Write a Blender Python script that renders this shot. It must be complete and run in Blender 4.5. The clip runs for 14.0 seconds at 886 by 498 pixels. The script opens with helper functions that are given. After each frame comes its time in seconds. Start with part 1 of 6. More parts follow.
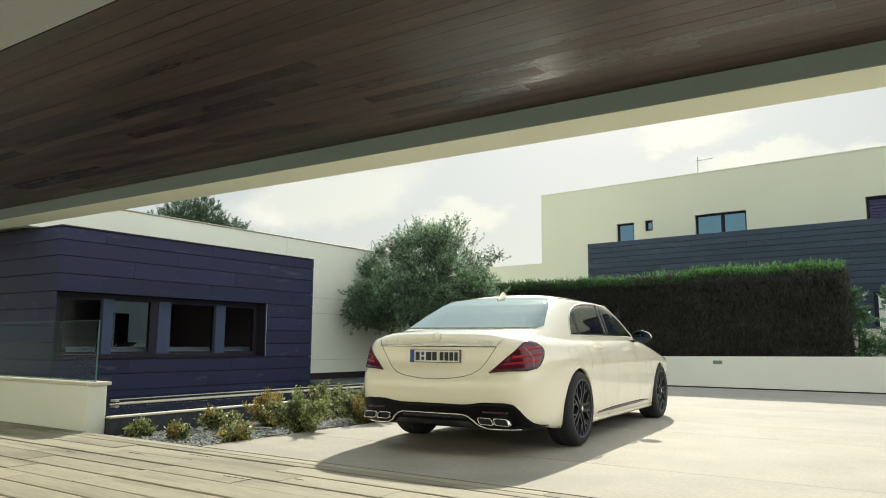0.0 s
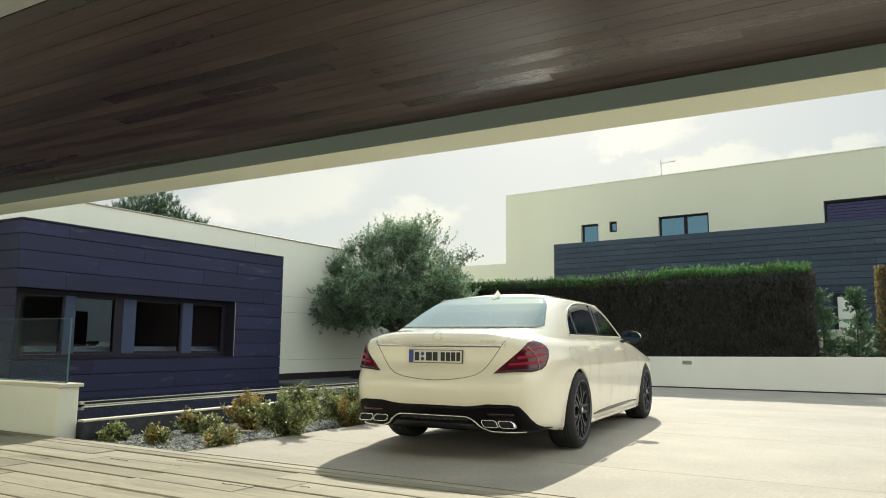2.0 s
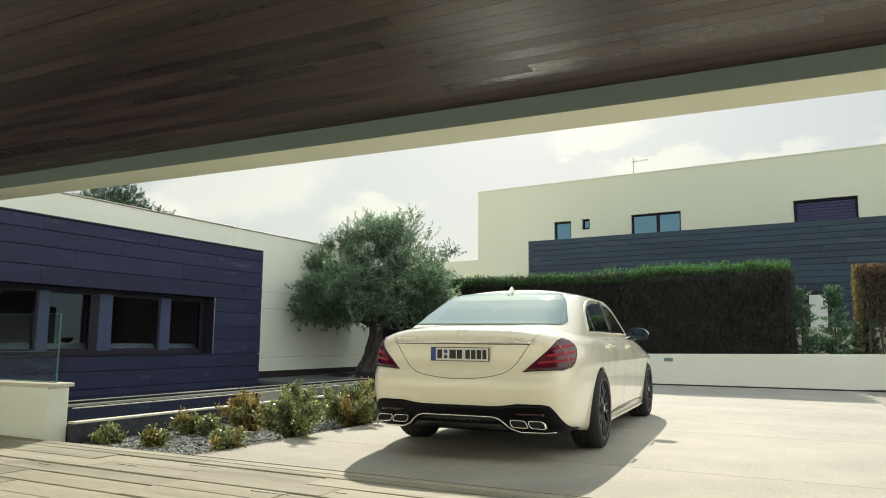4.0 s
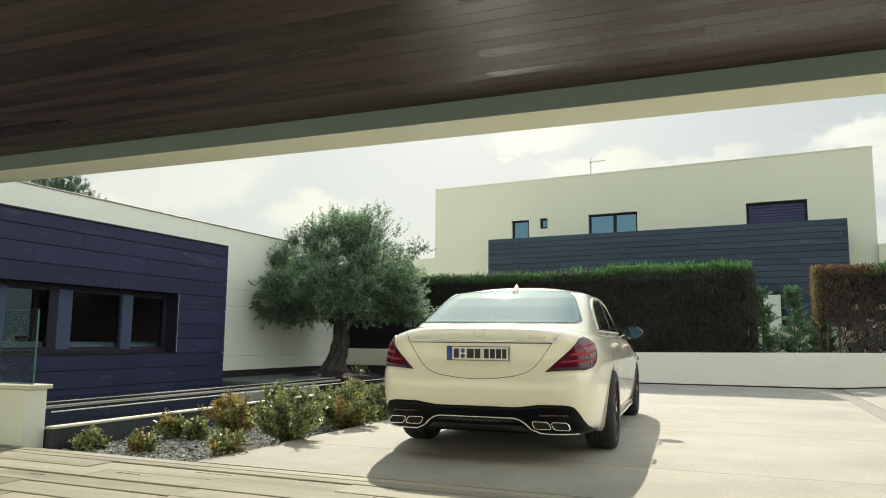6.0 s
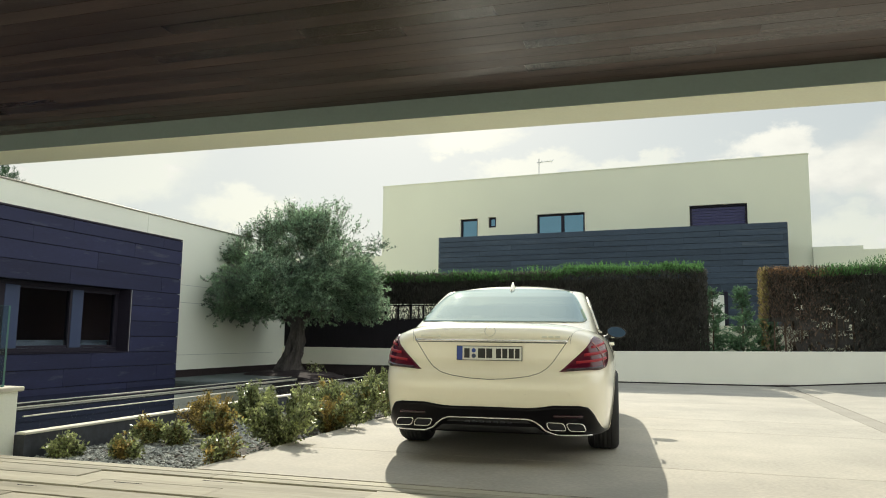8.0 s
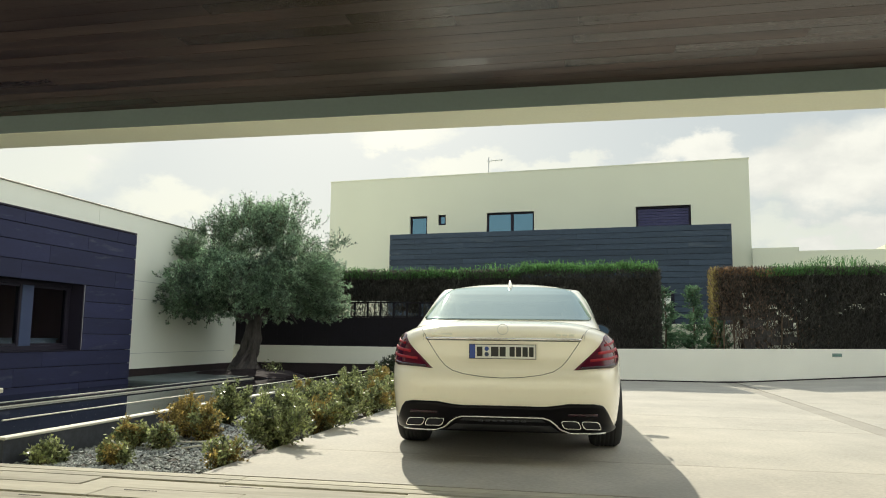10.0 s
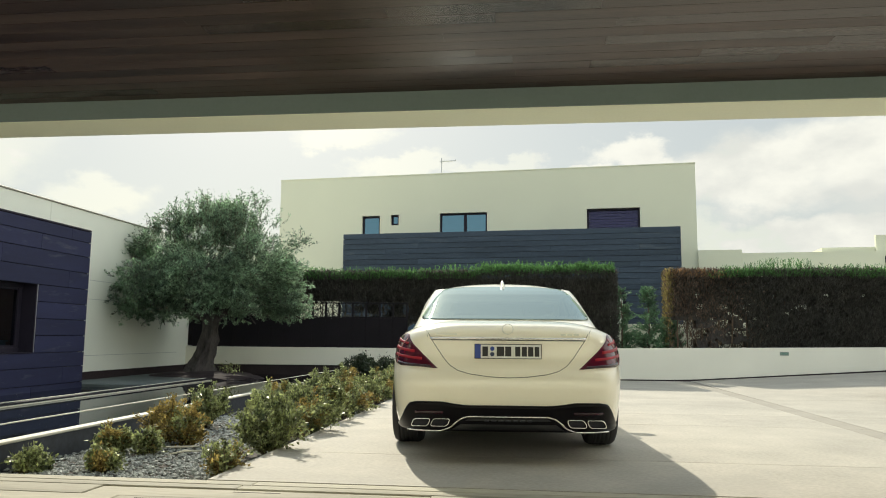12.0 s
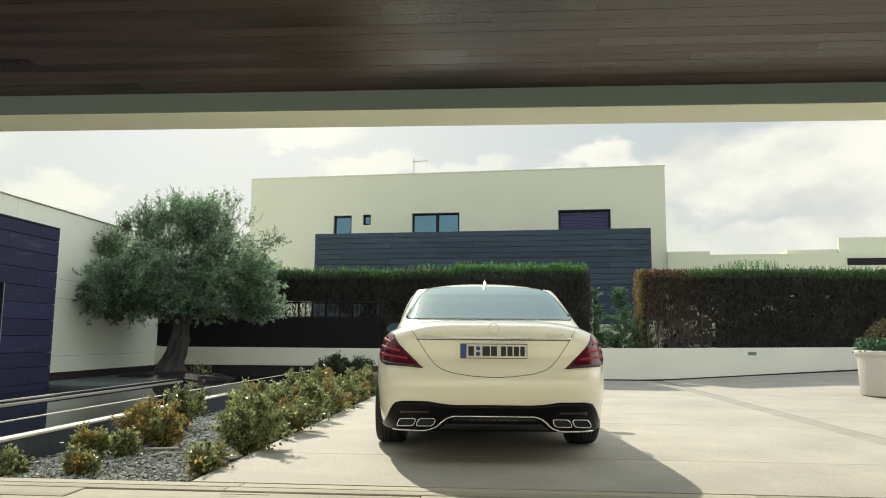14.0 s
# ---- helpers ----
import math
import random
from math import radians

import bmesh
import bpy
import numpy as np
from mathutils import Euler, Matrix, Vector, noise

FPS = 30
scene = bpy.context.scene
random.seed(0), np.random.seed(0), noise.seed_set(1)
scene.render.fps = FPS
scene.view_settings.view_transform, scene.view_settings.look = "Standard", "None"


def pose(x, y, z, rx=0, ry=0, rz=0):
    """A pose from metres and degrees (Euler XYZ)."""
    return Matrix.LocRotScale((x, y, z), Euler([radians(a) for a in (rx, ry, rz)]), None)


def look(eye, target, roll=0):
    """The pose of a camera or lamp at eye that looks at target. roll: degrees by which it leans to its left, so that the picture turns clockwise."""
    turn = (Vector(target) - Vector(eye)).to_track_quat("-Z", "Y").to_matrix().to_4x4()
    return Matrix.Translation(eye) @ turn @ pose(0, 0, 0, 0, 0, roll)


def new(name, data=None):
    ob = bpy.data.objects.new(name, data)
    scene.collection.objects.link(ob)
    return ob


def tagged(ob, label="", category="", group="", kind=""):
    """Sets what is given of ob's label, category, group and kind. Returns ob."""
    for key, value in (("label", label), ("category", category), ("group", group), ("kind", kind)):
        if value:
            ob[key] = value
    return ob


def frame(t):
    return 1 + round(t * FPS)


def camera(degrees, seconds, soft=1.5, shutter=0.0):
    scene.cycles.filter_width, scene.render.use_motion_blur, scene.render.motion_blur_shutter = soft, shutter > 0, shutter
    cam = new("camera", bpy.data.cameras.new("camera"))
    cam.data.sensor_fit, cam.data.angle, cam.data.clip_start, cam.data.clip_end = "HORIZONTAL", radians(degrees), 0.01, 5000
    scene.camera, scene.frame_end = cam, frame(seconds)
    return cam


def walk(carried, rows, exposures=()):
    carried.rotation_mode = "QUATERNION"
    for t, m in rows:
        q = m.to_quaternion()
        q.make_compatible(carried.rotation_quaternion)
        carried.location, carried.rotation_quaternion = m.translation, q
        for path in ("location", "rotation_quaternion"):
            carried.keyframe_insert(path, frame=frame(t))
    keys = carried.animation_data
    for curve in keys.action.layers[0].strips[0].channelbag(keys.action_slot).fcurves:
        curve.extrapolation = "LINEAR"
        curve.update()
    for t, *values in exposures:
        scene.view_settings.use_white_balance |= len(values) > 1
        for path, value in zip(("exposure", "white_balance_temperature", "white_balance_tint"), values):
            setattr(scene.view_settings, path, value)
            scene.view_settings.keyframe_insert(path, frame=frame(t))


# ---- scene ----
cam = camera(62.4, 14.0, 1.0)
PATH = [
    (0, (0.788, 0.485, 0.965), (-0.318, 2.131, 1.219), 0.4),
    (0.5, (0.681, 0.478, 0.964), (-0.401, 2.141, 1.218), 0.5),
    (1, (0.581, 0.472, 0.963), (-0.477, 2.15, 1.218), 0.4),
    (1.5, (0.443, 0.464, 0.964), (-0.586, 2.159, 1.219), 0.5),
    (2, (0.313, 0.448, 0.96), (-0.687, 2.161, 1.215), 0.5),
    (2.5, (0.153, 0.449, 0.959), (-0.819, 2.178, 1.213), 0.4),
    (3, (0.002, 0.431, 0.959), (-0.948, 2.173, 1.21), 0.5),
    (5.5, (-0.812, 0.371, 0.958), (-1.608, 2.189, 1.204), 0.5),
    (6, (-0.979, 0.351, 0.955), (-1.733, 2.187, 1.2), 0.6),
    (6.5, (-1.141, 0.341, 0.954), (-1.85, 2.195, 1.198), 0.6),
    (7, (-1.301, 0.316, 0.956), (-1.964, 2.187, 1.199), 0.6),
    (7.5, (-1.467, 0.315, 0.955), (-2.086, 2.201, 1.198), 0.6),
    (8, (-1.639, 0.3, 0.958), (-2.217, 2.199, 1.2), 0.7),
    (10.5, (-2.428, 0.235, 0.954), (-2.78, 2.19, 1.192), 0.6),
    (11, (-2.569, 0.222, 0.948), (-2.875, 2.184, 1.187), 0.5),
    (11.5, (-2.692, 0.22, 0.952), (-2.962, 2.187, 1.192), 0.5),
    (12, (-2.802, 0.214, 0.946), (-3.037, 2.185, 1.187), 0.5),
    (12.5, (-2.871, 0.21, 0.941), (-3.078, 2.185, 1.184), 0.5),
    (13, (-2.911, 0.208, 0.938), (-3.093, 2.185, 1.181), 0.5),
    (13.5, (-2.932, 0.211, 0.939), (-3.095, 2.189, 1.181), 0.6),
    (14, (-2.942, 0.21, 0.939), (-3.091, 2.19, 1.182), 0.5),
]
walk(cam, [(t, look(eye, target, roll)) for t, eye, target, roll in PATH], [(0.0, 0.57, 6320, 6)])

# ---- light ----
SUN_TO = Vector((-0.50, 1.32, 1.0)).normalized()
SUN_EL = math.asin(SUN_TO.z)
SUN_AZ = math.atan2(SUN_TO.x, SUN_TO.y)
world = bpy.data.worlds.new("sky")
scene.world = world
world.use_nodes = True
wn, wl = world.node_tree.nodes, world.node_tree.links
wn.clear()
w_out = wn.new("ShaderNodeOutputWorld")
w_bg = wn.new("ShaderNodeBackground")
w_sky = wn.new("ShaderNodeTexSky")
w_sky.sky_type = "NISHITA"
w_sky.sun_disc = False
w_sky.sun_elevation = SUN_EL
w_sky.sun_rotation = SUN_AZ
w_sky.dust_density = 1.8
w_sky.air_density = 1.0


def w_math(op, a, b=None, c=None):
    """One math node of the sky; inputs are sockets or numbers."""
    nd = wn.new("ShaderNodeMath")
    nd.operation = op
    for k, v in enumerate((a, b, c)):
        if v is None:
            continue
        if hasattr(v, "default_value"):
            wl.new(v, nd.inputs[k])
        else:
            nd.inputs[k].default_value = v
    return nd.outputs[0]


def w_range(v, a, b, lo=0.0, hi=1.0):
    nd = wn.new("ShaderNodeMapRange")
    nd.interpolation_type = "SMOOTHSTEP"
    wl.new(v, nd.inputs["Value"])
    for key, q in (("From Min", a), ("From Max", b), ("To Min", lo), ("To Max", hi)):
        nd.inputs[key].default_value = q
    return nd.outputs["Result"]


def w_noise(scale, detail, rough=0.55, offset=0.0):
    mp = wn.new("ShaderNodeMapping")
    mp.inputs["Location"].default_value = (offset, offset * 0.7, 0.3)
    mp.inputs["Scale"].default_value = (1.0, 1.0, 1.7)
    nd = wn.new("ShaderNodeTexNoise")
    nd.inputs["Scale"].default_value, nd.inputs["Detail"].default_value, nd.inputs["Roughness"].default_value = scale, detail, rough
    wl.new(w_co.outputs["Generated"], mp.inputs["Vector"])
    wl.new(mp.outputs["Vector"], nd.inputs["Vector"])
    return nd.outputs["Fac"]


def w_blend(fac, a, b):
    nd = wn.new("ShaderNodeMix")
    nd.data_type = "RGBA"
    for key, v in (("Factor", fac), ("A", a), ("B", b)):
        if hasattr(v, "default_value"):
            wl.new(v, nd.inputs[key])
        else:
            nd.inputs[key].default_value = v
    return nd.outputs["Result"]


w_co = wn.new("ShaderNodeTexCoord")
w_sep = wn.new("ShaderNodeSeparateXYZ")
wl.new(w_co.outputs["Generated"], w_sep.inputs["Vector"])
w_fwd = w_math("MAXIMUM", w_sep.outputs["Y"], 0.08)
w_puff, w_wisp = w_noise(11.0, 9.0, 0.62), w_noise(9.0, 9.0, 0.60, 3.1)
w_az = w_math("ADD", w_math("DIVIDE", w_sep.outputs["X"], w_fwd), w_math("MULTIPLY_ADD", w_puff, 0.16, -0.08))
w_el = w_math("ADD", w_math("DIVIDE", w_sep.outputs["Z"], w_fwd), w_math("MULTIPLY_ADD", w_wisp, 0.14, -0.07))
# cumulus clouds over the far houses: slope of the direction sideways and up, half width, half height
CLOUDS = ((-0.27, 0.292, 0.075, 0.024), (-0.17, 0.236, 0.09, 0.022), (-0.04, 0.238, 0.07, 0.020), (0.05, 0.228, 0.06, 0.014), (-0.64, 0.205, 0.09, 0.032),
          (0.14, 0.248, 0.07, 0.028), (0.28, 0.222, 0.15, 0.060), (0.46, 0.245, 0.17, 0.080), (0.34, 0.135, 0.22, 0.035), (0.66, 0.22, 0.28, 0.16), (-0.95, 0.27, 0.26, 0.06))
w_cover = -3.0
for cu, cv, ca, cb in CLOUDS:
    du = w_math("MULTIPLY", w_math("SUBTRACT", w_az, cu), 1 / ca)
    dv = w_math("MULTIPLY", w_math("SUBTRACT", w_el, cv), 1 / cb)
    far = w_math("SQRT", w_math("ADD", w_math("MULTIPLY", du, du), w_math("MULTIPLY", dv, dv)))
    w_cover = w_math("MAXIMUM", w_math("SUBTRACT", 1.0, far), w_cover)
w_ahead = w_range(w_sep.outputs["Y"], 0.10, 0.35)
w_loose = w_range(w_noise(2.6, 9.0, 0.55, 1.7), 0.56, 0.68, 0.0, 0.85)
w_cloud = w_math("MAXIMUM", w_math("MULTIPLY", w_range(w_cover, -0.18, 0.42), w_ahead), w_math("MULTIPLY", w_loose, w_range(w_sep.outputs["Z"], 0.34, 0.55)))
w_mul = wn.new("ShaderNodeMix")
w_mul.data_type, w_mul.blend_type = "RGBA", "MULTIPLY"
w_mul.inputs["Factor"].default_value = 1.0
w_mul.inputs["B"].default_value = (0.70, 0.70, 0.68, 1)
wl.new(w_sky.outputs["Color"], w_mul.inputs["A"])
w_high = w_range(w_sep.outputs["Z"], 0.29, 0.52)
w_clear = w_blend(w_range(w_sep.outputs["Z"], 0.05, 0.75, 0.80, 0.60), w_mul.outputs["Result"], w_blend(w_high, (4.30, 4.36, 4.08, 1), (7.1, 7.7, 7.9, 1)))
w_tone = w_blend(w_range(w_noise(7.0, 7.0, 0.55, 5.0), 0.38, 0.64), (5.2, 5.05, 4.65, 1), (6.6, 6.3, 5.6, 1))
# a cloud is always brighter than the clear sky behind it
w_lit = wn.new("ShaderNodeMix")
w_lit.data_type, w_lit.blend_type = "RGBA", "LIGHTEN"
w_lit.inputs["Factor"].default_value = 1.0
wl.new(w_tone, w_lit.inputs["A"])
w_edge = wn.new("ShaderNodeMix")
w_edge.data_type, w_edge.blend_type = "RGBA", "MULTIPLY"
w_edge.inputs["Factor"].default_value = 1.0
w_edge.inputs["B"].default_value = (1.20, 1.16, 1.07, 1)
wl.new(w_clear, w_edge.inputs["A"])
wl.new(w_edge.outputs["Result"], w_lit.inputs["B"])
# added bright cloud bank to the east, mostly out of view, as fill light
w_fill_bank = w_math("MULTIPLY", w_range(w_sep.outputs["X"], 0.42, 0.80), w_range(w_math("MULTIPLY_ADD", w_wisp, 0.5, w_sep.outputs["Z"]), 0.22, 0.45))
wl.new(w_blend(w_fill_bank, w_blend(w_cloud, w_clear, w_lit.outputs["Result"]), (9.6, 9.4, 8.8, 1)), w_bg.inputs["Color"])
w_bg.inputs["Strength"].default_value = 0.103
wl.new(w_bg.outputs["Background"], w_out.inputs["Surface"])

sun = new("sun", bpy.data.lights.new("sun", "SUN"))
sun.data.energy = 3.5
sun.data.angle = radians(0.6)
sun.data.color = (1.0, 0.90, 0.74)
sun.matrix_world = look((0, 0, 30), Vector((0, 0, 30)) - SUN_TO)


# ---- materials ----
def pbr(name, base, rough=0.6, metal=0.0, var=0.12, scale=2.5, fine=45.0, bump=0.15, dist=0.004, island=0.0, objrand=0.0,
        stretch=(1, 1, 1), coat=0.0, spec=0.5, second=None, transl=0.0, scuff=None, gloss_vary=0.0):
    m = bpy.data.materials.new(name)
    m.use_nodes = True
    n, l = m.node_tree.nodes, m.node_tree.links
    n.clear()
    out = n.new("ShaderNodeOutputMaterial")
    b = n.new("ShaderNodeBsdfPrincipled")
    b.inputs["Metallic"].default_value = metal
    b.inputs["Specular IOR Level"].default_value = spec
    b.inputs["Coat Weight"].default_value = coat
    b.inputs["Coat Roughness"].default_value = 0.02
    co = n.new("ShaderNodeTexCoord")
    mp = n.new("ShaderNodeMapping")
    mp.inputs["Scale"].default_value = stretch
    l.new(co.outputs["Object"], mp.inputs["Vector"])
    big, small = n.new("ShaderNodeTexNoise"), n.new("ShaderNodeTexNoise")
    big.inputs["Scale"].default_value, big.inputs["Detail"].default_value = scale, 5
    small.inputs["Scale"].default_value, small.inputs["Detail"].default_value = fine, 4
    vec = mp.outputs["Vector"]
    if objrand:
        info, add = n.new("ShaderNodeObjectInfo"), n.new("ShaderNodeVectorMath")
        add.operation = "ADD"
        sc = n.new("ShaderNodeMath")
        sc.operation = "MULTIPLY"
        sc.inputs[1].default_value = 37.0
        l.new(info.outputs["Random"], sc.inputs[0])
        l.new(vec, add.inputs[0])
        l.new(sc.outputs[0], add.inputs[1])
        vec = add.outputs[0]
    l.new(vec, big.inputs["Vector"])
    l.new(vec, small.inputs["Vector"])
    mixn = n.new("ShaderNodeMath")
    mixn.operation = "MULTIPLY_ADD"
    mixn.inputs[1].default_value = 0.45
    l.new(small.outputs["Fac"], mixn.inputs[0])
    half = n.new("ShaderNodeMath")
    half.operation = "MULTIPLY"
    half.inputs[1].default_value = 0.55
    l.new(big.outputs["Fac"], half.inputs[0])
    l.new(half.outputs[0], mixn.inputs[2])
    ramp = n.new("ShaderNodeValToRGB")
    ramp.color_ramp.elements[0].position, ramp.color_ramp.elements[1].position = 0.33, 0.67
    lo = [c * (1 - var) for c in base]
    hi = list(second) if second else [min(1, c * (1 + var)) for c in base]
    ramp.color_ramp.elements[0].color = (*lo, 1)
    ramp.color_ramp.elements[1].color = (*hi, 1)
    l.new(mixn.outputs[0], ramp.inputs["Fac"])
    col = ramp.outputs["Color"]
    for amount, kind in ((island, "isl"), (objrand, "obj")):
        if amount:
            g = n.new("ShaderNodeNewGeometry") if kind == "isl" else n.new("ShaderNodeObjectInfo")
            mr = n.new("ShaderNodeMapRange")
            mr.inputs["To Min"].default_value, mr.inputs["To Max"].default_value = 1 - amount, 1 + amount
            l.new(g.outputs["Random Per Island" if kind == "isl" else "Random"], mr.inputs["Value"])
            mul = n.new("ShaderNodeMix")
            mul.data_type, mul.blend_type = "RGBA", "MULTIPLY"
            mul.inputs["Factor"].default_value = 1
            l.new(col, mul.inputs["A"])
            l.new(mr.outputs["Result"], mul.inputs["B"])
            col = mul.outputs["Result"]
    if scuff:
        # pale rubbed streaks and specks
        wear, wr, wm = n.new("ShaderNodeTexNoise"), n.new("ShaderNodeMapRange"), n.new("ShaderNodeMix")
        wear.inputs["Scale"].default_value, wear.inputs["Detail"].default_value, wear.inputs["Roughness"].default_value = scuff[1], 7, 0.62
        l.new(vec, wear.inputs["Vector"])
        wr.inputs["From Min"].default_value, wr.inputs["From Max"].default_value, wr.inputs["To Max"].default_value = scuff[2], scuff[2] + 0.12, scuff[3]
        l.new(wear.outputs["Fac"], wr.inputs["Value"])
        wm.data_type = "RGBA"
        l.new(wr.outputs["Result"], wm.inputs["Factor"])
        l.new(col, wm.inputs["A"])
        wm.inputs["B"].default_value = (*scuff[0], 1)
        col = wm.outputs["Result"]
    l.new(col, b.inputs["Base Color"])
    rr = n.new("ShaderNodeMapRange")
    rr.inputs["To Min"].default_value, rr.inputs["To Max"].default_value = max(0.02, rough * 0.85), min(1, rough * 1.15)
    l.new(mixn.outputs[0], rr.inputs["Value"])
    gloss = rr.outputs["Result"]
    if gloss_vary:
        gi, gm, gx = n.new("ShaderNodeNewGeometry"), n.new("ShaderNodeMapRange"), n.new("ShaderNodeMath")
        gm.inputs["To Min"].default_value, gm.inputs["To Max"].default_value = 1 - gloss_vary, 1 + gloss_vary
        l.new(gi.outputs["Random Per Island"], gm.inputs["Value"])
        gx.operation = "MULTIPLY"
        l.new(gloss, gx.inputs[0])
        l.new(gm.outputs["Result"], gx.inputs[1])
        gloss = gx.outputs[0]
    l.new(gloss, b.inputs["Roughness"])
    if bump:
        bp = n.new("ShaderNodeBump")
        bp.inputs["Strength"].default_value, bp.inputs["Distance"].default_value = bump, dist
        l.new(mixn.outputs[0], bp.inputs["Height"])
        l.new(bp.outputs["Normal"], b.inputs["Normal"])
    if transl:
        tr, mx = n.new("ShaderNodeBsdfTranslucent"), n.new("ShaderNodeMixShader")
        l.new(col, tr.inputs["Color"])
        mx.inputs["Fac"].default_value = transl
        l.new(b.outputs["BSDF"], mx.inputs[1])
        l.new(tr.outputs["BSDF"], mx.inputs[2])
        l.new(mx.outputs["Shader"], out.inputs["Surface"])
    else:
        l.new(b.outputs["BSDF"], out.inputs["Surface"])
    return m


def tint_glass(name, tint, rough=0.0, ior=1.5, coating=(1, 1, 1), grazing=1.0):
    """Thin pane: a tinted see-through sheet under a clear mirror-like surface."""
    m = bpy.data.materials.new(name)
    m.use_nodes = True
    n, l = m.node_tree.nodes, m.node_tree.links
    n.clear()
    out, tr, gl, mx, lw, pw, sc = (n.new("ShaderNode" + k) for k in ("OutputMaterial", "BsdfTransparent", "BsdfGlossy", "MixShader", "LayerWeight", "Math", "MapRange"))
    tr.inputs["Color"].default_value = (*tint, 1)
    gl.inputs["Color"].default_value = (*coating, 1)
    gl.inputs["Roughness"].default_value = rough
    lw.inputs["Blend"].default_value = 0.5
    pw.operation = "POWER"
    pw.inputs[1].default_value = 5.0
    sc.inputs["To Min"].default_value = ((ior - 1) / (ior + 1)) ** 2
    sc.inputs["To Max"].default_value = grazing
    l.new(lw.outputs["Facing"], pw.inputs[0])
    l.new(pw.outputs[0], sc.inputs["Value"])
    l.new(sc.outputs["Result"], mx.inputs["Fac"])
    l.new(tr.outputs["BSDF"], mx.inputs[1])
    l.new(gl.outputs["BSDF"], mx.inputs[2])
    l.new(mx.outputs["Shader"], out.inputs["Surface"])
    return m


M_PLASTER = pbr("white_plaster", (0.81, 0.835, 0.745), 0.85, var=0.05, scale=0.7, fine=60, bump=0.12, dist=0.002)
M_PLASTER_B = pbr("cream_wall_paint", (0.80, 0.785, 0.69), 0.85, var=0.06, scale=0.8, fine=50, bump=0.12, dist=0.002)
M_PLASTER_N = pbr("cream_plaster", (0.78, 0.79, 0.63), 0.88, var=0.05, scale=0.35, fine=30, bump=0.1, dist=0.003)
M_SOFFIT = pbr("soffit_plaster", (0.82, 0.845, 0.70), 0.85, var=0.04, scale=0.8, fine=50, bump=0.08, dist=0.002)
# inner beam face: the beam's plaster with its shade put into the colour
M_FASCIA = pbr("shaded_beam_plaster", (0.180, 0.222, 0.218), 0.7, var=0.06, scale=0.8, fine=40, bump=0.06)
M_GREYCEIL = pbr("grey_plaster", (0.42, 0.44, 0.44), 0.8, var=0.06)
M_CONCRETE = pbr("pale_concrete", (0.40, 0.372, 0.315), 0.82, var=0.19, scale=1.3, fine=32, bump=0.6, dist=0.005, objrand=0.03, scuff=((0.325, 0.305, 0.262), 0.9, 0.52, 0.42))
M_BAND = pbr("dark_concrete", (0.315, 0.292, 0.245), 0.85, var=0.15, scale=1.5, fine=40, bump=0.25)
M_DECK = pbr("weathered_board", (0.345, 0.322, 0.248), 0.82, var=0.22, scale=1.6, fine=18, bump=0.6, dist=0.007, objrand=0.16, stretch=(0.35, 2.6, 2.6), scuff=((0.19, 0.18, 0.13), 1.3, 0.54, 0.65))
M_CEIL = pbr("dark_wood_plank", (0.034, 0.018, 0.019), 0.34, var=0.5, scale=2.2, fine=30, bump=0.45, dist=0.002, island=0.36, second=(0.082, 0.053, 0.047), stretch=(0.35, 5.0, 5.0), spec=0.45, gloss_vary=0.26)
M_PANEL = pbr("slate_board", (0.023, 0.026, 0.068), 0.62, var=0.22, scale=1.2, fine=25, bump=0.3, dist=0.003, objrand=0.14, spec=0.3, stretch=(1.0, 0.5, 2.5), scuff=((0.10, 0.105, 0.13), 3.4, 0.60, 0.55))
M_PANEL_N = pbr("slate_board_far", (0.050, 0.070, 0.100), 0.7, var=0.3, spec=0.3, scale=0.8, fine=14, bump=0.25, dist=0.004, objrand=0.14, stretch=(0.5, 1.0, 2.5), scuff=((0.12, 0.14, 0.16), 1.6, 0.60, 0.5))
M_DARKGAP = pbr("dark_backing", (0.015, 0.015, 0.02), 0.9, var=0.1, bump=0)
M_FRAME = pbr("anthracite_metal", (0.017, 0.014, 0.026), 0.65, 0.0, spec=0.3, var=0.06, bump=0.03)
M_FRAME_L = pbr("blue_grey_metal", (0.050, 0.068, 0.135), 0.55, 0.0, spec=0.3, var=0.06, bump=0.03)
M_SHUTTER = pbr("purple_shutter", (0.042, 0.042, 0.115), 0.6, var=0.08, bump=0.05)
M_GLASS = tint_glass("window_glass", (0.66, 0.68, 0.72), 0.0, 1.3, grazing=0.10)
M_GLASS_BACK = tint_glass("dark_back_glass", (0.34, 0.38, 0.40), grazing=0.4)
M_LIGHTBOX = pbr("grey_green_housing", (0.24, 0.29, 0.26), 0.5, 0.2, var=0.1, bump=0.03)
M_GLASS_CLEAR = tint_glass("clear_glass", (0.84, 0.94, 0.92), 0.0, 1.18, grazing=0.12)
M_GLASS_EDGE = pbr("green_glass_edge", (0.11, 0.24, 0.22), 0.15, var=0.05, bump=0, transl=0.3)
M_GLASS_CAR = tint_glass("tinted_car_glass", (0.16, 0.18, 0.18), 0.02, 1.8)
M_GLASS_REAR = tint_glass("coated_rear_glass", (0.05, 0.06, 0.06), 0.03, 3.5, (0.84, 1.0, 0.97))
M_GLASS_N = tint_glass("blue_reflecting_glass", (0.20, 0.26, 0.30), 0.0, 4.6, (0.42, 0.74, 0.92))
M_ROOM = pbr("room_wall", (0.40, 0.27, 0.28), 0.8)
M_ROOMLIGHT = pbr("room_wall_light", (0.62, 0.64, 0.6), 0.8)
M_COUNTER = pbr("pale_blue_laminate", (0.42, 0.52, 0.60), 0.5, var=0.05, bump=0.03)
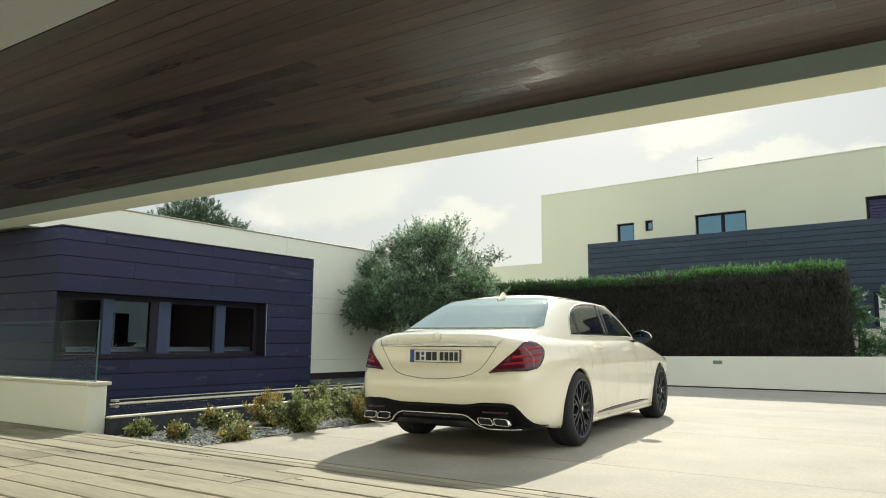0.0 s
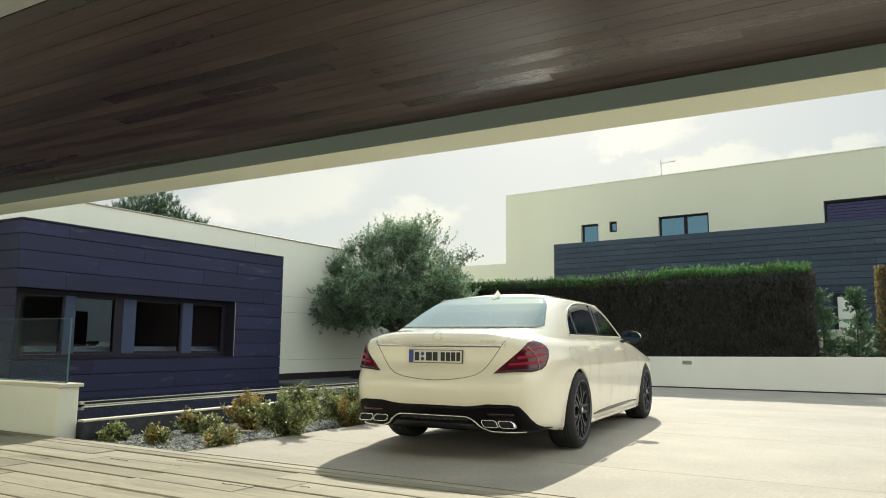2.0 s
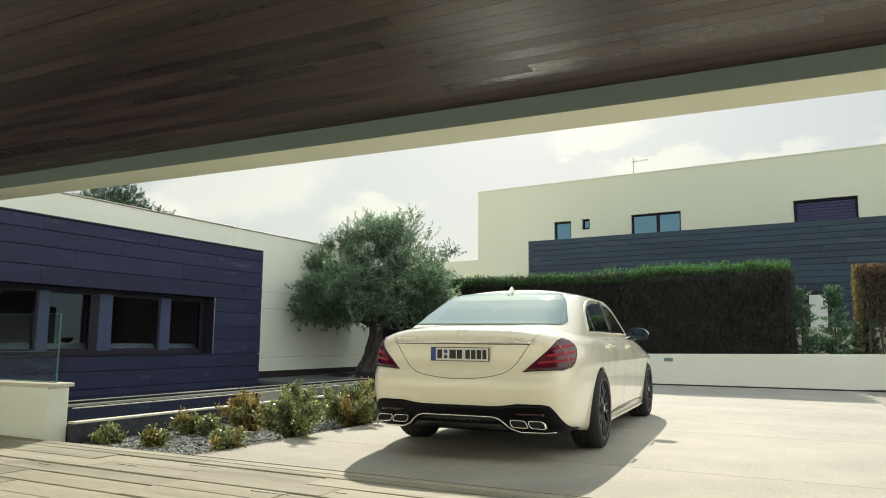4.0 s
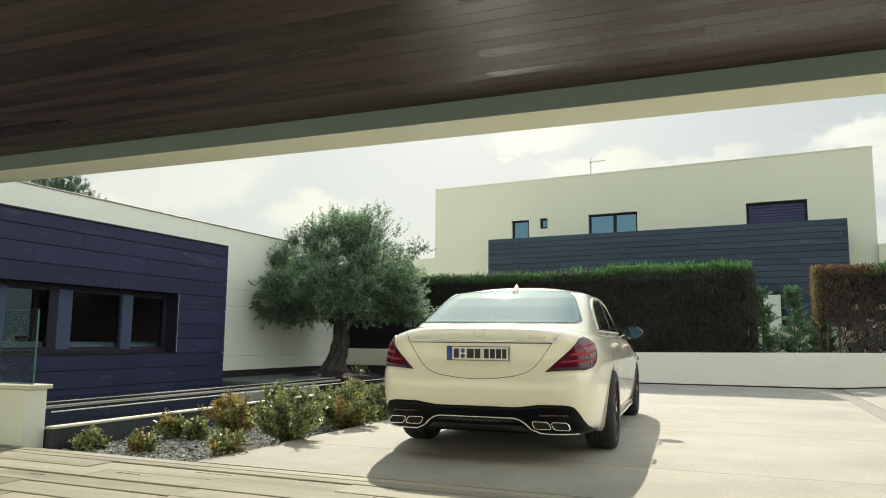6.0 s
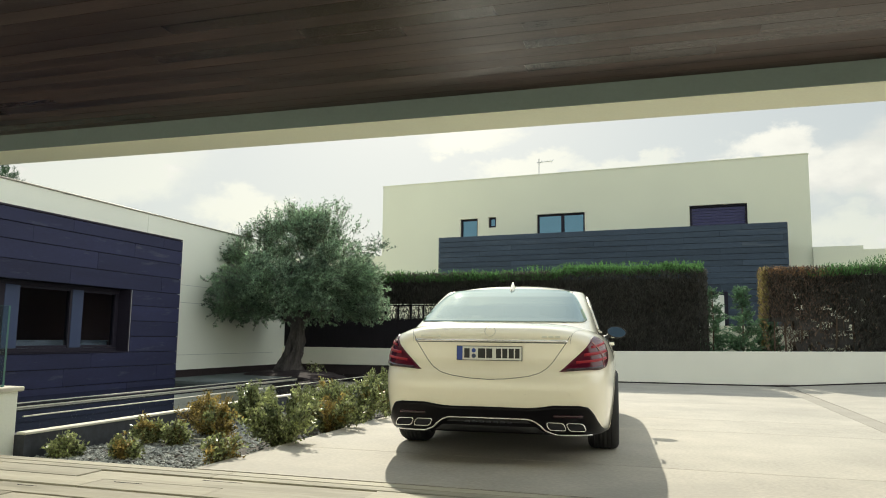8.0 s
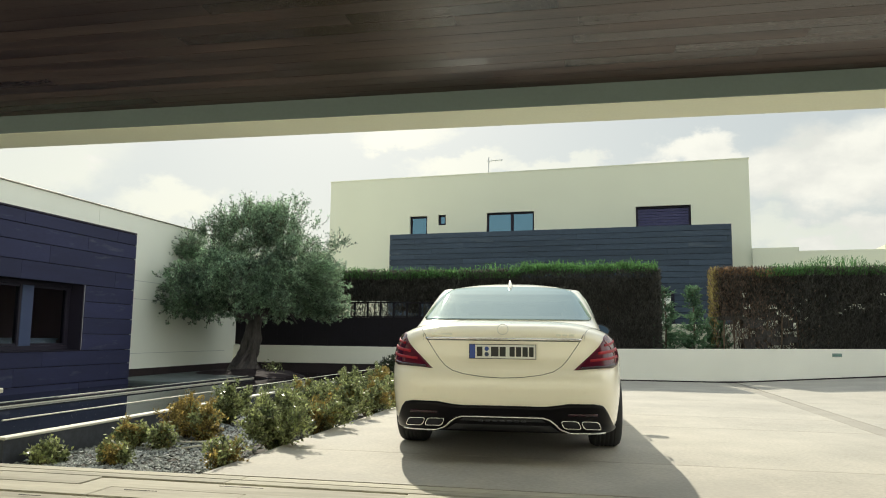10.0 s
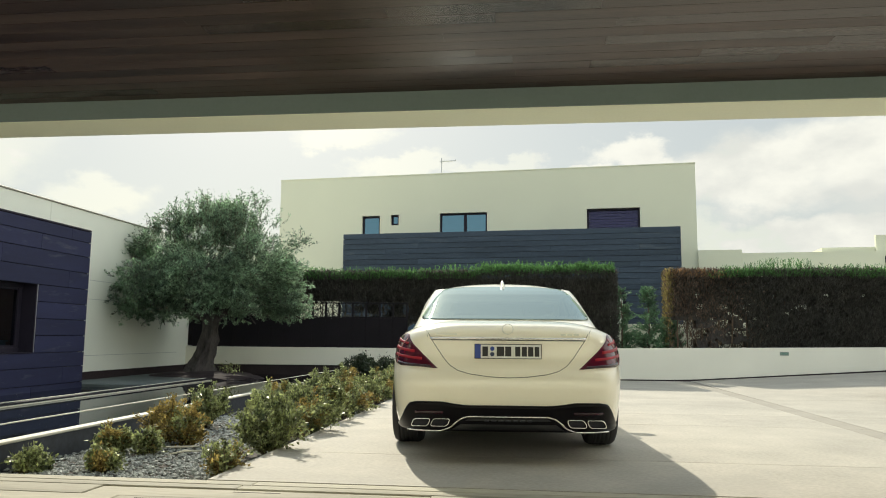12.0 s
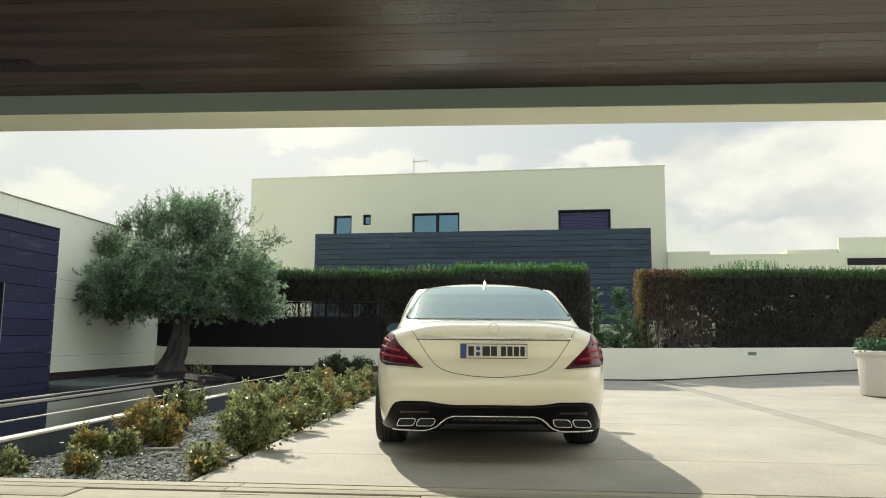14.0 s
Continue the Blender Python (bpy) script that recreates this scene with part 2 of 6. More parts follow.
M_SEATDARK = pbr("dark_brown_lacquer", (0.030, 0.016, 0.018), 0.4, var=0.1, bump=0.02)
M_STONE = pbr("grey_stone", (0.115, 0.135, 0.135), 0.85, var=0.25, spec=0.2, scale=2, fine=30, bump=0.3)
M_DARKSTONE = pbr("dark_stone", (0.045, 0.036, 0.039), 0.92, var=0.25, spec=0.15, scale=2, fine=30, bump=0.3)
M_GREYWALL = pbr("grey_render", (0.055, 0.060, 0.074), 0.85, var=0.4, scale=1.5, fine=25, bump=0.3)
M_COPING = pbr("white_coping", (0.63, 0.60, 0.51), 0.7, var=0.08, scale=2, fine=40)
M_COPING_EDGE = pbr("grey_beige_metal", (0.34, 0.32, 0.27), 0.5, 0.2, var=0.08, bump=0.03)
M_STEEL = pbr("brushed_steel", (0.6, 0.6, 0.58), 0.3, 0.9, var=0.05, bump=0.03)
M_GRAVEL = pbr("grey_gravel", (0.32, 0.335, 0.315), 0.85, var=0.4, scale=6, fine=60, bump=0.4, island=0.45)
M_SOIL = pbr("dark_soil", (0.06, 0.05, 0.04), 0.95, var=0.4, scale=4, fine=50, bump=0.6, dist=0.02)
M_EARTH = pbr("dry_ground", (0.46, 0.43, 0.36), 0.95, var=0.3, scale=0.5, fine=8, bump=0.3)
M_BARK = pbr("olive_bark", (0.070, 0.062, 0.060), 0.95, var=0.6, scale=6, fine=28, bump=1.0, dist=0.04, stretch=(1, 1, 0.35))
M_TWIG = pbr("brown_twig", (0.12, 0.085, 0.055), 0.9, var=0.3, bump=0.2)
M_OLIVE = pbr("olive_leaf", (0.036, 0.060, 0.052), 0.36, var=0.25, scale=1.5, fine=9, bump=0, island=0.8, transl=0.56, second=(0.38, 0.55, 0.34), spec=0.5)
# one cypress leaf in two colours: shade put into the face, sunlight into the crest
M_HEDGE_SHADED = pbr("cypress_leaf", (0.082, 0.080, 0.068), 0.6, var=0.3, scale=1.2, fine=7, bump=0, island=0.5, transl=0.5)
M_CREST_SUNLIT = pbr("cypress_crest", (0.10, 0.215, 0.070), 0.6, var=0.3, scale=1.2, fine=7, bump=0, island=0.5, transl=0.55)
M_HEDGECORE = pbr("hedge_inner_shade", (0.050, 0.044, 0.040), 0.95, var=0.4, scale=5, fine=30, bump=0.8, dist=0.05)
M_STRAW = pbr("straw_cypress_leaf", (0.24, 0.20, 0.075), 0.7, var=0.3, scale=1.2, fine=7, bump=0, island=0.45, transl=0.45)
M_DRYCREST = pbr("brown_cypress_crest", (0.27, 0.165, 0.085), 0.7, var=0.3, scale=1.2, fine=7, bump=0, island=0.45, transl=0.45)
M_FENCE = pbr("dark_fence_paint", (0.010, 0.008, 0.011), 0.85, spec=0.25, var=0.3, scale=1.5, fine=20, bump=0.1)
M_DRY = pbr("dry_cypress_leaf", (0.165, 0.115, 0.085), 0.7, var=0.35, scale=1.2, fine=7, bump=0, island=0.45, transl=0.3)
M_YOUNG = pbr("young_cypress_leaf", (0.060, 0.120, 0.068), 0.45, var=0.3, scale=1.2, fine=7, bump=0, island=0.5, transl=0.42, second=(0.20, 0.36, 0.19))
M_SHRUB = pbr("shrub_leaf", (0.042, 0.072, 0.032), 0.34, spec=0.55, var=0.3, scale=3.5, fine=14, bump=0, island=0.7, transl=0.34, second=(0.52, 0.57, 0.25))
M_SHRUBDRY = pbr("dry_shrub_leaf", (0.19, 0.155, 0.050), 0.5, var=0.35, scale=2.5, fine=9, bump=0, island=0.5, transl=0.45, second=(0.50, 0.38, 0.12))
M_SHRUB_OLD = pbr("bronze_shrub_leaf", (0.10, 0.085, 0.04), 0.6, var=0.3, scale=2.5, fine=9, bump=0, island=0.4, transl=0.25)
M_LAUREL = pbr("dark_laurel_leaf", (0.030, 0.045, 0.022), 0.4, var=0.3, scale=2.5, fine=9, bump=0, island=0.5, transl=0.2)
M_PINE = pbr("pine_needles", (0.055, 0.11, 0.055), 0.6, var=0.3, scale=1, fine=5, bump=0, island=0.4, transl=0.2)
M_POT = pbr("white_pot", (0.62, 0.575, 0.53), 0.5, var=0.05)
M_PAINT = pbr("white_car_paint", (0.93, 0.87, 0.715), 0.28, var=0.012, scale=2, fine=300, bump=0, coat=1.0, spec=0.5)
M_BLACKGLOSS = pbr("gloss_black", (0.012, 0.012, 0.016), 0.16, var=0.1, bump=0, coat=0.6)
M_APRON = pbr("satin_black", (0.004, 0.0035, 0.005), 0.30, var=0.1, bump=0, spec=0.15)
M_RUBBER = pbr("tyre_rubber", (0.018, 0.018, 0.020), 0.75, var=0.2, bump=0.15)
M_RIMLIP = pbr("rim_edge_metal", (0.16, 0.16, 0.17), 0.35, 0.7, var=0.05, bump=0)
M_RIM = pbr("dark_alloy", (0.022, 0.023, 0.032), 0.34, 0.35, var=0.08, bump=0)
M_CHROME_DARK = pbr("tinted_mirror", (0.022, 0.036, 0.062), 0.03, 1.0, var=0.02, bump=0)
M_CHROME = pbr("chrome", (0.80, 0.80, 0.78), 0.12, 1.0, var=0.03, bump=0)
M_TRIM = pbr("black_trim", (0.02, 0.02, 0.022), 0.5, var=0.1, bump=0)
M_GAP = pbr("panel_gap", (0.09, 0.088, 0.075), 0.8, var=0.1, bump=0)
M_GAPSIDE = pbr("door_gap", (0.52, 0.50, 0.42), 0.8, var=0.1, bump=0)
M_RED = pbr("red_lens", (0.085, 0.004, 0.018), 0.16, var=0.1, bump=0, coat=0.5, spec=0.35)
M_REDDARK = pbr("dark_red_lens", (0.026, 0.004, 0.011), 0.18, var=0.1, bump=0, coat=0.25)
M_REDBAR = pbr("bright_red_bar", (0.34, 0.010, 0.024), 0.4, var=0.1, bump=0, coat=0.2, spec=0.2)
M_LENSWHITE = pbr("pale_lens_bar", (0.42, 0.20, 0.20), 0.25, var=0.05, bump=0, coat=0.3)
M_SILVER = pbr("satin_silver", (0.74, 0.72, 0.64), 0.35, 0.35, var=0.03, bump=0)
M_PLATE = pbr("plate_white", (0.72, 0.72, 0.68), 0.4, var=0.03, bump=0)
M_BLUE = pbr("plate_blue", (0.02, 0.06, 0.32), 0.4, var=0.05, bump=0)
M_INK = pbr("black_ink", (0.015, 0.015, 0.015), 0.5, var=0.1, bump=0)
M_SEAT = pbr("dark_leather", (0.03, 0.028, 0.028), 0.5, var=0.15, bump=0.1)


def water_material():
    m = bpy.data.materials.new("pool_water")
    m.use_nodes = True
    n, l = m.node_tree.nodes, m.node_tree.links
    b = n["Principled BSDF"]
    b.inputs["Base Color"].default_value = (0.010, 0.014, 0.018, 1)
    b.inputs["Roughness"].default_value = 0.03
    b.inputs["IOR"].default_value = 1.333
    no, bp, co = n.new("ShaderNodeTexNoise"), n.new("ShaderNodeBump"), n.new("ShaderNodeTexCoord")
    no.inputs["Scale"].default_value, no.inputs["Detail"].default_value = 5.0, 3
    bp.inputs["Strength"].default_value, bp.inputs["Distance"].default_value = 0.06, 0.01
    l.new(co.outputs["Object"], no.inputs["Vector"])
    l.new(no.outputs["Fac"], bp.inputs["Height"])
    l.new(bp.outputs["Normal"], b.inputs["Normal"])
    return m


M_WATER = water_material()


# ---- builders ----
def link_mesh(name, verts, faces, mat, parent=None, smooth=False):
    me = bpy.data.meshes.new(name)
    me.from_pydata([tuple(v) for v in verts], [], [tuple(f) for f in faces])
    me.materials.append(mat)
    if smooth:
        me.polygons.foreach_set("use_smooth", [True] * len(me.polygons))
    me.update()
    ob = new(name, me)
    ob.parent = parent
    return ob


def part(name, bm, mat, parent=None, label="", smooth=False):
    me = bpy.data.meshes.new(name)
    bmesh.ops.recalc_face_normals(bm, faces=bm.faces)
    bm.to_mesh(me)
    bm.free()
    me.materials.append(mat)
    if smooth:
        me.polygons.foreach_set("use_smooth", [True] * len(me.polygons))
    ob = new(name, me)
    ob.parent = parent
    if label:
        tagged(ob, label)
    return ob


def empty(name, m, label, category, group="", kind=""):
    ob = new(name)
    ob.matrix_world = m
    ob.empty_display_size = 0.1
    return tagged(ob, label, category, group, kind)


def add_box(bm, lo, hi, bevel=0.0, m=None, seg=1):
    lo, hi = Vector(lo), Vector(hi)
    c, s = (lo + hi) / 2, hi - lo
    mat = Matrix.LocRotScale(c, None, s)
    r = bmesh.ops.create_cube(bm, size=1, matrix=(m @ mat) if m else mat)
    if bevel:
        edges = list({e for v in r["verts"] for e in v.link_edges})
        bmesh.ops.bevel(bm, geom=edges, offset=bevel, segments=seg, affect="EDGES", profile=0.5)
    return bm


def box(name, lo, hi, mat, parent=None, bevel=0.0, label="", m=None, seg=1):
    return part(name, add_box(bmesh.new(), lo, hi, bevel, m, seg), mat, parent, label)


def add_tube(bm, pts, radii, n=8, cap=True):
    """A tapered tube through the points."""
    rings = []
    pts = [Vector(p) for p in pts]
    if not hasattr(radii, "__len__"):
        radii = [radii] * len(pts)
    up = Vector((0.31, 0.17, 0.93))
    for i, p in enumerate(pts):
        d = (pts[min(i + 1, len(pts) - 1)] - pts[max(i - 1, 0)]).normalized()
        a = d.cross(up)
        if a.length < 1e-3:
            a = d.cross(Vector((1, 0, 0)))
        a.normalize()
        b = d.cross(a)
        rings.append([bm.verts.new(p + (a * math.cos(k * 2 * math.pi / n) + b * math.sin(k * 2 * math.pi / n)) * radii[i]) for k in range(n)])
    for r, q in zip(rings, rings[1:]):
        for k in range(n):
            bm.faces.new((r[k], r[(k + 1) % n], q[(k + 1) % n], q[k]))
    if cap:
        bm.faces.new(rings[0][::-1])
        bm.faces.new(rings[-1])
    return bm


def add_lathe(bm, profile, n=32, m=None):
    """Turns (radius, height) pairs round the z axis."""
    rings = []
    for r, z in profile:
        rings.append([bm.verts.new((m or Matrix()) @ Vector((r * math.cos(k * 2 * math.pi / n), r * math.sin(k * 2 * math.pi / n), z))) for k in range(n)])
    for a, b in zip(rings, rings[1:]):
        for k in range(n):
            bm.faces.new((a[k], a[(k + 1) % n], b[(k + 1) % n], b[k]))
    return bm


def leaf_mesh(name, centres, dirs, length, width, mat, parent, rng, jitter=0.35, fold=0.25):
    """Folded four-sided leaves: one long axis each, a random turn about it."""
    n = len(centres)
    d = dirs + rng.normal(0, jitter, (n, 3))
    d /= np.linalg.norm(d, axis=1)[:, None] + 1e-9
    r = rng.normal(0, 1, (n, 3))
    s = np.cross(d, r)
    s /= np.linalg.norm(s, axis=1)[:, None] + 1e-9
    u = np.cross(d, s)
    ln = (length * rng.uniform(0.65, 1.3, n))[:, None]
    wd = (width * rng.uniform(0.7, 1.3, n))[:, None]
    v = np.empty((n, 4, 3))
    v[:, 0] = centres
    v[:, 1] = centres + d * ln * 0.5 + s * wd * 0.5 + u * wd * fold
    v[:, 2] = centres + d * ln
    v[:, 3] = centres + d * ln * 0.5 - s * wd * 0.5 + u * wd * fold
    me = bpy.data.meshes.new(name)
    me.vertices.add(n * 4)
    me.vertices.foreach_set("co", v.reshape(-1))
    me.loops.add(n * 4)
    me.loops.foreach_set("vertex_index", np.arange(n * 4, dtype=np.int32))
    me.polygons.add(n)
    me.polygons.foreach_set("loop_start", np.arange(0, n * 4, 4, dtype=np.int32))
    me.update(calc_edges=True)
    me.materials.append(mat)
    ob = new(name, me)
    ob.parent = parent
    return ob


def structure(name, label, category):
    ob = new(name)
    ob.empty_display_size = 0.1
    return tagged(ob, label, category, "", "structure")


PIECES = {}


def piece(name, lo, hi, mat, parent, bevel=0.004, m=None):
    """One board, slab or pane between two corners; alike sizes share one mesh."""
    lo, hi = Vector(lo), Vector(hi)
    size = hi - lo
    key = (name, mat.name, tuple(round(v, 3) for v in size), bevel)
    if key not in PIECES:
        bm = add_box(bmesh.new(), -size / 2, size / 2, bevel)
        me = bpy.data.meshes.new(name)
        bmesh.ops.recalc_face_normals(bm, faces=bm.faces)
        bm.to_mesh(me)
        bm.free()
        me.materials.append(mat)
        PIECES[key] = me
    ob = new(name, PIECES[key])
    ob.parent = parent
    ob.matrix_local = (m or Matrix()) @ Matrix.Translation((lo + hi) / 2)
    return ob


def smooth_step(a, b, v):
    t = max(0.0, min(1.0, (v - a) / (b - a)))
    return t * t * (3 - 2 * t)


def drive_z(x, y):
    """The driveway lies level by the car and climbs gently beyond the dark band."""
    return 0.062 * max(0.0, x - 0.75) * smooth_step(10.5, 17.5, y)


# ---- ground ----
def build_ground():
    bm = bmesh.new()
    n, ext = 24, 1500.0
    vs = {}
    for i in range(n + 1):
        for j in range(n + 1):
            a, b = (2 * i / n - 1), (2 * j / n - 1)
            vs[i, j] = bm.verts.new((ext * a * abs(a) ** 1.5, 10 + ext * b * abs(b) ** 1.5, -0.62))
    for i in range(n):
        for j in range(n):
            bm.faces.new((vs[i, j], vs[i + 1, j], vs[i + 1, j + 1], vs[i, j + 1]))
    tagged(part("ground", bm, M_EARTH), "dry open ground under the plots", "ground", kind="structure")


build_ground()

driveway = structure("driveway", "pale smooth concrete driveway with cut joints", "driveway")


def build_slab(x0, x1, y0, y1):
    nx, ny = max(1, int((x1 - x0) / 0.6)), max(1, int((y1 - y0) / 0.6))
    bm = bmesh.new()
    g = 0.004
    top, low = {}, {}
    for i in range(nx + 1):
        for j in range(ny + 1):
            x, y = x0 + g + (x1 - x0 - 2 * g) * i / nx, y0 + g + (y1 - y0 - 2 * g) * j / ny
            z = drive_z(x, y)
            top[i, j] = bm.verts.new((x, y, z))
            if i in (0, nx) or j in (0, ny):
                low[i, j] = bm.verts.new((x, y, -0.30))
    for i in range(nx):
        for j in range(ny):
            bm.faces.new((top[i, j], top[i + 1, j], top[i + 1, j + 1], top[i, j + 1]))
    for i in range(nx):
        for j in (0, ny):
            bm.faces.new((top[i, j], top[i + 1, j], low[i + 1, j], low[i, j]))
    for j in range(ny):
        for i in (0, nx):
            bm.faces.new((top[i, j], top[i, j + 1], low[i, j + 1], low[i, j]))
    return part("slab", bm, M_CONCRETE, driveway)


DRIVE_Y = [5.0, 6.25, 8.8, 10.05, 12.6, 15.1, 17.9]
for ya, yb in zip(DRIVE_Y, DRIVE_Y[1:]):
    for xa, xb in ((-4.94, 0.60), (0.86, 5.2), (5.2, 11.0)):
        build_slab(xa, xb, ya, yb)
    bm = bmesh.new()
    add_box(bm, (0.6045, ya + 0.003, -0.3), (0.8555, yb - 0.003, -0.0012), 0.0)
    part("drain_band", bm, M_BAND, driveway, "darker concrete band set in the driveway")
bed = box("driveway_bed", (-4.9, 5.02, -0.6), (11.0, 17.9, -0.31), M_BAND)
tagged(bed, "compacted base under the driveway slabs", "ground", kind="structure")

# ---- terrace of weathered boards under the roof ----
deck = structure("terrace_deck", "sun-bleached weathered board terrace with dark cracked joints", "deck")
box("deck_base", (-13.0, -6.49, -0.6), (9.0, 4.98, -0.04), M_DARKGAP, deck)
rng = random.Random(5)
rows_y = [4.985, 4.86, 4.74]
while rows_y[-1] > -0.4:
    rows_y.append(rows_y[-1] - rng.choice((0.24, 0.27, 0.27, 0.30)))
for k, (yb, ya) in enumerate(zip(rows_y, rows_y[1:])):
    x = -9.6 - rng.random() * 1.1
    while x < 8.9:
        ln = rng.choice((0.9, 1.25, 1.25, 1.7, 2.1)) if k > 1 else rng.choice((2.6, 3.2))
        if x + ln > 8.5:
            ln = 9.0 - x
        gap = rng.choice((0.007, 0.011, 0.016)) if k > 1 else 0.007
        dz = rng.choice((-0.006, -0.003, 0.001, 0.003)) if k > 1 else 0.0
        piece("deck_board", (x + 0.002, ya + gap, -0.045 + dz), (x + ln - 0.002, yb - gap, 0.0 + dz), M_DECK, deck, 0.004)
        x += ln
# the same boards run on behind, out of view, up to the added bounce wall
rng = random.Random(6)
bm = bmesh.new()
y = rows_y[-1]
while y > -6.3:
    x = -13.0 + rng.random()
    while x < 8.9:
        ln = rng.choice((0.9, 1.25, 1.7, 2.1))
        add_box(bm, (x + 0.002, y - 0.266, -0.045), (min(9.0, x + ln) - 0.002, y - 0.004, 0.0), 0.0)
        x += ln
    y -= 0.27
tagged(part("rear_decking", bm, M_DECK, deck), kind="stuff")
# short dark splits and knots in the boards
for i, (x, y, ln) in enumerate(((-4.28, 3.92, 0.07), (-3.05, 4.33, 0.09), (-3.55, 4.12, 0.30), (-5.1, 4.38, 0.22), (-2.2, 4.05, 0.16), (-4.6, 4.62, 0.3), (-1.6, 4.5, 0.2), (-5.6, 4.1, 0.15))):
    bm = bmesh.new()
    add_box(bm, (x, y, 0.0035), (x + ln, y + 0.007, 0.0060), 0.001)
    for v in bm.verts:
        if v.co.x > x + ln * 0.5:
            v.co.y = y + 0.0035
    part("split", bm, M_DARKGAP, deck)

# ---- roof over the terrace ----
ceiling = bmesh.new()
rng = random.Random(8)
yy = 2.42
while yy < 4.99:
    wy = min(0.118, 4.995 - yy)
    x = -14 - rng.random()
    while x < 9:
        ln = rng.choice((1.1, 1.6, 2.0, 2.4))
        dz = rng.choice((0, 0, 0.0004, -0.0003))
        add_box(ceiling, (x + 0.0003, yy + 0.0015, 2.62 + dz), (x + ln - 0.0003, yy + wy - 0.0015, 2.645))
        x += ln
    yy += wy
tagged(part("ceiling", ceiling, M_CEIL), "dark stained timber plank soffit over the terrace", "ceiling", kind="structure")
tagged(box("ceiling_inner", (-14, -0.2, 2.618), (9.5, 2.41, 2.75), M_GREYCEIL), "grey plastered ceiling over the inner terrace", "ceiling", kind="structure")
roof = box("roof_slab", (-14, -0.3, 2.75), (9.5, 5.38, 3.05), M_SOFFIT)
tagged(roof, "flat roof slab over the terrace", "roof", kind="structure")
box("soffit_void", (-14, 2.41, 2.65), (9.5, 4.99, 2.748), M_DARKGAP, roof)
beam = bmesh.new()
add_box(beam, (-14, 5.0, 2.479), (9.5, 5.39, 3.06), 0.006)
tagged(part("beam", beam, M_SOFFIT), "long white plastered roof-edge beam", "beam", kind="structure")
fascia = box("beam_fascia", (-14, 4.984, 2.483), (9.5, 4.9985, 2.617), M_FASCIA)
tagged(fascia, "plastered inner face of the roof-edge beam, its shade put into a grey-green colour", "trim", kind="structure")
# added out of view: a sunlit white wall that brightens the car's rear
tagged(box("rear_bounce_wall", (-16, -6.8, -0.62), (12, -6.5, 6.4), M_PLASTER), "unseen plain plastered wall added behind the terrace to bounce sunlight", "wall", kind="structure")
tagged(box("wall_side", (9.2, -0.6, -0.4), (9.5, 1.0, 2.617), M_PLASTER), "plain plastered side wall of the terrace", "wall", kind="structure")

# ---- low terrace wall with glass balustrade ----
tagged(box("terrace_wall", (-10.3, 5.0, -0.45), (-6.83, 5.22, 0.475), M_PLASTER, bevel=0.006), "low white plastered terrace wall", "wall", kind="structure")
tagged(box("terrace_wall_cap", (-10.3, 4.97, 0.477), (-6.795, 5.25, 0.515), M_COPING, bevel=0.006), "white stone cap on the low terrace wall", "trim", kind="structure")
balustrade = empty("glass_balustrade", pose(-8.6, 5.11, 0.515), "frameless clear glass balustrade on the low wall", "balustrade")
pane = box("glass_pane", (-1.7, -0.008, 0.001), (1.72, 0.008, 0.665), M_GLASS_CLEAR, balustrade, 0.0)
pane.visible_shadow = False
box("glass_edge", (1.7205, -0.008, 0.001), (1.7245, 0.008, 0.665), M_GLASS_EDGE, balustrade, 0.0, "polished green end of the glass")
box("glass_edge", (-1.7, -0.008, 0.6655), (1.7245, 0.008, 0.6685), M_GLASS_EDGE, balustrade, 0.0, "polished green top of the glass")
box("glass_edge", (-1.7, -0.012, 0.001), (1.72, -0.0085, 0.012), M_GLASS_EDGE, balustrade, 0.0, "green sealing line at the foot of the glass")

# ---- house wing with slate boards ----
WX, WY0, WY1, WTOP = -10.44, 6.53, 12.13, 2.75
wing_white = structure("house_wing", "white plastered flat-roofed wing of the house", "wall")
box("wing_wall", (-11.45, 12.0, 0.25), (-11.15, 17.7, 3.27), M_PLASTER, wing_white)
box("wing_wall_upper", (-11.45, 5.42, 2.78), (-11.15, 11.995, 3.27), M_PLASTER, wing_white)
box("wing_back", (-20, 17.4, -0.6), (-11.46, 17.7, 3.27), M_PLASTER, wing_white)
box("wing_roof", (-20, 5.42, 2.9), (-11.46, 17.39, 3.2), M_SOFFIT, wing_white)
box("wing_coping", (-11.47, 5.42, 3.272), (-11.128, 17.715, 3.296), M_COPING_EDGE, wing_white, 0.003, "thin grey-beige metal coping")
box("wing_plinth", (-11.43, 12.0, -0.45), (-11.19, 17.7, 0.246), M_DARKSTONE, wing_white, label="dark recessed stone plinth above the water")
for zz in (1.62, 1.98, 0.55):
    box("wall_joint", (-11.149, 12.1, zz), (-11.147, 16.9, zz + 0.007), M_GREYCEIL, wing_white)

cladding = structure("slate_wall", "dark slate-blue board clad volume of the house wing", "wall")
# core of the clad volume, open at the window band
box("core", (WX - 0.30, WY0 + 0.021, -0.45), (WX - 0.021, WY1 - 0.021, 0.655), M_DARKGAP, cladding)
box("core", (WX - 0.30, WY0 + 0.021, 1.725), (WX - 0.021, WY1 - 0.021, WTOP - 0.02), M_DARKGAP, cladding)
box("core", (WX - 0.30, 10.815, 0.658), (WX - 0.021, WY1 - 0.021, 1.722), M_DARKGAP, cladding)
box("core", (-14.3, WY0 + 0.021, -0.45), (WX - 0.304, WY0 + 0.3, WTOP - 0.02), M_DARKGAP, cladding)
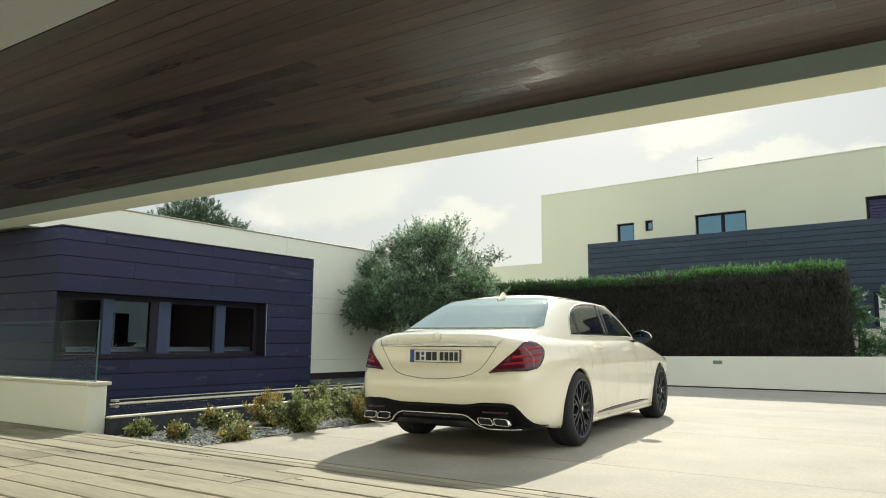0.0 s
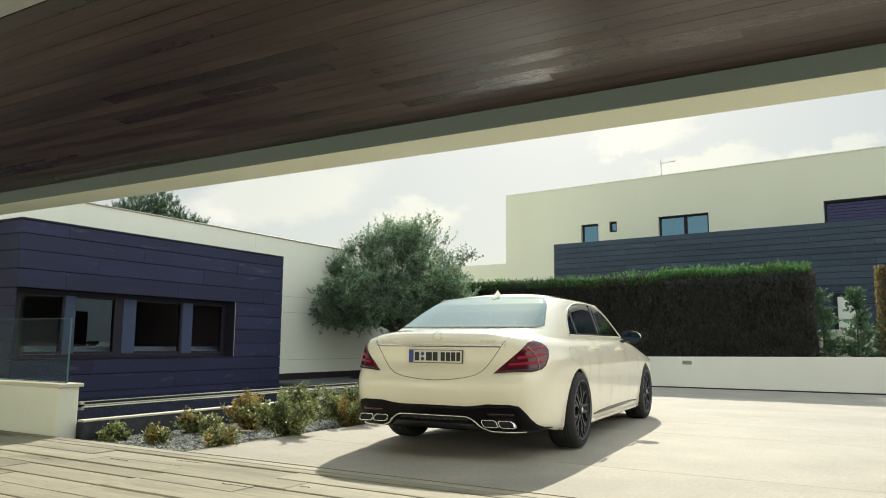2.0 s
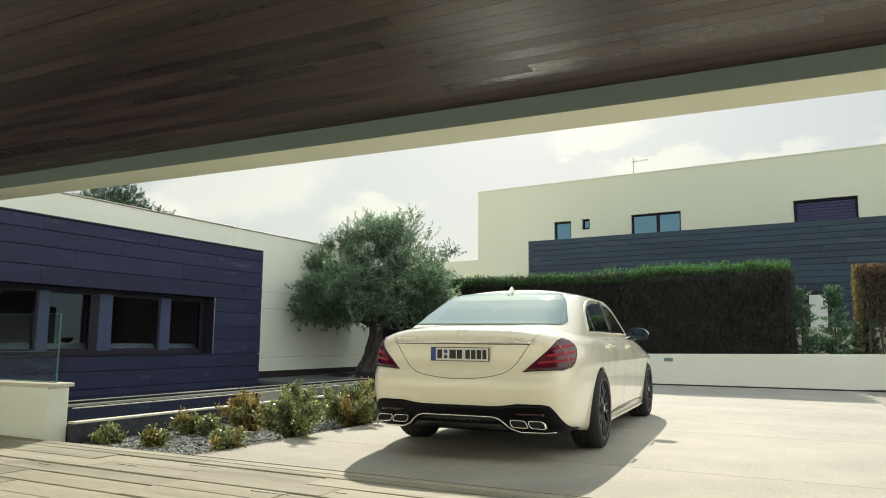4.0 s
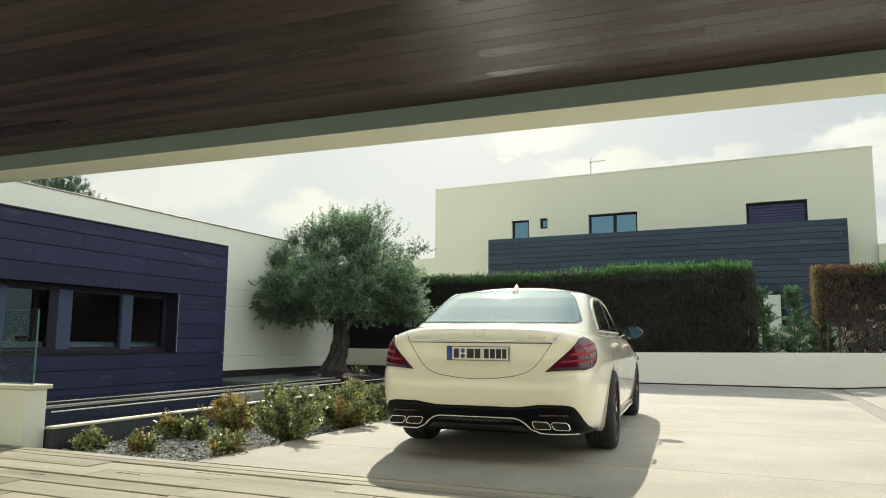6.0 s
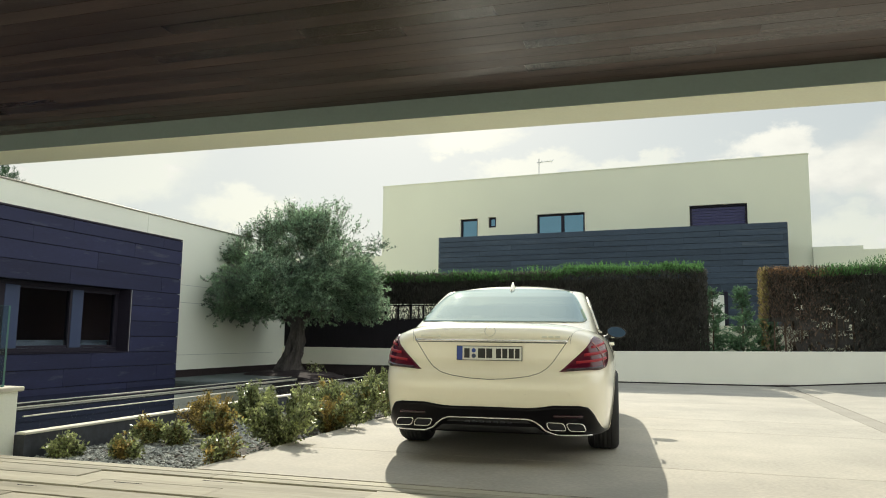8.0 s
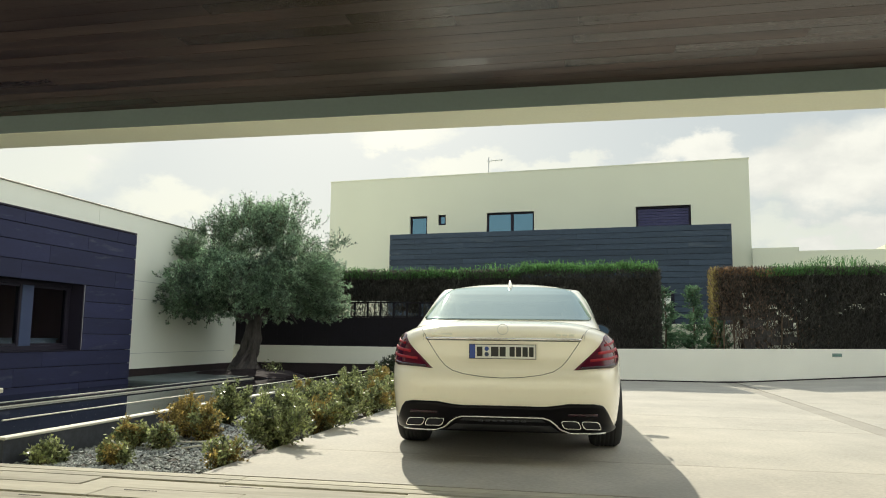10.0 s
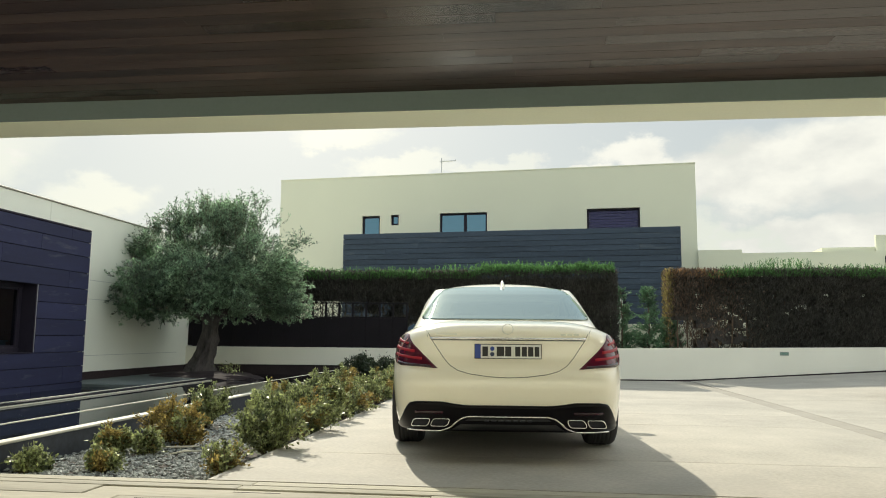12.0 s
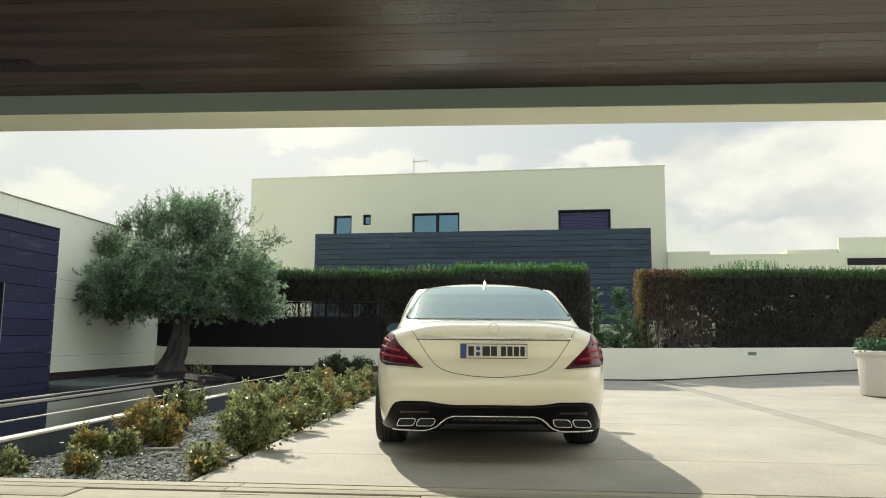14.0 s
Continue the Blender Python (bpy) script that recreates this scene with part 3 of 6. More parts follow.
box("end_wall", (-11.145, WY1 - 0.3, -0.45), (WX - 0.304, WY1 - 0.021, WTOP - 0.02), M_DARKGAP, cladding)
box("coping", (-14.3, WY0 + 0.004, WTOP - 0.018), (WX + 0.004, WY1, WTOP + 0.012), M_FRAME, cladding, 0.003)
box("lid", (-14.3, WY0 + 0.31, WTOP - 0.14), (WX - 0.31, WY1 - 0.31, WTOP - 0.03), M_DARKGAP, cladding)
rng = random.Random(3)
zr = [-0.40, -0.12, 0.15, 0.42, 0.656, 0.925, 1.19, 1.455, 1.722, 2.00, 2.28, 2.53, WTOP - 0.022]
for r, (za, zb) in enumerate(zip(zr, zr[1:])):
    cuts = [WY0]
    off = (1.3, 2.15, 0.75)[r % 3]
    y = WY0 + off
    while y < WY1 - 0.5:
        cuts.append(y)
        y += 2.15
    cuts.append(WY1)
    window_row = 0.65 < za and zb < 1.73
    if window_row:
        cuts = [10.82, WY1]
    for ya, yb in zip(cuts, cuts[1:]):
        dx = rng.choice((0, 0.0015, 0.003))
        piece("board", (WX - 0.02, ya + 0.0008, za + 0.005), (WX + dx * 0.5, yb - 0.0008, zb - 0.005), M_PANEL, cladding, 0.003)
    for xa, xb in ((-14.3, -12.4), (-12.4, WX - 0.022)):
        piece("board", (xa + 0.003, WY0, za + 0.005), (xb, WY0 + 0.02, zb - 0.005), M_PANEL, cladding, 0.003)

# room behind the window band
tagged(box("room_floor", (-14.2, WY0 + 0.31, 0.30), (WX - 0.31, WY1 - 0.31, 0.40), M_STONE), "grey floor of the room behind the window", "floor", kind="structure")
box_rw = structure("room_wall", "plain inner walls of the dim room behind the window", "wall")
box("inner_wall", (-14.3, WY0 + 0.31, 0.41), (-14.1, 9.7, WTOP - 0.15), M_ROOM, box_rw)
box("inner_wall", (-14.3, 10.9, 0.41), (-14.1, WY1 - 0.31, WTOP - 0.15), M_ROOM, box_rw)
box("inner_wall", (-14.3, 9.7, 0.41), (-14.1, 10.9, 0.75), M_ROOMLIGHT, box_rw)
bp = box("back_pane", (-14.22, 9.702, 0.752), (-14.2, 10.898, 2.098), M_GLASS_BACK, box_rw)
bp.visible_shadow = False
box("inner_wall", (-14.3, 9.7, 2.1), (-14.1, 10.9, WTOP - 0.15), M_ROOM, box_rw)
box("room_end", (-14.1, 11.3, 0.41), (WX - 0.31, 11.5, WTOP - 0.15), M_ROOM, box_rw)

counter = empty("inner_counter", pose(-11.15, 9.0, 0.40), "pale blue counter running along the inside of the window", "counter")
box("counter_body", (-0.28, -1.95, 0.0), (0.14, 1.95, 0.425), M_COUNTER, counter, 0.004)
box("counter_top", (-0.30, -1.97, 0.427), (0.16, 1.97, 0.452), M_COUNTER, counter, 0.004, "pale blue worktop")
cabinet = empty("tall_cabinet", pose(-13.96, 9.915, 0.40), "dark narrow cabinet against the back wall of the room", "cabinet")
box("cabinet_body", (-0.12, -0.115, 0.0), (0.05, 0.115, 1.15), M_SEATDARK, cabinet, 0.008)
box("cabinet_door", (0.052, -0.105, 0.04), (0.066, 0.105, 1.12), M_SEATDARK, cabinet, 0.004)
bowl = empty("dark_bowl", pose(-11.08, 8.24, 0.854), "small dark bowl standing on the counter", "bowl")
part("bowl_body", add_lathe(bmesh.new(), [(0.01, 0.0), (0.05, 0.0), (0.06, 0.012), (0.10, 0.06), (0.115, 0.09), (0.108, 0.09), (0.09, 0.055), (0.01, 0.014)], 24), M_SEATDARK, bowl, "", True)

window_1 = structure("window_1", "wide dark window band with blue-grey posts in the slate wall", "window")
GX = WX - 0.26
box("window_sill", (WX - 0.30, WY0 + 0.05, 0.658), (WX + 0.012, 10.81, 0.672), M_FRAME, window_1, 0.002)
box("window_frame", (GX - 0.04, WY0 + 0.05, 0.674), (GX + 0.04, 10.81, 0.735), M_FRAME, window_1, 0.003)
box("window_frame", (GX - 0.04, WY0 + 0.05, 1.66), (GX + 0.04, 10.81, 1.722), M_FRAME, window_1, 0.003)
box("jamb", (WX - 0.28, 10.788, 0.674), (WX + 0.003, 10.812, 1.722), M_FRAME, window_1, 0.002)
# pale strip added to draw the sunlit edge line of the jamb
box("jamb_sunlit_line", (WX - 0.004, 10.8125, 0.674), (WX + 0.006, 10.822, 1.722), M_STEEL, window_1, 0.001, "thin bright strip put in as the sunlit edge of the reveal")
for ya, yb, mm in ((6.58, 6.72, M_FRAME), (7.40, 7.44, M_FRAME), (7.445, 7.63, M_FRAME_L), (8.33, 8.49, M_FRAME), (8.495, 8.75, M_FRAME_L), (9.70, 9.745, M_FRAME), (9.75, 9.98, M_FRAME_L), (10.70, 10.785, M_FRAME)):
    box("post", (GX - 0.05, ya, 0.737), (GX + 0.030, yb, 1.658), mm, window_1, 0.004)
for ya, yb in ((6.72, 7.40), (7.63, 8.33), (8.75, 9.70), (9.98, 10.70)):
    p = box("pane", (GX - 0.012, ya + 0.004, 0.738), (GX + 0.004, yb - 0.004, 1.657), M_GLASS, window_1)
    p.visible_shadow = False
    for za, zb in ((0.7375, 0.775), (1.625, 1.6575)):
        box("sash", (GX + 0.006, ya + 0.004, za), (GX + 0.022, yb - 0.004, zb), M_FRAME, window_1, 0.002)

# ---- pool, coping and planting bed ----
tagged(box("pool_floor", (-11.19, 5.25, -0.58), (-6.95, 17.3, -0.45), M_DARKSTONE), "dark stone floor of the shallow pool", "floor", kind="structure")
bm = bmesh.new()
bmesh.ops.create_grid(bm, x_segments=1, y_segments=1, size=0.5, matrix=Matrix.LocRotScale((-9.07, 11.2, 0.055), None, (4.24, 11.9, 1)))
tagged(part("pool_water", bm, M_WATER), "still dark water of the reflecting pool", "water", kind="structure")
tagged(box("pool_wall", (-6.95, 5.23, -0.5), (-6.74, 17.1, 0.118), M_GREYWALL), "grey rendered pool edge wall beside the planting bed", "wall", kind="structure")
tagged(box("pool_coping", (-6.825, 5.225, 0.12), (-6.725, 17.1, 0.142), M_COPING, bevel=0.004), "white stone coping on the pool edge", "trim", kind="structure")
rim = structure("pool_rim", "narrow overflow rim with two white edges across the pool", "trim")
box("rim_core", (-9.253, 6.86, -0.45), (-9.150, 16.2, 0.099), M_DARKGAP, rim)
box("rim_edge", (-9.268, 6.86, 0.090), (-9.2535, 16.2, 0.110), M_COPING, rim, 0.003)
box("rim_edge", (-9.1495, 6.86, 0.056), (-9.137, 16.2, 0.074), M_COPING, rim, 0.002)
box("rim_end", (-9.272, 6.80, 0.075), (-9.138, 6.856, 0.110), M_COPING, rim, 0.004)
tagged(box("stone_ledge", (-11.14, 12.2, -0.45), (-9.36, 16.4, 0.105), M_STONE, bevel=0.01), "submerged grey stone ledge at the foot of the wing", "ledge", kind="structure")

bm = bmesh.new()
nx, ny = 16, 60
rng = random.Random(2)
vs = [[bm.verts.new((-6.74 + 1.80 * i / nx, 5.0 + 12.6 * j / ny, -0.085 + rng.uniform(-0.012, 0.012))) for j in range(ny + 1)] for i in range(nx + 1)]
for i in range(nx):
    for j in range(ny):
        bm.faces.new((vs[i][j], vs[i + 1][j], vs[i + 1][j + 1], vs[i][j + 1]))
tagged(part("planting_bed", bm, M_SOIL), "dark soil of the planting bed", "soil", kind="structure")


def build_gravel():
    r = np.random.RandomState(4)
    n = 8200
    x = r.uniform(-6.72, -4.97, n)
    y = 5.02 + 12.0 * r.beta(0.8, 2.4, n)
    near = (x > -5.42) & (y > 6.0) & (r.rand(n) < 0.75)
    x = np.where(near, r.uniform(-6.7, -5.45, n), x)
    s = r.uniform(0.010, 0.027, n)
    base = np.array([[1, 0, 0], [-1, 0, 0], [0, 1, 0], [0, -1, 0], [0, 0, 1], [0, 0, -1]], float)
    tri = np.array([[0, 2, 4], [2, 1, 4], [1, 3, 4], [3, 0, 4], [2, 0, 5], [1, 2, 5], [3, 1, 5], [0, 3, 5]])
    v = base[None] * s[:, None, None] * r.uniform(0.55, 1.3, (n, 6, 1)) * np.array([1, 1, 0.55])
    a = r.uniform(0, 6.28, n)
    c, sn = np.cos(a)[:, None], np.sin(a)[:, None]
    vx, vy = v[..., 0] * c - v[..., 1] * sn, v[..., 0] * sn + v[..., 1] * c
    tilt = r.normal(0, 0.4, n)[:, None]
    vz = v[..., 2] + vx * tilt * 0.5
    out = np.stack([vx + x[:, None], vy + y[:, None], vz - 0.075 + s[:, None] * 0.25], -1).reshape(-1, 3)
    faces = (tri[None] + (np.arange(n) * 6)[:, None, None]).reshape(-1, 3)
    ob = link_mesh("gravel", out.tolist(), faces.tolist(), M_GRAVEL)
    tagged(ob, "loose grey crushed gravel between the shrubs", "gravel", kind="stuff")


build_gravel()
wire = empty("tension_wire", pose(-6.75, 10.4, 0.145), "thin pale wire stretched over the pool coping", "wire")
bm = bmesh.new()
add_tube(bm, [(0, -5.19, 0.127), (0, -2, 0.125), (0, 2, 0.125), (0, 5.6, 0.127)], 0.006, 6)
part("cable", bm, M_COPING, wire)
bm = bmesh.new()
add_tube(bm, [(0, 5.6, 0.0), (0, 5.6, 0.14)], 0.008, 6)
part("stake", bm, M_STEEL, wire)
hose = empty("drip_hose", pose(-6.1, 6.5, -0.055), "pale plastic drip hose lying on the gravel", "hose")
bm = bmesh.new()
add_tube(bm, [(-0.12, 0.05, 0.0), (-0.10, 0.10, 0.035), (-0.02, 0.10, 0.04), (0.02, 0.04, 0.02), (0.10, 0.06, 0.015), (0.34, 0.16, 0.012)], 0.009, 7)
part("tube", bm, M_COPING, hose, "", True)
stick = empty("fallen_stick", pose(-5.72, 6.3, -0.045, 0, 0, 35), "bleached fallen stick on the gravel", "stick")
bm = bmesh.new()
add_tube(bm, [(-0.13, 0, 0), (0.0, 0.012, 0.015), (0.14, 0, 0.008)], [0.007, 0.011, 0.005], 6)
part("wood", bm, M_COPING, stick, "", True)

# ---- boundary wall, fence and the planting strip behind ----
BW = pose(0, 17.8, 0, 0, 0, 2.2)
boundary = structure("boundary_wall", "low white plastered boundary wall along the driveway", "wall")
boundary.matrix_world = BW
box("wall_body", (-11.75, 0.0, 0.27), (-5.0, 0.24, 0.690), M_PLASTER_B, boundary, 0.006)
box("wall_base", (-11.75, 0.025, -0.5), (-5.0, 0.23, 0.268), M_DARKSTONE, boundary)
long_wall = box("wall_body", (-4.998, 0.0, -0.4), (12.0, 0.24, 0.690), M_PLASTER_B, boundary, 0.006)
for v in long_wall.data.vertices:
    if v.co.z > 0:
        v.co.z += 0.0135 * (v.co.x + 5.0) - 0.012
foot_v, foot_f = [], []
for k in range(25):
    x = -4.9 + k * 0.66
    y = -0.012
    zf = drive_z(x, 17.8 + x * math.tan(radians(2.2)))
    foot_v += [(x, y, zf - 0.2), (x, y, zf + 0.026), (x, 0.002, zf + 0.030)]
    if k:
        a = 3 * (k - 1)
        foot_f += [(a, a + 3, a + 4, a + 1), (a + 1, a + 4, a + 5, a + 2)]
tagged(link_mesh("wall_foot", foot_v, foot_f, M_DARKSTONE, boundary), "narrow dark strip along the foot of the wall")
soil = box("bank", (-13.0, 18.05, -0.6), (14.0, 20.4, 0.64), M_SOIL)
tagged(soil, "raised soil strip behind the boundary wall", "soil", kind="structure")
tagged(box("garden_wall", (-13.0, 20.4, -0.6), (14.0, 20.6, 1.36), M_PLASTER_N, bevel=0.005), "plain pale garden wall behind the hedges", "wall", kind="structure")
for x, z in ((-3.33, 0.572), (2.97, 0.652)):
    y = 17.8 + x * math.tan(radians(2.2))
    lamp = empty("wall_light", pose(x, y - 0.002, z, 0, 0, 2.2), "small recessed grey wall light in the low wall", "wall light", "boundary wall lights")
    box("housing", (-0.10, -0.012, -0.040), (0.10, 0.0, 0.040), M_LIGHTBOX, lamp, 0.004)
    box("lens", (-0.085, -0.016, -0.016), (0.085, -0.0125, 0.016), M_GLASS_CLEAR, lamp, 0.001, "narrow glass lens")
fence = empty("dark_fence", pose(-9.6, 17.53, 0.690, 0, 0, 2.2), "dark metal fence with solid lower panels and an open upper grid", "fence")
for k in range(20):
    x = -2.42 + k * 0.33
    box("post", (x - 0.022, 0.0, 0), (x + 0.022, 0.045, 1.09), M_FENCE, fence, 0.003)
    if k < 19:
        box("panel", (x + 0.004, -0.012, 0.02), (x + 0.326, -0.002, 0.715), M_FENCE, fence, 0.003)
for za, zb in ((0.718, 0.745), (1.060, 1.090)):
    box("rail", (-2.45, -0.016, za), (3.87, -0.003, zb), M_FENCE, fence, 0.003)

# ---- neighbouring house ----
NH = pose(-12.48, 27.5, 0, 0, 0, -6.27)
house = empty("neighbour_house", NH, "cream two-storey flat-roofed house with a dark clad front", "house")
LN, HT = 15.46, 7.01


def build_wall_with_holes(name, x0, x1, z0, z1, y0, y1, holes, mat, parent):
    bm = bmesh.new()
    xs = sorted({x0, x1, *[h[0] for h in holes], *[h[1] for h in holes]})
    for xa, xb in zip(xs, xs[1:]):
        cut = sorted([(h[2], h[3]) for h in holes if h[0] <= xa + 1e-6 and h[1] >= xb - 1e-6])
        z = z0
        for ha, hb in cut:
            if ha > z:
                add_box(bm, (xa, y0, z), (xb, y1, ha))
            z = hb
        if z < z1:
            add_box(bm, (xa, y0, z), (xb, y1, z1))
    bmesh.ops.remove_doubles(bm, verts=bm.verts, dist=0.0005)
    return part(name, bm, mat, parent)


N_WIN = [(3.38, 4.09, 4.2, 5.51), (4.52, 4.83, 5.13, 5.53), (6.41, 8.19, 4.2, 5.53), (11.77, 13.59, 4.2, 5.53)]
build_wall_with_holes("wall", 0, LN, 0.0, HT, 0.0, 0.3, N_WIN, M_PLASTER_N, house)
box("side_wall", (LN - 0.3, 0.305, 0), (LN, 9, HT), M_PLASTER_N, house)
box("side_wall", (0, 0.305, 0), (0.3, 9, HT), M_PLASTER_N, house)
box("back_wall", (0.305, 8.7, 0), (LN - 0.305, 9, HT), M_PLASTER_N, house)
box("roof", (0.305, 0.305, HT - 0.5), (LN - 0.305, 8.69, HT - 0.3), M_PLASTER_N, house)
box("parapet_cap", (-0.02, -0.02, HT), (LN + 0.02, 0.32, HT + 0.04), M_PLASTER_N, house, 0.005)
box("floor_slab", (0.305, 0.305, 3.4), (LN - 0.305, 8.69, 3.7), M_ROOM, house)
for i, (xa, xb, za, zb) in enumerate(N_WIN):
    win = new("window")
    win.parent = house
    win.location = (xa, 0.1, za)
    w, h = xb - xa, zb - za
    for lo, hi in (((0.005, 0, 0.005), (0.07, 0.08, h - 0.005)), ((w - 0.07, 0, 0.005), (w - 0.005, 0.08, h - 0.005)), ((0.072, 0, h - 0.07), (w - 0.072, 0.08, h - 0.005)), ((0.072, 0, 0.005), (w - 0.072, 0.08, 0.07))):
        box("frame", lo, hi, M_FRAME, win, 0.004)
    if i == 2:
        box("frame", (0.95 - 0.055, 0, 0.072), (0.95 + 0.055, 0.08, h - 0.072), M_FRAME, win, 0.004)
    if i == 3:
        n_sl = 12
        for k in range(n_sl):
            box("slat", (0.075, 0.012, 0.08 + (h - 0.16) * k / n_sl), (w - 0.075, 0.03, 0.08 + (h - 0.16) * (k + 0.93) / n_sl), M_SHUTTER, win, 0.003)
    else:
        splits = [(0.072, w - 0.072)] if i != 2 else [(0.072, 0.893), (1.007, w - 0.072)]
        for xa2, xb2 in splits:
            p = box("pane", (xa2 + 0.002, 0.035, 0.074), (xb2 - 0.002, 0.045, h - 0.074), M_GLASS_N, win)
            box("blind", (xa2 + 0.002, 0.11, 0.074), (xb2 - 0.002, 0.12, h - 0.074), M_ROOM, win)
# dark clad front block
box("front_block", (3.87, -3.07, 0), (14.61, -0.002, 4.30), M_DARKGAP, house)
rng = random.Random(12)
rows = 25
for r in range(rows):
    za, zb = 4.37 * r / rows, 4.37 * (r + 1) / rows
    if zb < 1.1:
        continue
    x = 3.83
    first = (1.5, 2.6, 0.9)[r % 3]
    while x < 14.64:
        ln = min(first if x == 3.83 else 2.7, 14.65 - x)
        dy = rng.choice((0, 0.004, 0.008))
        lo_x, hi_x = x, x + ln
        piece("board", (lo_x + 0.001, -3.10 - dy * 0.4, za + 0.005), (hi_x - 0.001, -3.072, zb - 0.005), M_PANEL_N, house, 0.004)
        x += ln
for r in range(rows):
    za, zb = 4.37 * r / rows, 4.37 * (r + 1) / rows
    if zb > 1.1:
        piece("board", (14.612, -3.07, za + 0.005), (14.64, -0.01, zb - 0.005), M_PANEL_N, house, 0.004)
door_w = new("window")
door_w.parent = house
door_w.location = (12.35, -3.125, 1.2)
box("frame", (0, 0, 0), (0.10, 0.03, 1.2), M_FRAME, door_w, 0.004)
box("frame", (0.55, 0, 0), (0.65, 0.03, 1.2), M_FRAME, door_w, 0.004)
box("frame", (0.102, 0, 1.1), (0.548, 0.03, 1.2), M_FRAME, door_w, 0.004)
box("blind", (0.103, 0.006, 0.0), (0.547, 0.018, 1.098), M_PLASTER, door_w, 0.001, "white lowered blind")
# low side parts
box("low_wall", (-6.0, 0.25, 0), (-0.004, 0.5, 4.25), M_PLASTER_N, house)
annex = empty("neighbour_annex", NH, "low cream wall and stepped blocks beside the neighbour house", "house")
box("wall", (LN + 0.004, -0.1, 0), (LN + 1.40, 0.15, 3.97), M_PLASTER_N, annex)
box("wall", (LN + 1.404, -0.1, 0), (LN + 22, 0.15, 3.85), M_PLASTER_N, annex)
box("block", (LN + 3.95, 0.3, 0), (LN + 22, 4, 4.03), M_PLASTER_N, annex)
box("block", (LN + 5.55, 0.1555, 0), (LN + 22, 0.295, 4.40), M_PLASTER_N, annex)
box("window", (LN + 5.7, -0.12, 3.45), (LN + 9.5, -0.102, 3.68), M_FRAME, annex)

antenna = empty("roof_antenna", NH @ pose(6.26, 0.9, HT - 0.3), "thin metal television antenna on the flat roof", "antenna")
bm = bmesh.new()
add_tube(bm, [(0, 0, 0), (0, 0, 1.15)], 0.024, 6)
part("mast", bm, M_STEEL, antenna)
bm = bmesh.new()
add_tube(bm, [(-0.08, 0, 1.0), (0.55, 0, 1.02)], 0.018, 6)
part("boom", bm, M_STEEL, antenna)
for k in range(6):
    bm = bmesh.new()
    x = -0.05 + k * 0.11
    add_tube(bm, [(x, -0.1, 0.92 if k % 2 else 0.95), (x + 0.03, 0.1, 1.10)], 0.008, 5)
    part("rod", bm, M_STEEL, antenna)


from mathutils.bvhtree import BVHTree

# ---- the car ----
CAR_LABEL = "white luxury saloon car parked on the driveway, dark alloy wheels"
car = empty("car", pose(-3.05, 7.10, 0, 0, 0, 3.9), CAR_LABEL, "car")


def table(rows):
    xs, ys = np.array([r[0] for r in rows]), np.array([r[1] for r in rows])
    return lambda v: np.interp(v, xs, ys)


HALF_W = table([(0.16, 0.862), (0.20, 0.907), (0.26, 0.928), (0.34, 0.942), (0.48, 0.958), (0.62, 0.967), (0.74, 0.970), (0.80, 0.966), (0.86, 0.950), (0.91, 0.930), (0.95, 0.910), (0.99, 0.875)])
REAR_Y = table([(0.16, -1.02), (0.22, -1.08), (0.30, -1.15), (0.38, -1.172), (0.46, -1.190), (0.56, -1.200), (0.63, -1.195), (0.68, -1.178), (0.72, -1.150), (0.80, -1.128), (0.88, -1.122), (0.92, -1.124), (0.95, -1.122), (0.99, -1.108)])
FRONT_Y = table([(0.16, 3.92), (0.3, 4.02), (0.5, 4.08), (0.7, 4.05), (0.99, 3.83)])
G_HALF = table([(0.96, 0.850), (1.03, 0.825), (1.12, 0.795), (1.25, 0.748), (1.34, 0.712), (1.40, 0.680)])
G_REAR = table([(0.96, -0.98), (1.08, -0.66), (1.12, -0.555), (1.25, -0.245), (1.34, -0.02), (1.385, 0.115), (1.40, 0.17)])
G_FRONT = table([(0.96, 2.95), (1.05, 2.74), (1.25, 2.30), (1.36, 2.05), (1.40, 1.95)])


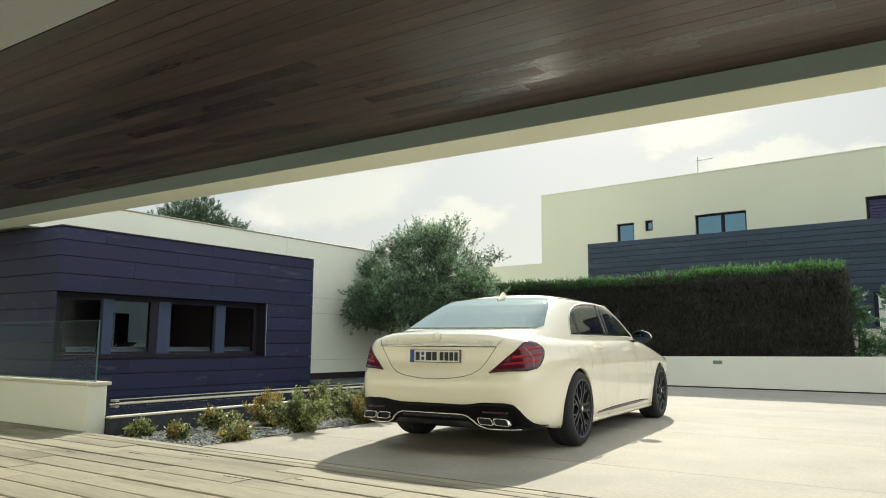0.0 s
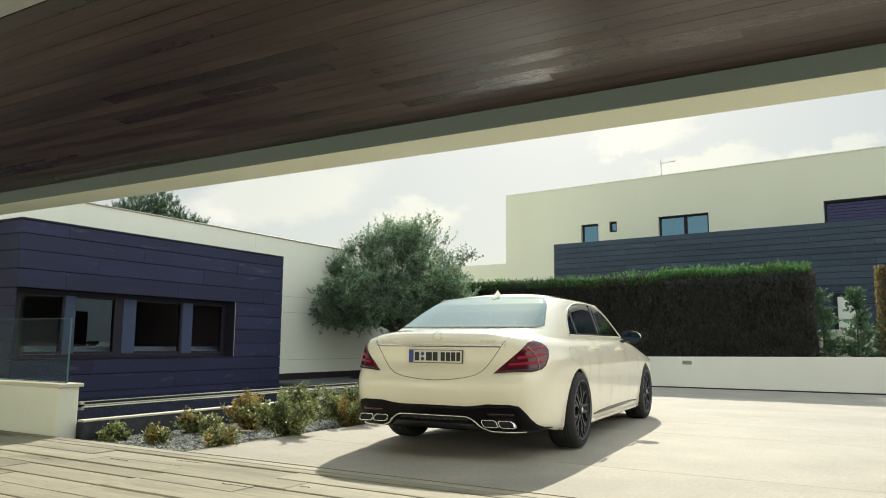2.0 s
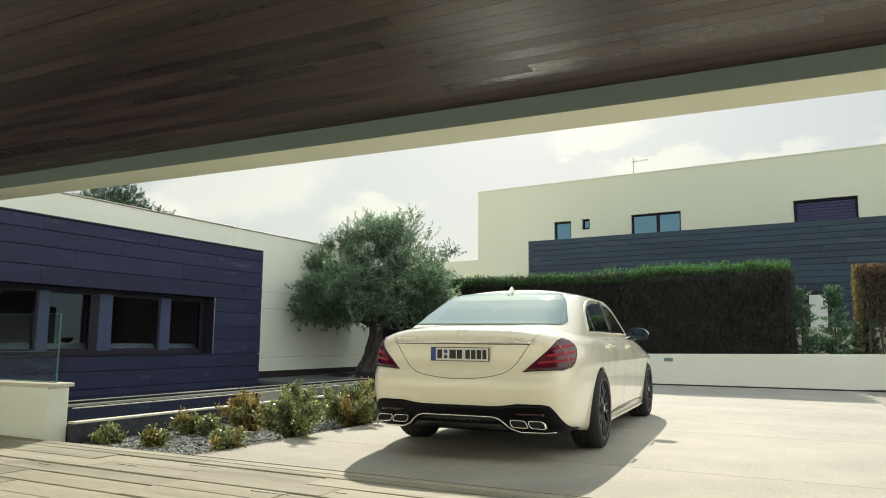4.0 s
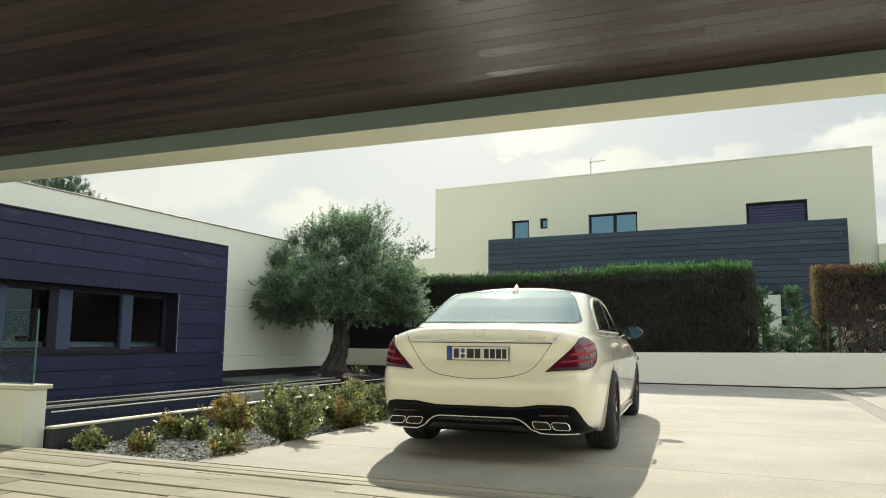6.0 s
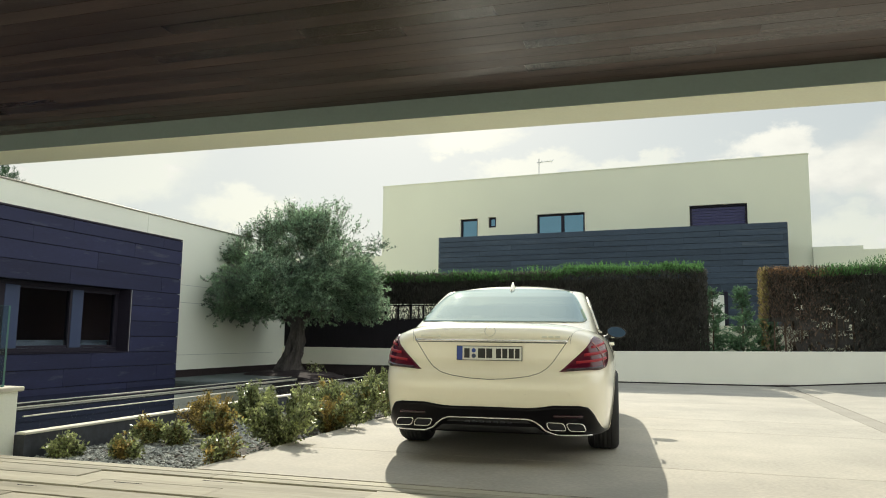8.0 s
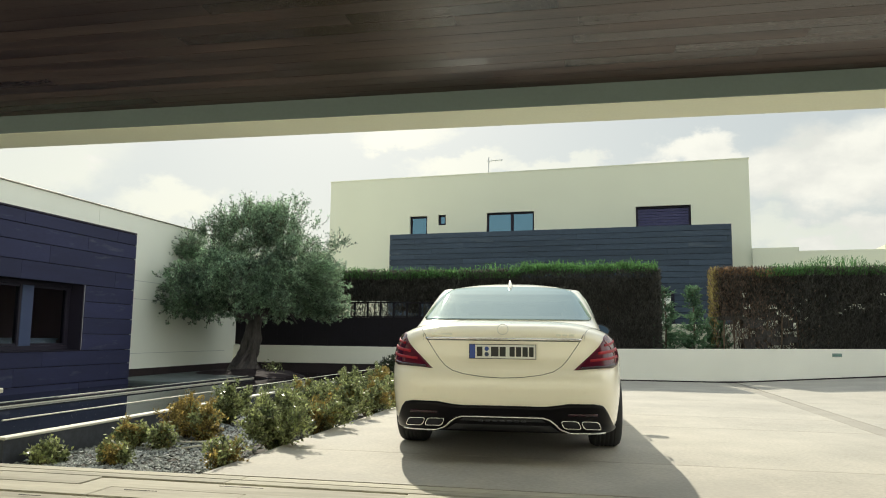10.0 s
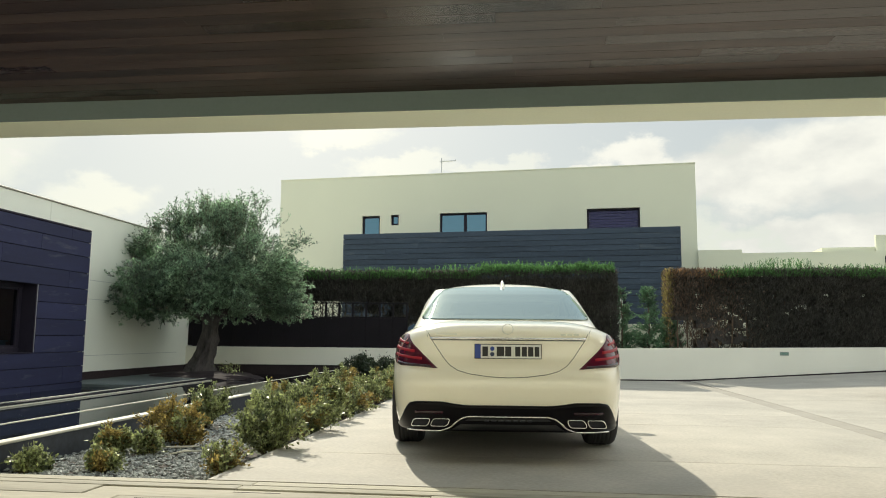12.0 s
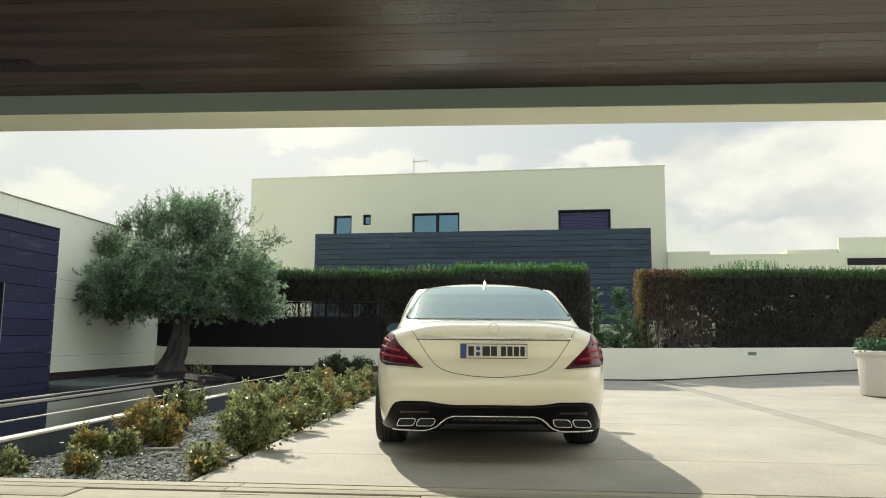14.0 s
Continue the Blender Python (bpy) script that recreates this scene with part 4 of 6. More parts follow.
class Shell:
    """A body of level slices; each is a rounded oblong, walked by its arc length from the middle of the tail."""

    def __init__(self, half, rear, front, power):
        self.half, self.rear, self.front, self.power = half, rear, front, power
        self.cache = {}

    def curve(self, z):
        z = round(float(z), 4)
        if z not in self.cache:
            a, r, f = float(self.half(z)), float(self.rear(z)), float(self.front(z))
            b, c, p = (f - r) / 2, (f + r) / 2, self.power
            th = np.concatenate([np.linspace(0, 0.5, 500) ** 1.0, np.linspace(0.5, 1, 300)[1:]]) * math.pi
            s, k = np.sin(th), -np.cos(th)
            x = a * np.abs(s) ** (2 / p)
            y = c + b * np.sign(k) * np.abs(k) ** (2 / p)
            d = np.concatenate([[0], np.cumsum(np.hypot(np.diff(x), np.diff(y)))])
            self.cache[z] = (x, y, d)
        return self.cache[z]

    def flat(self, s, z):
        x, y, d = self.curve(z)
        q = abs(s)
        return math.copysign(1, s if s else 1) * float(np.interp(q, d, x)), float(np.interp(q, d, y))

    def at(self, s, z, off=0.0):
        e = 0.006
        p = Vector((*self.flat(s, z), z))
        if not off:
            return p
        a, b = Vector((*self.flat(s + e, z), z)), Vector((*self.flat(s - e, z), z))
        zu, zl = z + e, z - e
        u, w = Vector((*self.flat(s, zu), zu)), Vector((*self.flat(s, zl), zl))
        n = (a - b).cross(u - w)
        n.normalize()
        if n.dot(Vector((p.x, p.y - 1.4, 0))) < 0:
            n = -n
        return p + n * off

    def side(self, y, z):
        """Half breadth at a place along the car."""
        a, r, f = float(self.half(z)), float(self.rear(z)), float(self.front(z))
        b, c = (f - r) / 2, (f + r) / 2
        t = min(0.9999, abs((y - c) / b))
        return a * (1 - t ** self.power) ** (1 / self.power)

    def length(self, z):
        return float(self.curve(z)[2][-1])


G_POWER = 7.2
LOWER, UPPER = Shell(HALF_W, REAR_Y, FRONT_Y, 7.5), Shell(G_HALF, G_REAR, G_FRONT, G_POWER)
WHEELS = ((-0.02, 0.352), (3.165, 0.352))
ARCH = 0.384
DECK_Z = table([(-1.12, 0.99), (-1.105, 0.993), (-1.09, 1.028), (-1.06, 1.050), (-0.98, 1.064), (-0.75, 1.088), (-0.5, 1.105), (0.0, 1.10), (2.5, 1.07), (3.0, 1.03), (3.5, 1.0), (3.85, 0.99)])


def deck_height(x, y):
    w = LOWER.side(y, 0.99)
    if w < 1e-3:
        return 0.99
    t = min(1.0, abs(x) / w)
    return 0.99 + (float(DECK_Z(y)) - 0.99) * (1 - t ** 5)


BODY_TREE = []


def nose_drop(y, z):
    """The bonnet and front wings fall away towards the nose."""
    return z - 0.185 * smooth_step(2.25, 3.95, y) * max(0.0, (z - 0.77) / 0.22)


def build_body():
    # sides, tail and nose
    zs = [0.16, 0.18, 0.20, 0.23, 0.26, 0.30, 0.34, 0.38, 0.42, 0.46, 0.51, 0.56, 0.60, 0.63, 0.655, 0.68, 0.70, 0.72, 0.76, 0.80, 0.83, 0.86, 0.885, 0.91, 0.93, 0.95, 0.97, 0.99]
    fr = np.concatenate([np.linspace(0, 0.135, 26), np.linspace(0.145, 0.335, 44), np.linspace(0.345, 0.60, 20), np.linspace(0.61, 0.86, 44), np.linspace(0.87, 1.0, 12)])
    verts, faces = [], []
    n = len(fr)
    cols = 2 * n - 2
    for z in zs:
        L = LOWER.length(z)
        half = [LOWER.flat(f * L, z) for f in fr]
        low = [max(z, 0.250 - 0.042 * smooth_step(-0.80, -0.48, y)) if y < -0.30 else z for x, y in half]
        for (x, y), q in zip(half, low):
            verts.append([x, y, q])
        for (x, y), q in list(zip(half, low))[-2:0:-1]:
            verts.append([-x, y, q])
    nz = len(zs)
    inside = [any(math.hypot(v[1] - wy, v[2] - wz) < ARCH and abs(v[0]) > 0.6 for wy, wz in WHEELS) for v in verts]
    for j in range(nz - 1):
        for i in range(cols):
            f = (j * cols + i, j * cols + (i + 1) % cols, (j + 1) * cols + (i + 1) % cols, (j + 1) * cols + i)
            if not all(inside[k] for k in f):
                faces.append(f)
    used = {k for f in faces for k in f}
    for k in used:
        if inside[k]:
            v = verts[k]
            for wy, wz in WHEELS:
                r = math.hypot(v[1] - wy, v[2] - wz)
                if r < ARCH:
                    v[1], v[2] = wy + (v[1] - wy) * ARCH / r, wz + (v[2] - wz) * ARCH / r
    # deck lid, shoulders and bonnet above the top slice
    base = (nz - 1) * cols
    steps = 14
    ring = [verts[base + i] for i in range(cols)]
    prev = list(range(base, base + cols))
    for t in np.linspace(0, 1, steps + 1)[1:]:
        tt = 1 - (1 - t) ** 1.6
        row = []
        for x, y, z in ring:
            yc = -0.85 + (y + 1.11) / (3.83 + 1.11) * (3.55 + 0.85)
            px, py = x * (1 - tt), y + (yc - y) * tt
            row.append(len(verts))
            verts.append([px, py, deck_height(px, py)])
        for i in range(cols):
            faces.append((prev[i], prev[(i + 1) % cols], row[(i + 1) % cols], row[i]))
        prev = row
    BODY_TREE.append(BVHTree.FromPolygons([Vector(v) for v in verts], faces))
    verts = [(x, y, nose_drop(y, z)) for x, y, z in verts]
    body = link_mesh("body", verts, faces, M_PAINT, car, True)
    tagged(body, "glossy cream-white painted body")
    return body


def build_arch(sgn, wy, wz):
    """The rolled edge of a wheel arch on the body, and its dark liner."""
    rows = []
    for r, off in ((ARCH - 0.004, -0.03), (ARCH - 0.004, 0.0008), (ARCH + 0.010, 0.0008), (ARCH + 0.018, -0.001)):
        row = []
        for a in np.linspace(radians(-22), radians(202), 60):
            y, z = wy + r * math.cos(a), wz + r * math.sin(a)
            row.append(Vector((sgn * (LOWER.side(y, max(0.17, z)) + off), y, max(0.212 if y < 1.5 else 0.19, z))))
        rows.append(row)
    grid_part("arch_edge", rows, M_PAINT, car, "", 0.002)
    rows = []
    for x in (0.50, 0.90):
        rows.append([Vector((sgn * x, wy + (ARCH + 0.004) * math.cos(a), wz + (ARCH + 0.004) * math.sin(a))) for a in np.linspace(radians(-20), radians(200), 40)])
    grid_part("arch_liner", rows, M_TRIM, car, "matt black wheel arch liner", 0.002)


def build_roof():
    zs = [0.97, 1.02, 1.06, 1.10, 1.14, 1.18, 1.22, 1.26, 1.30, 1.33, 1.355, 1.375, 1.39, 1.40]
    fr = np.concatenate([np.linspace(0, 0.30, 34), np.linspace(0.31, 0.72, 60), np.linspace(0.73, 1, 20)])
    n = len(fr)
    cols = 2 * n - 2
    verts, faces = [], []
    for z in zs:
        L = UPPER.length(z)
        half = [UPPER.flat(f * L, z) for f in fr]
        verts += [[x, y, z] for x, y in half] + [[-x, y, z] for x, y in half[-2:0:-1]]
    def glazed(p):
        x, y, z = abs(p[0]), p[1], p[2]
        top, low = side_top(y), 1.05
        if 0.17 < y < 2.36 and low + 0.012 < z < top - 0.012 and x > 0.55:
            return True
        if y < 0.3 and x < rear_half(z) - 0.02 and 1.12 < z < 1.375:
            return True
        return y > 1.7 and x < 0.56 and 1.08 < z < 1.38
    for j in range(len(zs) - 1):
        for i in range(cols):
            f = (j * cols + i, j * cols + (i + 1) % cols, (j + 1) * cols + (i + 1) % cols, (j + 1) * cols + i)
            c = np.mean([verts[k] for k in f], axis=0)
            if not glazed(c):
                faces.append(f)
    base = (len(zs) - 1) * cols
    ring = [verts[base + i] for i in range(cols)]
    prev = list(range(base, base + cols))
    y0, y1 = ring[0][1], ring[n - 1][1]
    for t in np.linspace(0, 1, 13)[1:]:
        row = []
        for x, y, z in ring:
            yc = y0 + 0.12 + (y - y0) / (y1 - y0) * (y1 - y0 - 0.24)
            tt = 1 - (1 - t) ** 1.5
            px, py = x * (1 - tt), y + (yc - y) * tt
            a = max(0.02, UPPER.side(py, 1.40))
            u, q = min(1, abs(px) / a), min(1, abs((py - (y0 + y1) / 2) / ((y1 - y0) / 2)))
            row.append(len(verts))
            verts.append([px, py, 1.40 + 0.088 * (1 - u ** 2.6) * (1 - q ** 3.2)])
        for i in range(cols):
            faces.append((prev[i], prev[(i + 1) % cols], row[(i + 1) % cols], row[i]))
        prev = row
    return tagged(link_mesh("roof", verts, faces, M_PAINT, car, True), "cream-white painted roof and pillars")


SIDE_TOP = table([(0.12, 1.055), (0.17, 1.15), (0.25, 1.235), (0.38, 1.305), (0.55, 1.352), (0.80, 1.382), (1.15, 1.393), (1.45, 1.385), (1.70, 1.352), (1.95, 1.280), (2.15, 1.195), (2.30, 1.125), (2.44, 1.055)])
REAR_HALF = table([(1.10, 0.700), (1.115, 0.728), (1.13, 0.735), (1.25, 0.675), (1.30, 0.648), (1.34, 0.622), (1.362, 0.602), (1.378, 0.580), (1.388, 0.562)])


def side_top(y):
    return float(SIDE_TOP(y))


def rear_half(z):
    return float(REAR_HALF(z))


def lifted(ob):
    for v in ob.data.vertices:
        if v.co.z > 1.1:
            v.co.z = 1.1 + (v.co.z - 1.1) * 1.045
    return ob


def grid_part(name, pts, mat, parent, label="", thick=0.006, push=None):
    """A sheet from a grid of points, given thickness by a rim that turns inwards."""
    nr, nc = len(pts), len(pts[0])
    verts = [Vector(p) for row in pts for p in row]
    faces = [(j * nc + i, j * nc + i + 1, (j + 1) * nc + i + 1, (j + 1) * nc + i) for j in range(nr - 1) for i in range(nc - 1)]
    mid = push or Vector((0, 1.4, 0.7))
    loop = [i for i in range(nc)] + [j * nc + nc - 1 for j in range(1, nr)] + [(nr - 1) * nc + i for i in range(nc - 2, -1, -1)] + [j * nc for j in range(nr - 2, 0, -1)]
    start = len(verts)
    for k in loop:
        d = (mid - verts[k]).normalized()
        verts.append(verts[k] + d * thick)
    m = len(loop)
    for k in range(m):
        faces.append((loop[k], start + k, start + (k + 1) % m, loop[(k + 1) % m]))
    bm = bmesh.new()
    bv = [bm.verts.new(v) for v in verts]
    for f in faces:
        try:
            bm.faces.new([bv[k] for k in f])
        except ValueError:
            pass
    bmesh.ops.remove_doubles(bm, verts=bm.verts, dist=0.0002)
    return part(name, bm, mat, parent, label, True)


def span_at(poly, z):
    """The least and greatest first coordinate of a closed outline at a height."""
    hit = []
    for (a, za), (b, zb) in zip(poly, poly[1:] + poly[:1]):
        if (za - z) * (zb - z) <= 0 and za != zb:
            hit.append(a + (b - a) * (z - za) / (zb - za))
    return (min(hit), max(hit)) if hit else (None, None)


def patch(name, shell, poly, off, mat, parent, label="", rows=10, cols=14, thick=0.012, sign=1):
    """A raised piece that follows the shell inside an outline of (arc length, height)."""
    zlo, zhi = min(p[1] for p in poly), max(p[1] for p in poly)
    pts = []
    for j in range(rows + 1):
        z = zlo + (zhi - zlo) * (0.004 + 0.992 * j / rows)
        a, b = span_at(poly, z)
        pts.append([shell.at(sign * (a + (b - a) * i / cols), z, off) for i in range(cols + 1)])
    return grid_part(name, pts, mat, parent, label, thick)


def ribbon(name, shell, line, width, off, mat, parent, label="", n=60, sign=1, height=0.004):
    """A thin strip that follows the shell along a line of (arc length, height)."""
    ln = [Vector((*p, 0)) for p in line]
    cum = [0.0]
    for a, b in zip(ln, ln[1:]):
        cum.append(cum[-1] + (b - a).length)
    q = np.linspace(0, cum[-1], n)
    s, z = np.interp(q, cum, [p.x for p in ln]), np.interp(q, cum, [p.y for p in ln])
    top, low = [], []
    for i in range(n):
        k, m = max(0, i - 1), min(n - 1, i + 1)
        d = Vector((s[m] - s[k], z[m] - z[k]))
        d.normalize()
        nx, nz = -d.y * width / 2, d.x * width / 2
        top.append(shell.at(sign * (s[i] + nx), z[i] + nz, off))
        low.append(shell.at(sign * (s[i] - nx), z[i] - nz, off))
    return grid_part(name, [low, top], mat, parent, label, height)


def build_glass():
    pts = []
    for z in np.linspace(1.102, 1.388, 31):
        w = rear_half(z)
        row = []
        for t in np.linspace(-1, 1, 31):
            x = w * t
            a, r, f = float(G_HALF(z)), float(G_REAR(z)), float(G_FRONT(z))
            b, c = (f - r) / 2, (f + r) / 2
            y = c - b * (1 - min(0.999, abs(x) / a) ** G_POWER) ** (1 / G_POWER)
            row.append(Vector((x, y - 0.004, z + 0.004)))
        pts.append(row)
    # the pane runs up on to the crown of the roof
    roof = next(ob for ob in car.children if ob.name.split(".")[0] == "roof")
    crown = BVHTree.FromPolygons([v.co.copy() for v in roof.data.vertices], [tuple(p.vertices) for p in roof.data.polygons])
    a, r, f = float(G_HALF(1.40)), float(G_REAR(1.40)), float(G_FRONT(1.40))
    for d in (0.02, 0.04, 0.06, 0.075, 0.09, 0.10):
        row = []
        for t in np.linspace(-1, 1, 31):
            x = (0.556 - 0.10 * (d / 0.10) ** 3) * t
            y = (f + r) / 2 - (f - r) / 2 * (1 - (abs(x) / a) ** G_POWER) ** (1 / G_POWER) + d
            hit = crown.ray_cast(Vector((x, y, 2.0)), Vector((0, 0, -1)))[0]
            row.append(Vector((x, y, (hit.z if hit else 1.40) + 0.004)))
        pts.append(row)
    grid_part("rear_window", pts, M_GLASS_REAR, car, "curved tinted rear window", 0.004)
    pts = []
    for z in np.linspace(1.075, 1.388, 8):
        row = []
        for t in np.linspace(-1, 1, 21):
            a, r, f = float(G_HALF(z)), float(G_REAR(z)), float(G_FRONT(z))
            x = 0.62 * t * a / 0.7
            b, c = (f - r) / 2, (f + r) / 2
            row.append(Vector((x, c + b * (1 - min(0.999, abs(x) / a) ** G_POWER) ** (1 / G_POWER) + 0.004, z + 0.004)))
        pts.append(row)
    grid_part("windscreen", pts, M_GLASS_CAR, car, "clear windscreen", 0.004)
    for sgn in (1, -1):
        for ya, yb in ((0.135, 0.355), (0.385, 1.25), (1.335, 2.41)):
            pts = []
            for t in np.linspace(0, 1, 9):
                row = []
                for y in np.linspace(ya, yb, 22):
                    z = 1.05 + (side_top(y) - 1.05) * t
                    row.append(Vector((sgn * (UPPER.side(y, z) + 0.004), y, z)))
                pts.append(row)
            grid_part("side_window", pts, M_GLASS_CAR, car, "dark tinted side window", 0.004)
        for ya, yb in ((0.350, 0.392), (1.242, 1.343)):
            pts = []
            for t in np.linspace(0, 1, 7):
                pts.append([Vector((sgn * (UPPER.side(y, 1.05 + (side_top(y) - 1.05) * t) + 0.006), y, 1.05 + (side_top(y) - 1.05) * t)) for y in np.linspace(ya, yb, 3)])
            grid_part("door_pillar", pts, M_BLACKGLOSS, car, "gloss black door pillar", 0.006)
        ys = np.linspace(0.125, 2.435, 48)
        loop = [Vector((sgn * (UPPER.side(y, side_top(y)) + 0.005), y, side_top(y))) for y in ys]
        bm = bmesh.new()
        add_tube(bm, loop, 0.007, 6)
        part("window_trim", bm, M_SILVER, car, "bright window surround")
        bm = bmesh.new()
        add_tube(bm, [Vector((sgn * (UPPER.side(y, 1.048) + 0.005), y, 1.048)) for y in ys], 0.008, 6)
        part("window_trim", bm, M_SILVER, car, "bright window surround")


LAMP = [(0.545, 0.706), (0.66, 0.815), (0.76, 0.905), (0.835, 0.972), (0.90, 0.984), (0.99, 0.970), (1.075, 0.937), (1.10, 0.910), (1.085, 0.850), (1.03, 0.775), (0.975, 0.742), (0.85, 0.722)]


def build_lamp(sgn):
    lamp = patch("tail_light", LOWER, LAMP, 0.010, M_RED, car, "dark red wedge-shaped tail light", 14, 18, 0.03, sgn)
    def inner(zc, h, off, mat, name, label, pad=0.03, cut=None):
        a0, b0 = span_at(LAMP, zc)
        lo, hi = a0 + pad, (b0 if cut is None else min(b0, cut)) - pad * 0.7
        rows = []
        for z in (zc - h / 2, zc, zc + h / 2):
            rows.append([LOWER.at(sgn * (lo + (hi - lo) * k / 12), z + 0.035 * (k / 12), off) for k in range(13)])
        grid_part(name, rows, mat, lamp, label, 0.004)
    for zc, h in ((0.782, 0.020), (0.840, 0.022), (0.900, 0.018)):
        inner(zc, h, 0.0120, M_REDBAR, "light_bar", "bright red light bar", 0.045)
    line = [(0.815, 0.935), (0.875, 0.895), (0.925, 0.84), (0.945, 0.745)]
    ribbon("pale_bar", LOWER, line, 0.009, 0.0135, M_LENSWHITE, lamp, "pink slanting reflector bar", 24, sgn)
    line = [(0.60, 0.722), (0.80, 0.737), (0.97, 0.757)]
    ribbon("lower_bar", LOWER, line, 0.022, 0.0125, M_REDDARK, lamp, "blackish red lower edge", 20, sgn)


def flat_piece(name, outline, y, depth, mat, parent, label="", m=None):
    """A flat piece cut to an outline of (x, z), facing the tail."""
    bm = bmesh.new()
    a = [bm.verts.new((x, y, z)) for x, z in outline]
    b = [bm.verts.new((x, y + depth, z)) for x, z in outline]
    bm.faces.new(a)
    bm.faces.new(b[::-1])
    k = len(a)
    for i in range(k):
        bm.faces.new((a[i], b[i], b[(i + 1) % k], a[(i + 1) % k]))
    return part(name, bm, mat, parent, label)


def build_tail():
    # black lower apron with raised ears round the exhausts
    S = np.linspace(-1.16, 1.16, 101)
    APRON_TOP = table([(0, 0.438), (0.30, 0.437), (0.36, 0.441), (0.43, 0.450), (0.50, 0.462), (0.70, 0.462), (0.77, 0.450), (0.82, 0.400), (0.87, 0.340), (0.94, 0.292), (1.02, 0.266), (1.16, 0.2525)])
    rows = []
    for t in np.linspace(0, 1, 9):
        rows.append([LOWER.at(s, (lo := 0.238 + 0.012 * smooth_step(0.9, 1.16, abs(s))) + (float(APRON_TOP(abs(s))) - lo) * t, 0.010) for s in S])
    apron = grid_part("apron", rows, M_APRON, car, "black rear apron", 0.02)
    CH = [(-0.80, 0.248), (-0.52, 0.248), (-0.45, 0.275), (-0.36, 0.341), (-0.31, 0.356), (0.31, 0.356), (0.36, 0.341), (0.45, 0.275), (0.52, 0.248), (0.80, 0.248)]
    ribbon("chrome_line", LOWER, CH, 0.011, 0.024, M_CHROME, car, "thin chrome line across the apron", 120, 1, 0.012)
    grid_part("diffuser", [[Vector((x, -1.175, 0.338)) for x in np.linspace(-0.30, 0.30, 5)], [Vector((x, -1.13, 0.245)) for x in np.linspace(-0.43, 0.43, 5)]], M_TRIM, car, "matt black diffuser", 0.03)
    for k in range(7):
        x = -0.165 + k * 0.055
        box("diffuser_fin", (x - 0.018, -1.188, 0.314), (x + 0.018, -1.165, 0.326), M_RIM, car, 0.003)
    # red reflectors over the exhausts
    for sgn in (1, -1):
        patch("reflector", LOWER, [(0.50, 0.372), (0.50, 0.392), (0.72, 0.392), (0.72, 0.372)], 0.0135, M_REDDARK, car, "slim dark red reflector", 2, 8, 0.004, sgn)
        for xa, xb in ((0.452, 0.590), (0.603, 0.738)):
            build_exhaust(sgn, xa, xb)
    # lid gap
    gap = [(-0.626, 0.984), (-0.605, 0.945), (-0.575, 0.90), (-0.50, 0.79), (-0.45, 0.735), (-0.39, 0.697), (-0.30, 0.672), (-0.15, 0.652), (0, 0.645), (0.15, 0.652), (0.30, 0.672), (0.39, 0.697), (0.45, 0.735), (0.50, 0.79), (0.575, 0.90), (0.605, 0.945), (0.626, 0.984)]
    for sgn in (1, -1):
        pts = [(0.628, -1.104), (0.645, -1.05), (0.675, -0.95), (0.705, -0.84), (0.725, -0.72)]
        xs = np.interp(np.linspace(0, 4, 49), range(5), [p[0] for p in pts])
        ys = np.interp(np.linspace(0, 4, 49), range(5), [p[1] for p in pts])
        rows = []
        for d in (-0.0010, 0.0010):
            hits = [BODY_TREE[0].ray_cast(Vector((sgn * (x + d), y, 1.6)), Vector((0, 0, -1)))[0] for x, y in zip(xs, ys)]
            rows.append([h + Vector((0, 0, 0.0015)) for h in hits if h])
        if len(rows[0]) == len(rows[1]):
            grid_part("lid_gap", rows, M_GAP, car, "", 0.001)
    ribbon("lid_gap", LOWER, gap, 0.0048, 0.0012, M_GAP, car, "fine shut line of the boot lid", 120, 1, 0.003)
    ribbon("chrome_strip", LOWER, [(-0.605, 0.941), (0.605, 0.941)], 0.015, 0.014, M_CHROME, car, "chrome strip over the number plate", 40, 1, 0.016)
    # dark ribbon on the lid, drawn as the shade below the strip
    ribbon("strip_shade_line", LOWER, [(-0.60, 0.930), (0.60, 0.930)], 0.005, 0.004, M_GAP, car, "dark line put in as the shade under the chrome strip", 40, 1, 0.004)
    # number plate, characters as plain bars
    plate = flat_piece("number_plate", [(-0.26, 0.788), (0.26, 0.788), (0.26, 0.902), (-0.26, 0.902)], -1.146, 0.012, M_INK, car, "white number plate in a black frame")
    flat_piece("plate_field", [(-0.255, 0.793), (0.255, 0.793), (0.255, 0.897), (-0.255, 0.897)], -1.149, 0.0025, M_PLATE, plate)
    flat_piece("plate_band", [(-0.255, 0.793), (-0.212, 0.793), (-0.212, 0.897), (-0.255, 0.897)], -1.1505, 0.001, M_BLUE, plate, "blue band")
    for xa, xb in ((-0.198, -0.155), (-0.088, -0.030), (-0.022, 0.025), (0.055, 0.095), (0.105, 0.145), (0.155, 0.195), (0.205, 0.240)):
        flat_piece("bar", [(xa, 0.808), (xb, 0.808), (xb, 0.882), (xa, 0.882)], -1.1505, 0.001, M_INK, plate)
    for zc, mm in ((0.866, M_BLUE), (0.824, M_FRAME_L)):
        bm = bmesh.new()
        bmesh.ops.create_cone(bm, cap_ends=True, segments=16, radius1=0.017, radius2=0.017, depth=0.0012, matrix=Matrix.Translation((-0.122, -1.1505, zc)) @ Matrix.Rotation(math.pi / 2, 4, "X"))
        part("seal", bm, mm, plate)
    # plain ring badge and bars for the model lettering
    bm = bmesh.new()
